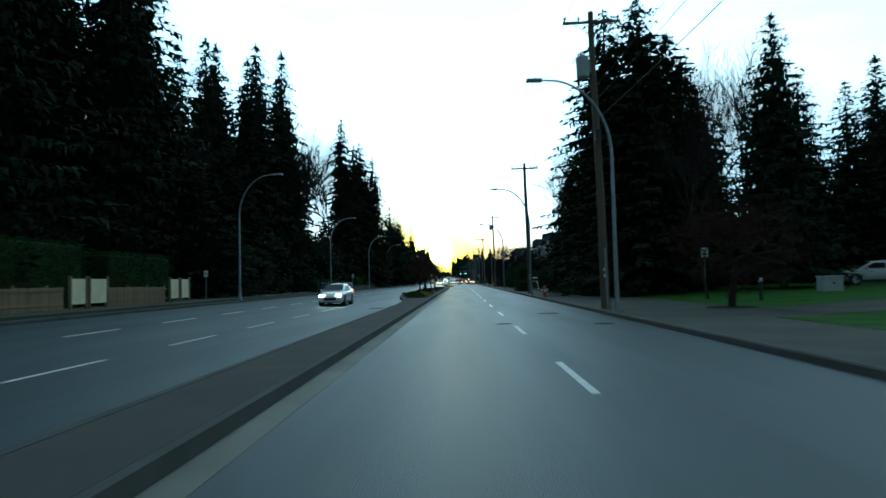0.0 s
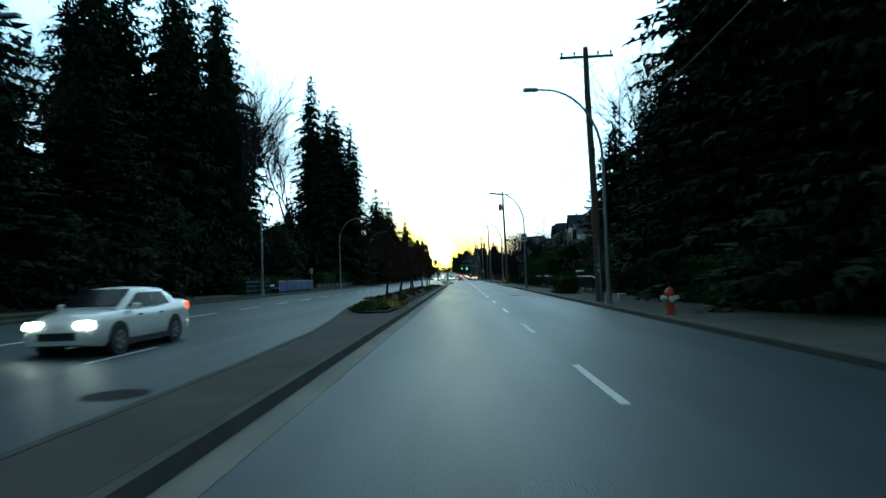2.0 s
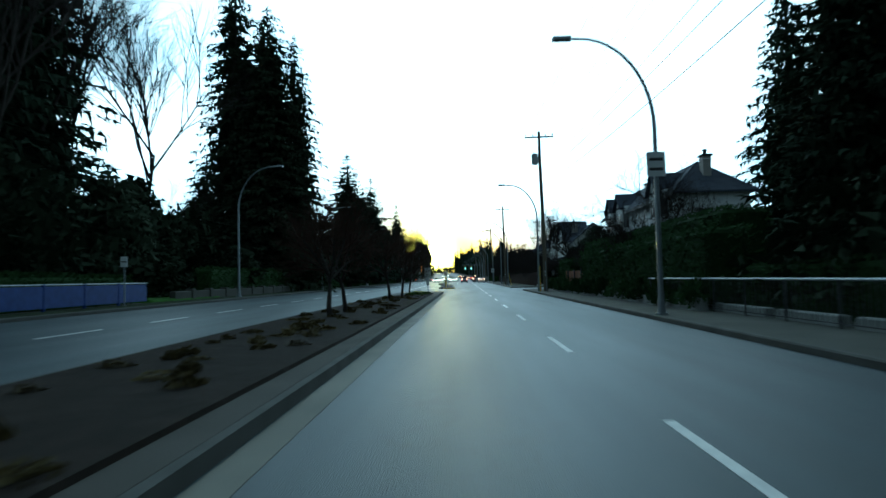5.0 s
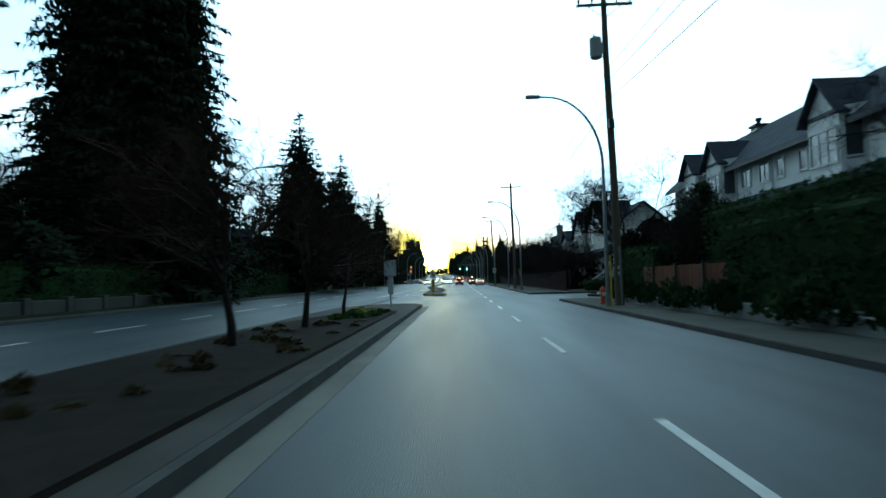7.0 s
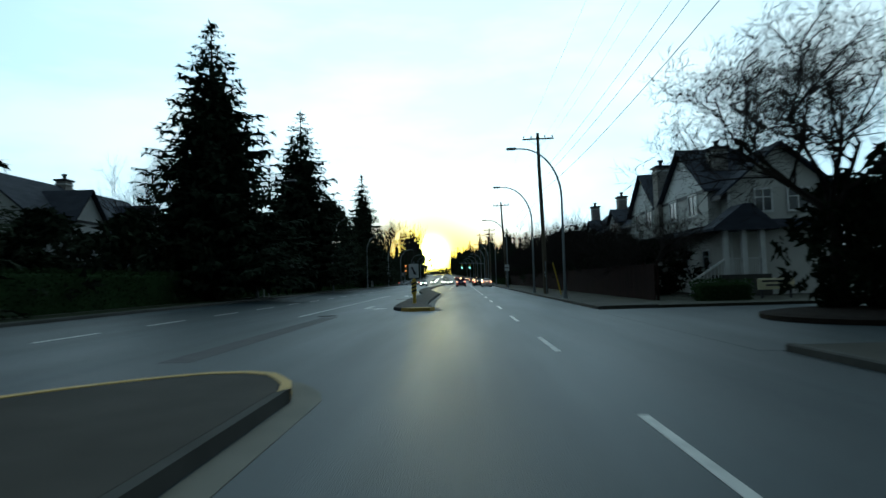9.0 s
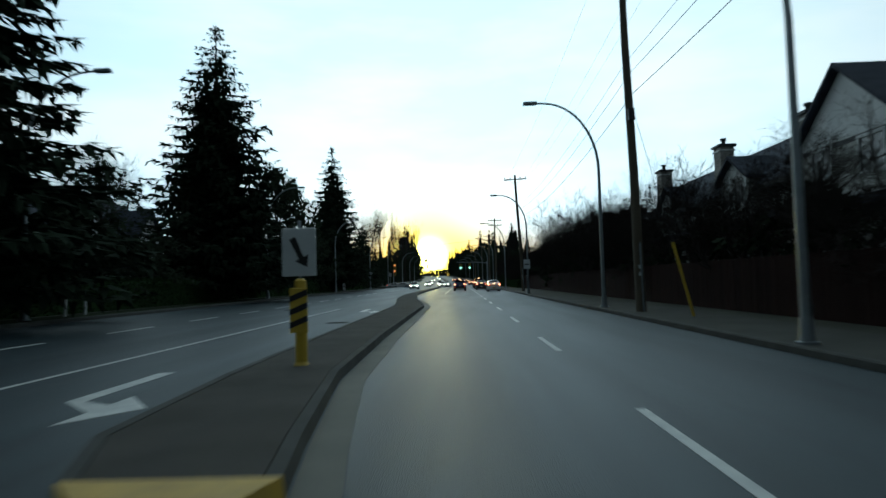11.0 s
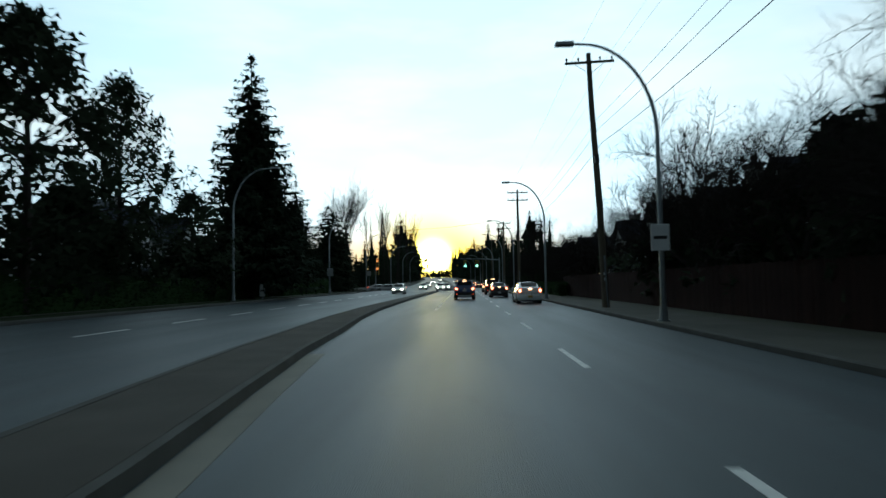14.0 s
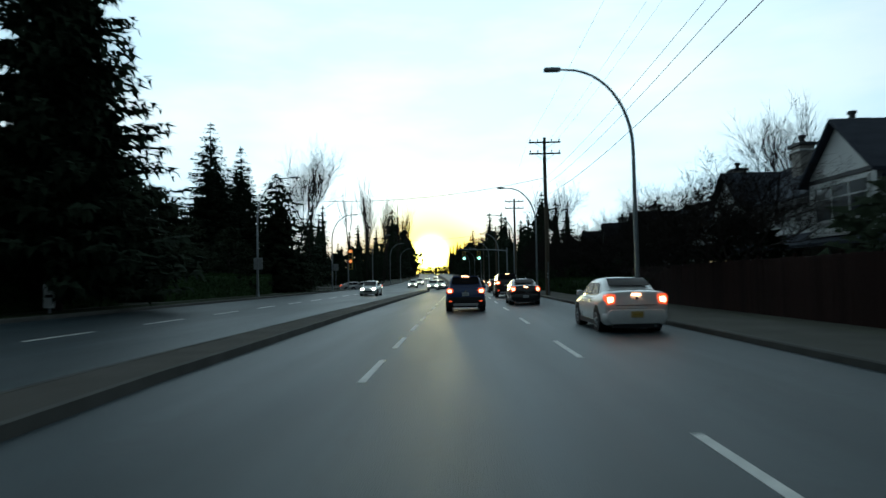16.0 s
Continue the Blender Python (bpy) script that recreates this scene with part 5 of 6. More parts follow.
for x, y, w in ((7.6, 58.6, 0.36),):
    bx = thing("newspaper_box", "small white box on the sidewalk", "box", group="white boxes", at=(x, y, ZR))
    part("body", box(-w / 2, w / 2, -0.15, 0.15, 0, 0.3, 0.03), M_SIGNWHITE, bx)
    part("door", box(-w / 2 + 0.04, w / 2 - 0.04, -0.165, -0.151, 0.06, 0.26), M_SIGNGREY, bx)
bin_ = thing("litter_bin", "red-lidded litter bin behind the hedge", "litter bin", at=(9.0, 76.5, ZR))
part("drum", Shape().tube([(0, 0, 0), (0, 0, 1.25), (0, 0, 1.4)], [0.25, 0.28, 0.28], 12), M_DARKSTEEL, bin_)
part("lid", Shape().tube([(0, 0, 1.4), (0, 0, 1.5), (0, 0, 1.55)], [0.3, 0.3, 0.2], 12), M_SIGNWHITE, bin_, "pale lid")

# railing over the culvert
rail = thing("railing", "dark steel railing with a bright curved top rail", "railing", at=(8.15, 0, ZR))
part("top_rail", Shape().tube([(-0.05, 65.6, 0.1), (-0.05, 66.0, 0.5), (-0.03, 66.7, 0.92), (0, 67.8, 1.1), (0, 80, 1.12), (0, 97, 1.12)], 0.035, 8), M_STEEL, rail, "bright galvanised top rail", True)
for k in range(13):
    part("post", Shape().tube([(0, 68 + 2.4 * k, -0.02), (0, 68 + 2.4 * k, 1.1)], 0.028, 6), M_DARKSTEEL, rail)
for k in range(130):
    part("bar", box(-0.008, 0.008, 67.6 + 0.225 * k - 0.008, 67.6 + 0.225 * k + 0.008, 0.12, 1.09), M_DARKSTEEL, rail)
part("bottom_rail", box(-0.015, 0.015, 67.5, 97, 0.1, 0.13), M_DARKSTEEL, rail)
for k in range(8):
    thing("parapet_block", "pale concrete block under the railing", "concrete block", group="parapet blocks", at=(8.55, 70 + 3.6 * k, ZR - 0.03),
          shape=box(-0.15, 0.15, -1.5, 1.5, 0, 0.3, 0.03), mat=M_PALEBLOCK)

# blue rails on the far side
blue = thing("blue_barrier", "low bright blue panelled barrier by the sidewalk", "barrier", at=(-17.6, 0, ZL))
for k in range(5):
    y0 = 87.5 + 2.8 * k
    part("panel", box(-0.04, 0.04, y0 + 0.06, y0 + 2.74, 0.12, 1.02, 0.01), M_BLUE, blue)
    part("post", box(-0.06, 0.06, y0 - 0.05, y0 + 0.05, -0.05, 1.12, 0.01), M_BLUE, blue)
part("top_rail", Shape().tube([(0, 87.4, 1.09), (0, 101.6, 1.09)], 0.03, 6), M_STEEL, blue, "worn bare top rail")
frame_rail = thing("blue_rail", "open blue steel guard rail by the sidewalk", "railing", at=(-17.6, 0, ZL))
for z in (0.35, 0.72, 1.08):
    part("rail", Shape().tube([(0, 78.5, z), (0, 84.8, z)], 0.035, 6), M_BLUE, frame_rail)
for k in range(4):
    part("post", Shape().tube([(0, 78.6 + 2.05 * k, -0.05), (0, 78.6 + 2.05 * k, 1.12)], 0.045, 6), M_BLUE, frame_rail)
mk = thing("marker_post", "orange-topped post beside the blue rail", "bollard", at=(-17.3, 83.3, ZL))
part("post", Shape().tube([(0, 0, 0), (0, 0, 1.2)], 0.05, 8), M_BLUE, mk)
part("cap", Shape().tube([(0, 0, 1.2), (0, 0, 1.4)], 0.06, 8), M_ORANGE, mk)
bench = thing("bench", "small slatted bench by the far sidewalk", "bench", at=(-17.5, 86.2, ZL))
for k in range(3):
    part("slat", box(-0.25 + 0.17 * k, -0.12 + 0.17 * k, -0.6, 0.6, 0.42, 0.46), M_SIGNGREY, bench)
part("backrest", box(-0.32, -0.28, -0.6, 0.6, 0.6, 0.8), M_SIGNGREY, bench)
for sy in (-0.5, 0.5):
    part("leg", box(-0.25, 0.2, sy - 0.03, sy + 0.03, 0, 0.42), M_DARKSTEEL, bench)


# ---- fences and walls ----
def board_mesh(w, h, t, mat, name="board"):
    return box(-t / 2, t / 2, 0.004, w - 0.004, 0, h, 0.006).mesh(name, mat)


def fence(x, y0, y1, z, h, mat, label, board=0.16, every=2.4, postmat=None, rails=True, posts_out=0.0):
    """An upright board fence along y, each board its own piece."""
    f = thing("fence", label, "fence", at=(x, 0, z))
    me = board_mesh(board, h, 0.022, mat)
    n = int((y1 - y0) / board)
    rng = random.Random(int(y0))
    for k in range(n):
        b = new("board", me)
        b.parent = f
        b.matrix_basis = pose(rng.uniform(-0.006, 0.006), y0 + k * board, rng.uniform(-0.02, 0.02))
    pm = box(-0.05, 0.05, -0.05, 0.05, 0, h + 0.12, 0.012).mesh("post", postmat or mat)
    for k in range(int((y1 - y0) / every) + 1):
        p = new("post", pm)
        p.parent = f
        p.matrix_basis = pose(-0.065 - posts_out, y0 + every * k, 0)
    if rails:
        for zz in (0.25, h - 0.2):
            part("rail", box(0.012, 0.05, y0, y1, zz, zz + 0.09), mat, f)
    return f


fence(9.35, 116.5, 128, 0.1, 1.75, M_FENCEWOOD, "orange-brown cedar board fence with dark posts", every=3.2, postmat=M_DARKTRIM, posts_out=0.02)
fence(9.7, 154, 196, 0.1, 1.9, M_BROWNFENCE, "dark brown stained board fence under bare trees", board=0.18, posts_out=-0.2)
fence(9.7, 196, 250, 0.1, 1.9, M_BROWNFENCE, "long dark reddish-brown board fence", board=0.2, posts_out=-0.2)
fence(-20.6, 14, 32.0, ZL, 1.15, M_TANFENCE, "weathered tan board fence before a hedge", board=0.2)
fence(-20.6, 36.0, 43.4, ZL, 1.1, M_TANFENCE, "weathered tan board fence between gates", board=0.2)
for y0, w in ((32.5, 1.25), (34.2, 1.6), (43.8, 1.25), (45.5, 1.25)):
    g = thing("garden_gate", "cream-painted board gate in the fence", "gate", group="cream gates", at=(-20.5, y0, ZL + 0.25))
    for k in range(5):
        part("board", box(-0.02, 0.02, w * k / 5 + 0.006, w * (k + 1) / 5 - 0.006, 0, 1.35, 0.006), M_CREAM, g)
    for z in (0.2, 1.05):
        part("rail", box(-0.06, -0.022, 0.02, w - 0.02, z, z + 0.1), M_CREAM, g)
    for yy in (-0.08, w + 0.08):
        part("gate_post", box(-0.07, 0.07, yy - 0.06, yy + 0.06, -0.3, 1.5, 0.015), M_TANFENCE, g, "reddish wooden post")
# low planter wall before the cedar fence
planter = thing("planter_wall", "low pale grey block wall before the fence", "low wall", at=(7.95, 0, 0.1))
for k in range(24):
    y0 = 90 + 1.5 * k
    part("block", box(-0.18, 0.18, y0 + 0.01, y0 + 1.49, 0, 0.42 if k % 3 else 0.5, 0.03), M_PALEBLOCK, planter)
tufts("planter shrubs", "low_shrub", "low dark shrub over the planter wall", M_HEDGE,
      [(8.0 + 0.25 * math.sin(k * 2.1), 90.5 + 1.35 * k, 0.3, k * 50, 1.0 + 0.2 * math.sin(k), 1.3 + 0.4 * math.cos(k * 1.7)) for k in range(27)], 5, n=330, r=0.6, h=0.6, size=0.2)
wall_l = thing("garden_wall", "low grey stone wall with dark gaps", "low wall", at=(-18.3, 0, ZL))
for k in range(10):
    y0 = 106 + 2.9 * k
    part("block", box(-0.2, 0.2, y0, y0 + 2.3, -0.1, 0.55, 0.04), M_SIDEWALK, wall_l)
    part("pillar", box(-0.26, 0.26, y0 + 2.36, y0 + 2.84, -0.1, 0.68, 0.04), M_SIDEWALK, wall_l)


# ---- houses ----
def window_on(parent, y, z, w, h, x, lit=False, mull=1, bar=True, axis="x"):
    """A framed window set in a wall that faces -x (or, with axis y, -y); x is the wall's face."""
    def put(a0, a1, z0, z1, d0, d1, c=0.0):
        if axis == "x":
            return box(x - d1, x - d0, a0, a1, z0, z1, c)
        return box(a0, a1, x - d1, x - d0, z0, z1, c)

    ring = [(y - w / 2 - 0.1, z - 0.12), (y + w / 2 + 0.1, z - 0.12), (y + w / 2 + 0.1, z + h + 0.12), (y - w / 2 - 0.1, z + h + 0.12),
            (y - w / 2, z), (y + w / 2, z), (y + w / 2, z + h), (y - w / 2, z + h)]
    s = Shape()
    for depth in (-0.05, 0.07):
        s.v += [(x - depth, a, b) if axis == "x" else (a, x - depth, b) for a, b in ring]
    for k in range(4):
        n = (k + 1) % 4
        s.f += [(k, n, 4 + n, 4 + k), (8 + k, 12 + k, 12 + n, 8 + n), (k, 8 + k, 8 + n, n), (4 + k, 4 + n, 12 + n, 12 + k)]
    win = part("window", s, M_TRIM, parent, "white-framed window")
    for k in range(1, mull + 1):
        c = y - w / 2 + w * k / (mull + 1)
        part("mullion", put(c - 0.035, c + 0.035, z, z + h, -0.05, 0.045), M_TRIM, win)
    if bar:
        part("transom", put(y - w / 2, y + w / 2, z + h * 0.62, z + h * 0.62 + 0.06, -0.05, 0.04), M_TRIM, win)
    for k in range(mull + 1):
        a = y - w / 2 + w * k / (mull + 1)
        part("pane", put(a + 0.01, a + w / (mull + 1) - 0.01, z + 0.01, z + h - 0.01, -0.04, 0.015), M_LITGLASS if lit else M_GLASS, win)
    return win


def gable_roof(y0, y1, x0, x1, ze, zr, over, along, mat, parent, name="roof"):
    """A pitched roof with thickness; along says which way its ridge runs."""
    t = 0.16
    if along == "y":
        mid = (x0 + x1) / 2
        slope = (zr - ze) / (mid - x0)
        o = [(x0 - over, ze - over * slope), (mid, zr), (x1 + over, ze - over * slope), (x1 + over, ze - over * slope + t), (mid, zr + t), (x0 - over, ze - over * slope + t)]
        return part(name, Shape().prism(o, "y", y0 - over, y1 + over), mat, parent, "slate-grey shingled roof")
    mid = (y0 + y1) / 2
    slope = (zr - ze) / (mid - y0)
    o = [(y0 - over, ze - over * slope), (mid, zr), (y1 + over, ze - over * slope), (y1 + over, ze - over * slope + t), (mid, zr + t), (y0 - over, ze - over * slope + t)]
    return part(name, Shape().prism(o, "x", x0 - over, x1), mat, parent, "slate-grey shingled gable roof")


def hip_roof(y0, y1, x0, x1, ze, zr, over, run, mat, parent):
    """A roof whose ridge runs along y, hipped at its y0 end and gabled at the other."""
    t, mid = 0.16, (x0 + x1) / 2
    lo = ze - over * (zr - ze) / (mid - x0)
    a, b, c, e = x0 - over, x1 + over, y0 - over, y1 + over
    vs = []
    for dz in (0, t):
        vs += [(a, c, lo + dz), (b, c, lo + dz), (b, e, lo + dz), (a, e, lo + dz), (mid, y0 + run, zr + dz), (mid, e, zr + dz)]
    top = [(6, 7, 10), (7, 8, 11, 10), (9, 6, 10, 11)]
    fs = top + [tuple(i - 6 for i in reversed(f)) for f in top] + [(0, 1, 7, 6), (1, 2, 8, 7), (3, 0, 6, 9), (2, 5, 11, 8), (5, 3, 9, 11)]
    part("roof", Shape().add(vs, fs), mat, parent, "slate-grey shingled hip roof")
    part("hip_cap", Shape().tube([(a, c, lo + t), (mid, y0 + run, zr + t)], 0.06, 6), mat, parent)
    part("hip_cap", Shape().tube([(b, c, lo + t), (mid, y0 + run, zr + t)], 0.06, 6), mat, parent)


def chimney(parent, x, y, z0, z1, half=0.45):
    c = part("chimney", box(x - half, x + half, y - half - 0.1, y + half + 0.1, z0, z1, 0.03), M_BRICK, parent, "pale stucco chimney")
    part("neck", box(x - half - 0.06, x + half + 0.06, y - half - 0.16, y + half + 0.16, z1 - 0.3, z1 - 0.2, 0.02), M_TRIM, c)
    part("cap", box(x - half - 0.13, x + half + 0.13, y - half - 0.23, y + half + 0.23, z1, z1 + 0.16, 0.03), M_DARKTRIM, c)
    part("flue", Shape().tube([(x, y, z1 + 0.16), (x, y, z1 + 0.45), (x, y, z1 + 0.5), (x, y, z1 + 0.62)], [0.14, 0.14, 0.22, 0.2], 8), M_DARKSTEEL, c)
    return c


def townhouse(x0, x1, y0, y1, base, eave, ridge, gables, label, wallmat, chimneys=(), lit=(), south=False, skirt=2.6, splay=0.0, pair=False, hip=0.0):
    """A row of terraced houses that faces the road on -x, with projecting gabled bays."""
    hs = thing("townhouse", label, "house", group="townhouses")
    part("wall", box(x0, x1, y0, y1, base - 0.3, eave), wallmat, hs, "stucco wall")
    if hip:
        hip_roof(y0, y1, x0, x1, eave, ridge, 0.55, hip, M_SHINGLE, hs)
    else:
        gable_roof(y0, y1, x0, x1, eave, ridge, 0.55, "y", M_SHINGLE, hs)
    for s in ((y1,) if hip else (y0, y1)):
        o = [(x0, eave), (x1, eave), ((x0 + x1) / 2, ridge - 0.05)]
        part("gable_wall", Shape().prism(o, "y", s - 0.06 if s == y0 else s - 0.1, s + 0.1 if s == y0 else s + 0.06), wallmat, hs)
    part("fascia", box(x0 - 0.60, x0 - 0.55, y0 - 0.5, y1 + 0.5, eave - 0.62, eave - 0.38), M_DARKTRIM, hs)
    # skirt roof over the ground floor
    part("skirt_roof", Shape().prism([(x0 - 1.1, base + skirt - 0.25), (x0 - 1.1, base + skirt - 0.1), (x0 + 0.02, base + skirt + 0.55), (x0 + 0.02, base + skirt + 0.1)], "y", y0 - 0.3, y1 + 0.3), M_SHINGLE, hs, "dark shingled skirt roof")
    for i, (yc, w, gz) in enumerate(gables):
        bx = x0 - 0.75
        za, zb = base + skirt + 0.2, eave + 0.25
        part("bay", Shape().prism([(bx, yc - w / 2), (bx, yc + w / 2), (x0 + 0.02, yc + w / 2 + splay), (x0 + 0.02, yc - w / 2 - splay)], "z", za, zb), wallmat, hs, "projecting bay")
        part("trim_band", box(bx - 0.05, bx - 0.004, yc - w / 2 - 0.04, yc + w / 2 + 0.04, zb - 0.22, zb - 0.04), M_DARKTRIM, hs)
        part("bay_sill", box(bx - 0.09, bx - 0.004, yc - w / 2 - 0.05, yc + w / 2 + 0.05, za - 0.04, za + 0.1), M_TRIM, hs)
        if splay:
            for sy in (-1, 1):
                q = []
                for u in (0.22, 0.8):
                    for push in (0.004, 0.05):
                        q.append((bx + (x0 - bx) * u - push * 0.75, yc + sy * (w / 2 + splay * u + push * 0.65)))
                pane = part("side_window", Shape().prism([q[0], q[1], q[3], q[2]], "z", za + 0.75, zb - 0.45), M_GLASS, hs, "angled bay window")
                for zz in (za + 0.68, zb - 0.45):
                    part("side_trim", Shape().prism([(q[0][0] - 0.03, q[0][1]), (q[1][0] - 0.04, q[1][1] + sy * 0.03), (q[3][0], q[3][1] + sy * 0.04), q[2]], "z", zz, zz + 0.07), M_TRIM, pane)
        part("bay_gable", Shape().prism([(yc - w / 2, eave + 0.25), (yc + w / 2, eave + 0.25), (yc, gz - 0.05)], "x", bx, x0 + 0.4), M_STUCCO, hs, "pale gable triangle")
        gable_roof(yc - w / 2, yc + w / 2, bx, (x0 + x1) / 2, eave + 0.25, gz, 0.35, "x", M_SHINGLE, hs, "gable_roof")
        if pair:
            for sy in (-1, 1):
                window_on(hs, yc + sy * w * 0.22, base + skirt + 0.95, 1.35, 1.25, bx, mull=1, bar=False)
                window_on(hs, yc + sy * w * 0.22 + 0.2, base + 1.45, 1.0, 1.0 if sy < 0 else 1.4, x0, mull=0)
        else:
            window_on(hs, yc, base + skirt + 0.85, w * 0.8, 1.45, bx, lit=i in lit, mull=2)
            window_on(hs, yc, base + 0.9, w * 0.55, 1.4, x0, mull=1)
    ys = sorted(g[0] for g in gables)
    for a, b in zip(ys[:-1], ys[1:]):
        m = (a + b) / 2
        if b - a > 5.0 and not pair:
            for off in [o for o in (-3.2, -0.9, 0.9, 3.2) if abs(o) < (b - a) / 2 - 2.2]:
                window_on(hs, m + off, base + skirt + 1.15, 0.7 if off < 0 else 1.1, 0.95, x0, mull=0 if off < 0 else 1, bar=False)
            window_on(hs, m, base + 0.9, 1.1, 1.3, x0, mull=1)
            window_on(hs, m + 1.8, base + skirt - 1.75, 1.2, 1.2, x0, mull=1, bar=False)
        part("downpipe", Shape().tube([(x0 - 0.06, m, base), (x0 - 0.06, m, eave - 0.4)], 0.045, 6), M_TRIM, hs)
    for cx, cy in chimneys:
        chimney(hs, cx, cy, ridge - 2.0, ridge + 0.6, 0.4)
    if south:
        xm = (x0 + x1) / 2
        for xx, zz, w, h in ((x0 + 2.0, base + 4.6, 0.9, 1.2), (x0 + 4.0, base + 4.6, 1.1, 1.2)):
            window_on(hs, xx, zz, w, h, y0 - 0.06, mull=1, axis="y")
        part("corner_board", box(x0 - 0.02, x0 + 0.14, y0 - 0.085, y0 - 0.055, base, eave), M_TRIM, hs)
        part("belt_roof", Shape().prism([(y0 - 0.9, base + skirt - 0.2), (y0 - 0.9, base + skirt - 0.08), (y0 - 0.05, base + skirt + 0.35), (y0 - 0.05, base + skirt)], "x", x0 - 0.5, x1 + 0.3), M_SHINGLE, hs)
    return hs


h1 = townhouse(17.4, 23.2, 119.8, 146.0, 0.9, 8.45, 11.0, [(123.9, 2.5, 10.2), (136.4, 2.3, 10.0), (140.6, 2.3, 9.95)],
          "pale three-storey townhouse row with bay windows and slate gables", M_STUCCO, skirt=4.6, splay=0.75, hip=3.4, south=True)
chimney(h1, 20.3, 137.5, 9.5, 11.25, 0.34)
chimney(h1, 20.4, 121.6, 8.5, 11.3, 0.34)
h2 = townhouse(15.35, 21.3, 158.2, 200.0, 0.35, 6.25, 8.75, [(163.3, 8.3, 9.45), (172.3, 7.0, 9.3), (182.0, 3.4, 7.6), (192.5, 3.2, 7.5)],
               "taupe townhouse row with steep gables, chimneys and a corner porch", M_TAUPE, chimneys=((17.6, 180.0),), south=True, skirt=3.75, pair=True)
for cx, cy, z0, z1 in ((14.75, 168.0, 0.3, 9.2), (16.1, 161.2, 7.0, 9.1), (16.6, 199.3, 6.5, 9.8), (17.4, 189.7, 7.0, 9.75)):
    chimney(h2, cx, cy, z0, z1)
# porch at the south corner of that row
porch = part("porch_roof", Shape().prism([(13.7, 3.75), (17.3, 3.75), (17.3, 3.9), (15.9, 5.2), (15.4, 5.2), (13.7, 3.9)], "y", 156.3, 158.1), M_SHINGLE, h2, "dark hipped porch roof")
for xx in (14.5, 15.5, 16.5):
    part("porch_column", box(xx - 0.14, xx + 0.14, 156.6, 156.88, 0.1, 3.75, 0.02), M_TRIM, h2, "white square column")
deck = part("porch_deck", box(14.2, 16.8, 156.4, 158.1, 0.1, 1.3, 0.02), M_CONCRETE, h2)
for k in range(16):
    part("baluster", box(14.68 + 0.115 * k, 14.71 + 0.115 * k, 156.72, 156.76, 1.3, 2.15), M_TRIM, deck)
part("handrail", box(14.6, 16.5, 156.68, 156.8, 2.15, 2.23), M_TRIM, deck)
part("stair_rail", Shape().prism([(12.3, 0.75), (14.4, 2.1), (14.4, 2.23), (12.3, 0.88)], "y", 156.65, 156.75), M_TRIM, deck)
for k in range(10):
    part("stair_baluster", box(12.4 + 0.2 * k, 12.44 + 0.2 * k, 156.68, 156.72, 0.05 + 0.12 * k, 0.85 + 0.128 * k), M_TRIM, deck)
for k in range(6):
    part("step", box(14.2 - 0.3 * (k + 1), 14.2 - 0.3 * k, 156.6, 158.0, 0.1, 1.3 - 0.19 * (k + 1)), M_CONCRETE, deck)
townhouse(16.2, 24.0, 204.0, 258.0, 0.3, 5.4, 7.9, [(208, 3.8, 7.4), (218, 3.8, 7.4), (228, 3.8, 7.4), (238.9, 4.6, 7.8), (250, 3.8, 7.4)],
          "pale townhouse row half hidden by bare trees", M_STUCCO, chimneys=((18.0, 213.0), (18.0, 226.0), (18.2, 242.3), (18.6, 247.4), (18.6, 255.6)))
townhouse(15.6, 24.0, 264.0, 296.0, 0.3, 4.8, 7.4, [(268, 3.8, 7.0), (279, 3.8, 7.0), (290, 3.8, 7.0)], "pale townhouse row beyond the trees", M_STUCCO, chimneys=((18.0, 272.0), (18.0, 284.0)))
# houses across the road (built facing -x, turned round to face the road)
west = townhouse(-12, -4, -9, 9, 0.6, 6.2, 9.6, [(-5, 3.8, 8.6), (4.5, 3.8, 8.6)], "pale house with a low grey roof behind hedges", M_STUCCO, chimneys=((-8, 0),))
for x, y, sc in ((-46, 206, 1.1), (-42, 246, 1.0)):
    copy_thing(west, placed(x, y, 0.1, 180, sc))
copy_thing(west, placed(-40, 133, 0.1, 180, 0.72, 0.95))
west.matrix_basis = placed(-40, 171, 0.1, 180, 1.0)
sg = thing("entrance_sign", "low entrance sign board with pale lettering bars", "sign", at=(15.2, 152.8, 0.1))
part("board", box(-0.9, 0.9, -0.05, 0.05, 0.45, 1.0, 0.03), M_CREAM, sg)
for k, w in enumerate((0.7, 0.5)):
    part("text_bar", box(-w, w, -0.062, -0.056, 0.82 - 0.2 * k, 0.9 - 0.2 * k), M_DARKTRIM, sg)
for sx in (-0.7, 0.7):
    part("post", box(sx - 0.05, sx + 0.05, -0.04, 0.04, 0, 0.45), M_DARKTRIM, sg)
lit_sign = thing("lit_sign", "thin glowing warm sign strip on a wall", "sign", at=(11.4, 241.5, 0.1))
part("strip", box(-0.45, 0.45, -0.05, 0.05, 1.95, 2.02), M_LITGLASS, lit_sign, "warm glowing strip")
part("bracket", box(-0.5, 0.5, 0.05, 0.09, 0, 2.1), M_DARKTRIM, lit_sign)


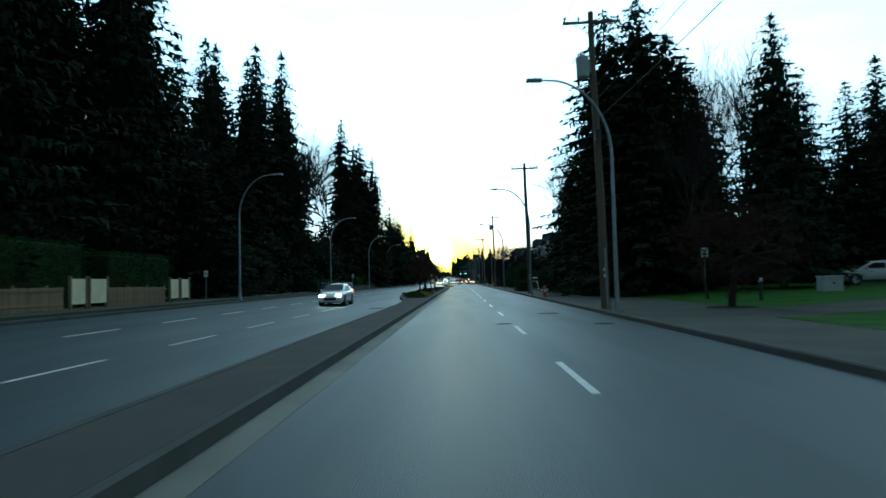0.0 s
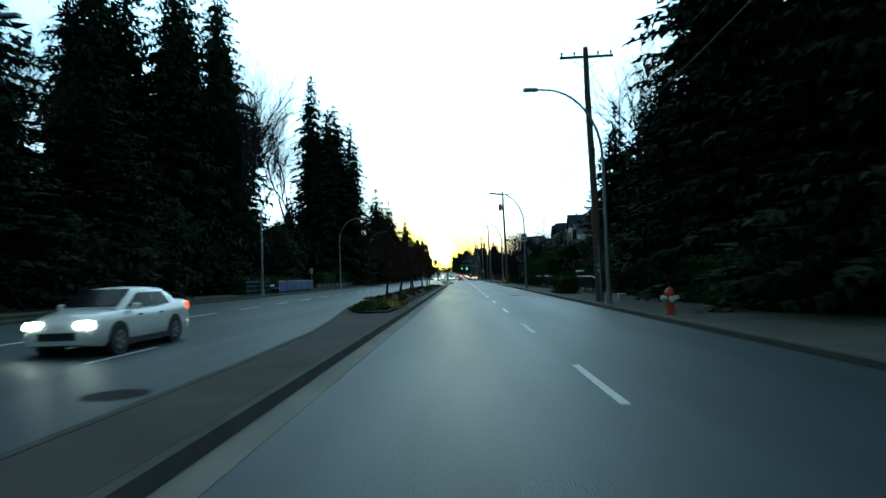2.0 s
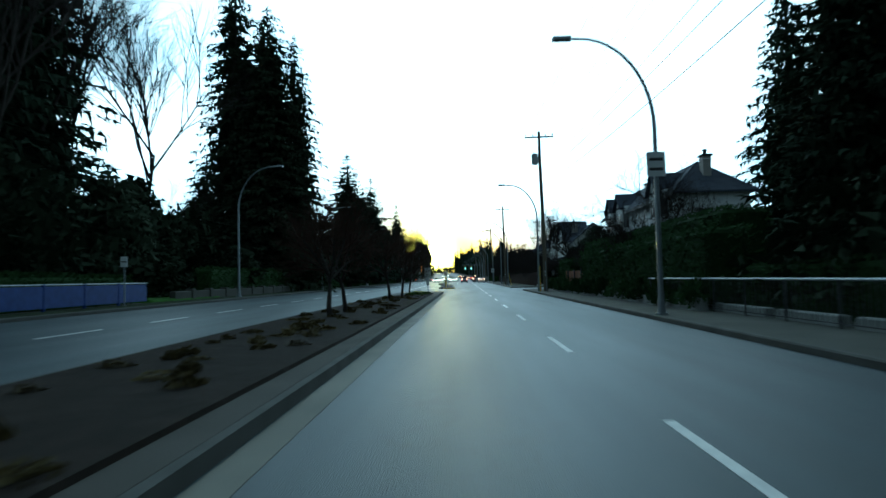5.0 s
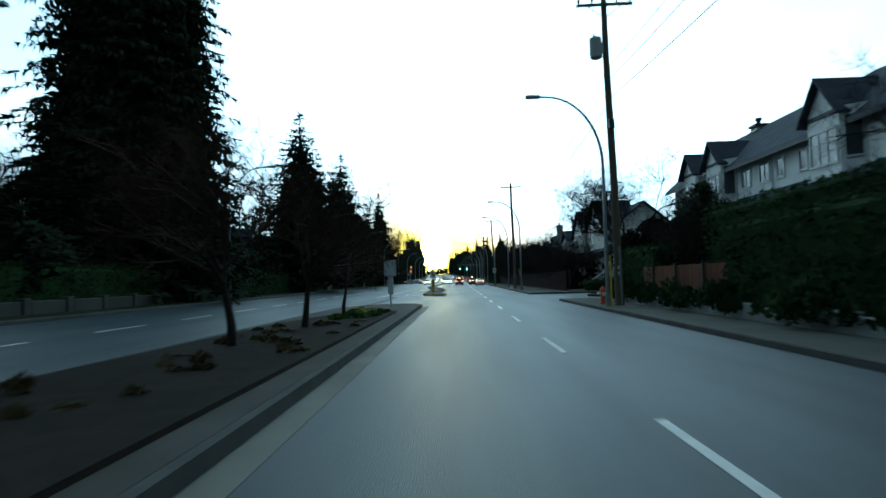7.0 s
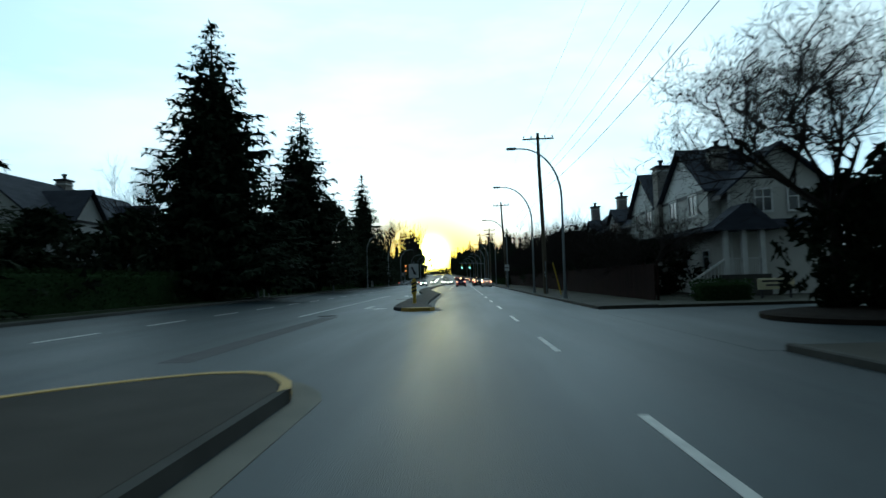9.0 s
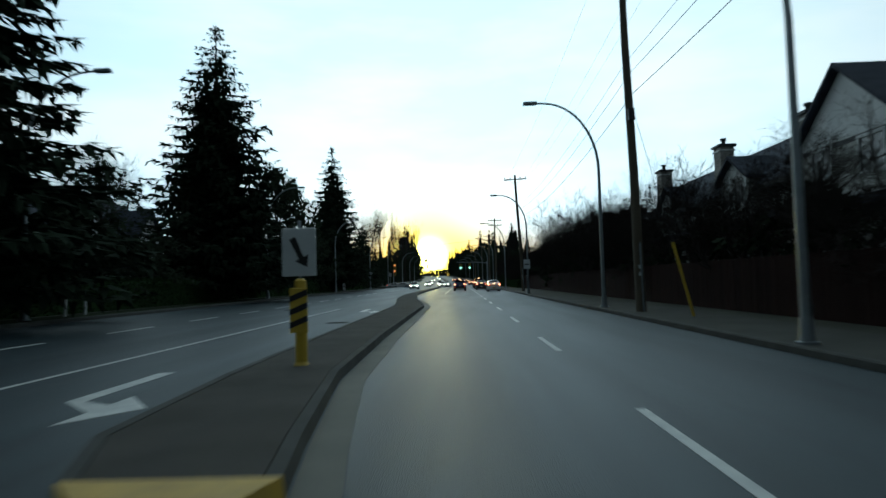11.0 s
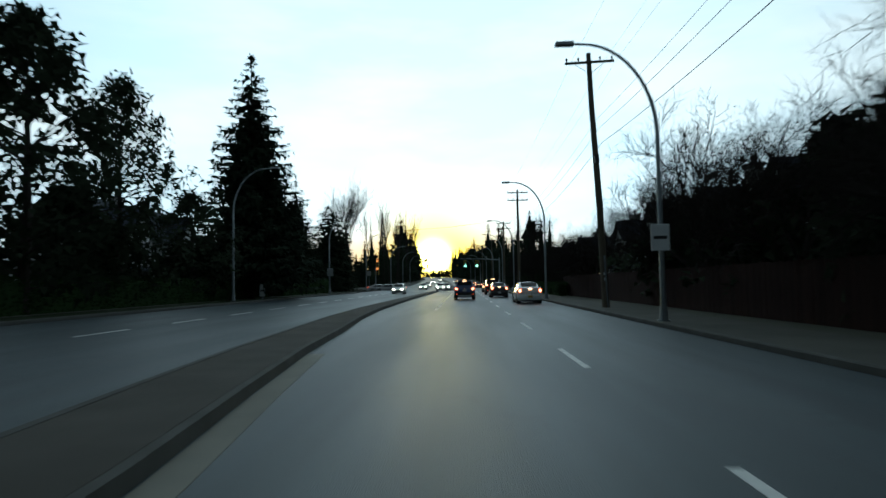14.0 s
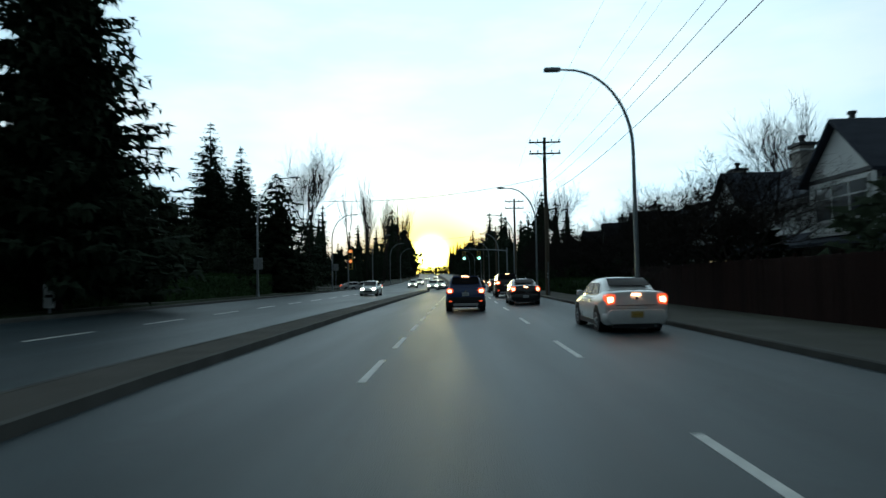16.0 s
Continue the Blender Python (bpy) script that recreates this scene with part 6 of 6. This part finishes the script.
# ---- traffic signals at the crossing ----
def signal_head(parent, x, y, z, lit):
    head = part("signal_head", box(x - 0.26, x + 0.26, y - 0.12, y + 0.12, z - 0.68, z + 0.68, 0.03), M_SIGNYELLOW, parent, "yellow signal housing")
    for k, (zz, on) in enumerate(((0.43, "red"), (0, "amber"), (-0.43, "green"))):
        m = {"red": M_REDLAMP, "green": M_GREENLAMP}.get(on) if on == lit else M_SIGNBLACK
        part("lens", Shape().tube([(x, y - 0.121, z + zz), (x, y - 0.15, z + zz)], 0.2, 12), m, head)
        part("visor", Shape().tube([(x, y - 0.12, z + zz + 0.02), (x, y - 0.3, z + zz + 0.03)], [0.21, 0.205], 10, caps=False), M_SIGNBLACK, head)
    return head


mast = thing("traffic_signal", "overhead traffic signals showing green on a mast arm", "traffic signal", at=(7.0, 314.5, ZR))
part("pole", Shape().tube([(0, 0, 0), (0, 0, 3.2), (0, 0, 6.4)], [0.14, 0.12, 0.1], 10), M_STEEL, mast)
part("mast_arm", Shape().tube([(0, 0, 5.9), (-3, 0, 6.15), (-8.0, 0, 6.25)], [0.09, 0.075, 0.05], 8), M_STEEL, mast)
for x in (-6.95, -4.55):
    signal_head(mast, x, 0, 5.2, "green")
mast2 = thing("traffic_signal", "roadside traffic signal showing red", "traffic signal", at=(-16.3, 300.0, ZL))
part("pole", Shape().tube([(0, 0, 0), (0, 0, 4.2)], [0.1, 0.08], 8), M_STEEL, mast2)
signal_head(mast2, 0.35, 0, 3.4, "red")
signal_head(mast2, 0.35, 0, 4.8, "red")


# ---- vehicles ----
def loft(sections):
    """Joins rings of equal length, first to last, and closes both ends."""
    s = Shape()
    n = len(sections[0])
    for ring in sections:
        s.v += [tuple(p) for p in ring]
    for i in range(len(sections) - 1):
        for k in range(n):
            a, b = i * n + k, i * n + (k + 1) % n
            s.f.append((a, b, b + n, a + n))
    s.f += [tuple(range(n - 1, -1, -1)), tuple((len(sections) - 1) * n + k for k in range(n))]
    return s


def body_ring(y, w, zb, zt, crown):
    """One cross-section of the lower body, mirrored about x = 0."""
    half = [(0.0, zb), (w * 0.86, zb), (w * 0.97, zb + 0.10), (w, zb + (zt - zb) * 0.42), (w * 0.985, zb + (zt - zb) * 0.7), (w * 0.93, zt - 0.05), (w * 0.86, zt), (w * 0.45, zt + crown * 0.8), (0.0, zt + crown)]
    pts = [(x, y, z) for x, z in half]
    return pts + [(-x, y, z) for x, z in half[-2:0:-1]]


def vehicle(name, label, category, paint, L, W, belt, roof, cabin, ends, lights="brake", suv=False, plate=None, headlit=False, tail_high=0.0):
    """A car that faces +y with its rear bumper at y = 0. cabin: y of the rear glass foot, its top, the windscreen top and its foot."""
    car = thing(name, label, category, group="traffic")
    w = W / 2
    zb = 0.26 if suv else 0.2
    hood, boot = ends
    y1, y2, y3, y4 = cabin
    prof = [(0.0, 0.92, zb + 0.16, boot - 0.10), (0.03, 0.945, zb + 0.08, boot - 0.03), (0.12, 0.97, zb + 0.04, boot), (y1, 0.99, zb, boot + 0.01), (L * 0.35, 1.0, zb, belt), (L * 0.55, 1.0, zb, belt),
            (y4, 0.99, zb, belt - 0.02), (L * 0.86, 0.97, zb, hood), (L - 0.18, 0.92, zb + 0.04, hood - 0.1), (L - 0.04, 0.84, zb + 0.08, hood - 0.24), (L, 0.74, zb + 0.2, hood - 0.36)]
    if suv:
        prof[3] = (max(y1, 0.25), 0.99, zb, belt)
    body = part("body", loft([body_ring(y, w * f, a, b, 0.035) for y, f, a, b in prof]), paint, car, "", True)

    def cabin_ring(y, wb, wt, z0, z1):
        half = [(0.0, z0), (wb, z0), (wb * 0.5 + wt * 0.5 + 0.015, (z0 + z1) / 2), (wt, z1 - 0.07), (wt * 0.9, z1 - 0.015), (wt * 0.5, z1 + 0.02), (0.0, z1 + 0.03)]
        pts = [(x, y, z) for x, z in half]
        return pts + [(-x, y, z) for x, z in half[-2:0:-1]]

    zf = belt - 0.06
    wb, wt = w * 0.88, w * 0.70
    mid = (y2 + y3) / 2
    part("cabin", loft([cabin_ring(y1, wb * 0.96, wb * 0.9, zf - 0.05, boot + 0.05), cabin_ring(y1 + (y2 - y1) * 0.55, wb, wt + (wb - wt) * 0.4, zf, boot + (roof - boot) * 0.62), cabin_ring(y2, wb, wt, zf, roof - 0.015),
                        cabin_ring(mid, wb, wt * 1.02, zf, roof), cabin_ring(y3, wb, wt, zf, roof - 0.03), cabin_ring(y3 + (y4 - y3) * 0.5, wb, wt + (wb - wt) * 0.45, zf, belt + (roof - belt) * 0.52), cabin_ring(y4, wb * 0.96, wb * 0.9, zf - 0.05, belt + 0.03)]), paint, car, "", True)

    def sheet(rows, lift):
        """A thin curved pane through rows of points."""
        s = Shape()
        n = len(rows[0])
        for r in rows:
            s.v += [tuple(Vector(p) + Vector(lift)) for p in r]
        s.v += [tuple(Vector(p) - Vector(lift)) for r in rows for p in r]
        m = n * len(rows)
        for i in range(len(rows) - 1):
            for k in range(n - 1):
                a = i * n + k
                s.f.append((a, a + 1, a + n + 1, a + n))
                s.f.append((m + a, m + a + n, m + a + n + 1, m + a + 1))
        return s

    # rear glass and windscreen
    def across(y, ww, z, bow):
        return [(ww * t, y + bow * (1 - t * t), z) for t in (-1, -0.6, -0.2, 0.2, 0.6, 1)]

    def cab(u, foot, top, zfoot, ztop):
        return foot + (top - foot) * u, zfoot + (ztop - zfoot) * u

    rows_ = []
    for u in ((0.2, 0.4, 0.62, 0.84) if not suv else (0.16, 0.4, 0.65, 0.92)):
        y, z = cab(u, y1, y2, boot + 0.05, boot + 0.05)
        z += (roof - boot - 0.05) * (u * 0.62 / 0.55 if u < 0.55 else 0.62 + (u - 0.55) * 0.38 / 0.45) + 0.02
        rows_.append(across(y - 0.03, (wb * 0.9 + (wt - wb * 0.9) * u) * (0.9 if suv else 0.84), z + 0.015, -0.05))
    part("rear_window", sheet(rows_, (0, -0.012, 0.006)), M_AUTOGLASS, car, "", True)
    rows_ = []
    for u in (0.1, 0.4, 0.65, 0.92):
        y, z = cab(u, y4, y3, belt + 0.03, roof - 0.02)
        rows_.append(across(y + 0.04, (wb * 0.9 + (wt - wb * 0.9) * u) * 0.92, z + 0.015, 0.06))
    part("windscreen", sheet(rows_, (0, 0.012, 0.006)), M_AUTOGLASS, car, "", True)
    yb = y1 + (y2 - y1) * 0.75
    for sx in (-1, 1):
        for a, b in ((yb, mid - 0.04), (mid + 0.04, y4 - (y4 - y3) * 0.62)):
            ta, tb = (0.25, 0.0) if a == yb else (0.0, -0.35)
            s = Shape().prism([(a, belt + 0.05), (b + (0.25 if a != yb else 0.0), belt + 0.05), (b + (tb if a != yb else 0), roof - 0.13), (a + ta * (0.6 if suv else 1), roof - 0.13)], "x", 0, 0.012)
            t = Shape()
            for x, y, z in s.v:
                k = (z - belt + 0.06) / (roof - belt - 0.01)
                t.v.append((sx * (wb + 0.03 + (wt - wb) * k + x), y, z))
            t.f = s.f
            part("side_window", t, M_AUTOGLASS, car)
        part("mirror", box(sx * (w + 0.03) - 0.09, sx * (w + 0.03) + 0.09, y4 - 0.5, y4 - 0.36, belt - 0.02, belt + 0.13, 0.03), paint, car)
        for yy in (mid - 0.28, mid + 0.75):
            part("door_handle", box(sx * w * 0.99 - 0.015, sx * w * 0.99 + 0.015, yy, yy + 0.16, belt - 0.17, belt - 0.13), M_CHROME if not suv else M_PLASTIC, car)
    # lower trim and bumpers
    part("rear_bumper", loft([body_ring(y, w * f, a, b, 0.0) for y, f, a, b in ((-0.06, 0.84, zb + 0.10, zb + 0.36), (-0.045, 0.9, zb + 0.06, zb + 0.42), (0.06, 0.975, zb + 0.02, zb + 0.44), (0.3, 0.995, zb, zb + 0.44))]), M_PLASTIC if suv else paint, car, "", True)
    part("valance", box(-w * 0.72, w * 0.72, -0.03, 0.25, zb - 0.05, zb + 0.07, 0.02), M_PLASTIC, car)
    part("exhaust", Shape().tube([(w * 0.55, -0.06, zb), (w * 0.55, 0.3, zb)], 0.035, 8), M_CHROME, car)
    if suv:
        part("skid_plate", box(-w * 0.62, w * 0.62, -0.085, -0.03, zb + 0.03, zb + 0.14, 0.02), M_SILVERCAR, car)
        part("roof_spoiler", box(-wt * 0.9, wt * 0.9, y2 - 0.22, y2 + 0.1, roof - 0.05, roof - 0.005, 0.015), paint, car)
    for sx in (-1, 1):
        part("sill", box(sx * w * 0.95 - 0.04, sx * w * 0.95 + 0.04, 1.0, L - 1.2, zb - 0.03, zb + 0.12, 0.02), M_PLASTIC, car)
    # lamps
    hot = M_TAILHOT if lights == "brake" else M_TAIL
    zt = boot - 0.17 + tail_high
    for sx in (-1, 1):
        o = [(0.64, 0.02), (0.68, -0.13), (0.90, -0.17), (0.95, -0.05), (0.935, 0.08), (0.87, 0.12), (0.66, 0.11)] if not suv else [(0.60, -0.01), (0.65, -0.12), (0.88, -0.15), (0.945, -0.05), (0.935, 0.06), (0.87, 0.1), (0.68, 0.09)]
        lens = part("tail_lamp", Shape().prism([(sx * w * a, zt + b) for a, b in o], "y", -0.02, 0.24), M_TAIL, car, "red wrap-round tail lamp")
        part("bulb", Shape().prism([(sx * w * (0.80 + (a - 0.80) * 0.6), zt - 0.03 + (b + 0.02) * 0.55) for a, b in o], "y", -0.034, -0.021), hot, lens, "glowing lamp")
        if suv:
            part("fog_lamp", box(sx * w * 0.76 - 0.07, sx * w * 0.76 + 0.07, -0.075, -0.04, zb + 0.22, zb + 0.27, 0.01), M_TAIL, car)
        part("headlamp", box(sx * w * 0.64 - 0.19, sx * w * 0.64 + 0.19, L - 0.2, L - 0.015, hood - 0.26, hood - 0.1, 0.05), M_HEAD if headlit else M_GLASS, car)
    if suv:
        part("brake_light", box(-0.16, 0.16, y2 - 0.24, y2 - 0.2, roof - 0.05, roof - 0.01), hot, car, "high brake light")
    else:
        part("brake_light", box(-0.12, 0.12, -0.03, 0.03, boot - 0.1, boot - 0.045, 0.012), hot, car, "brake light in the boot lid")
        part("boot_seam", box(-w * 0.62, w * 0.62, -0.012, 0.02, boot - 0.36, boot - 0.345), M_PLASTIC, car)
        part("boot_seam", box(-w * 0.9, w * 0.9, 0.0, 0.03, zb + 0.445, zb + 0.455), M_PLASTIC, car)
    zp = boot - 0.3 if suv else zb + 0.30
    yp = -0.04 if suv else -0.085
    pl = part("plate", box(-0.16, 0.16, yp, yp + 0.02, zp - 0.08, zp + 0.08), plate or M_PLATEWHITE, car, "rear plate")
    part("text_bar", box(-0.12, 0.12, yp - 0.004, yp + 0.001, zp - 0.022, zp + 0.022), M_YELLOW if plate else M_SIGNGREY, pl)
    part("badge", box(-0.05, 0.05, -0.03, 0.0, boot - 0.2, boot - 0.14, 0.02), M_CHROME, car)
    part("grille", box(-w * 0.5, w * 0.5, L - 0.06, L + 0.005, hood - 0.5, hood - 0.32, 0.02), M_PLASTIC, car)
    # wheels
    r = 0.345 if suv else 0.315
    for sx in (-1, 1):
        for yy in (L * 0.205, L * 0.795):
            x0, x1 = sx * (w - 0.21), sx * (w + 0.008)
            arch = part("wheel_arch", Shape().tube([(sx * (w - 0.26), yy, r + 0.03), (sx * (w + 0.002), yy, r + 0.03)], r + 0.065, 20), M_PLASTIC, car)
            wheel = part("wheel", Shape().tube([(x0, yy, r), (x0 + sx * 0.03, yy, r), (x1 - sx * 0.03, yy, r), (x1, yy, r)], [r - 0.03, r, r, r - 0.03], 22), M_RUBBER, car, "", True)
            part("rim", Shape().tube([(x1 - sx * 0.02, yy, r), (x1 + sx * 0.006, yy, r)], [r * 0.68, r * 0.66], 18), M_RIM, wheel)
            part("hub", Shape().tube([(x1, yy, r), (x1 + sx * 0.02, yy, r)], 0.06, 10), M_CHROME, wheel)
            for k in range(5):
                a = k * 2 * math.pi / 5
                c = Vector((x1 + sx * 0.012, yy + math.cos(a + 0.6) * r * 0.42, r + math.sin(a + 0.6) * r * 0.42))
                part("spoke_gap", Shape().tube([(c.x - 0.006, c.y, c.z), (c.x + 0.006, c.y, c.z)], r * 0.13, 8), M_DARKSTEEL, wheel)
    return car


SEDAN = dict(L=4.55, W=1.71, belt=0.97, roof=1.46, cabin=(0.52, 1.22, 2.55, 3.40), ends=(0.88, 1.09))
WAGON = dict(L=4.55, W=1.84, belt=1.05, roof=1.66, cabin=(0.10, 0.42, 2.6, 3.45), ends=(1.02, 1.12), suv=True)

white = vehicle("sedan", "white four-door sedan with its brake lamps lit", "car", M_WHITECAR, plate=M_PLATEAMBERLIT, **SEDAN)
white.matrix_basis = pose(4.1, 229.0, 0.0, 0, 0, 0.5)
suv = vehicle("suv", "dark blue compact SUV braking in the lane", "car", M_BLUECAR, tail_high=0.05, **WAGON)
suv.matrix_basis = pose(-0.30, 241.3, 0.0)
dark = vehicle("sedan", "black sedan with glowing brake lamps", "car", M_BLACKCAR, **SEDAN)
dark.matrix_basis = pose(3.1, 247.6, 0.0)
van = vehicle("suv", "black tall SUV further up the lane", "car", M_BLACKCAR, tail_high=0.1, **WAGON)
van.matrix_basis = pose(3.2, 262.5, 0.0) @ Matrix.Diagonal((1.05, 1.1, 1.15, 1))
copy_thing(dark, pose(-0.2, 259.0, 0.0))
copy_thing(dark, pose(3.3, 281.0, 0.0))
copy_thing(van, pose(-0.3, 272.0, 0.0))
onc = vehicle("sedan", "white oncoming sedan with headlamps lit", "car", M_WHITECAR, lights="off", headlit=True, **SEDAN)
onc.matrix_basis = pose(-8.6, 45.5, 0.03, 0, 0, 180)
copy_thing(onc, pose(-9.4, 276.5, 0.06, 0, 0, 180))
for x, y in ((-9.6, 333.0), (-6.4, 345.0), (-9.7, 362.0), (-6.5, 388.0), (-9.6, 430.0), (-6.6, 500.0)):
    copy_thing(onc, pose(x + far_off(y), y, 0.06 + rise(y), -1.0, 0, 180 + 0.35 * (y - 325) ** 0.5))
for x, y in ((3.4, 338.0), (-0.2, 353.0), (3.3, 384.0), (-0.3, 420.0)):
    copy_thing(dark, pose(x + far_off(y), y, rise(y), 1.0, 0, 0.35 * (y - 325) ** 0.5))
copy_thing(onc, pose(-4.7, 309.0, 0.0, 0, 0, 180))
copy_thing(onc, pose(-3.9, 317.0, 0.0, 0, 0, 180))
silver = vehicle("sedan", "pale silver car standing near the crossing", "car", M_SILVERCAR, lights="off", **SEDAN)
for x, y, tn in ((-19.0, 308.8, -90), (-12.5, 303.8, 90), (-24.0, 303.6, 90), (-30.5, 309.0, -90)):
    copy_thing(silver, pose(x, y, 0.0, 0, 0, tn))
silver.matrix_basis = pose(27.9, 39.3, 0.64, 0, 0, 79)
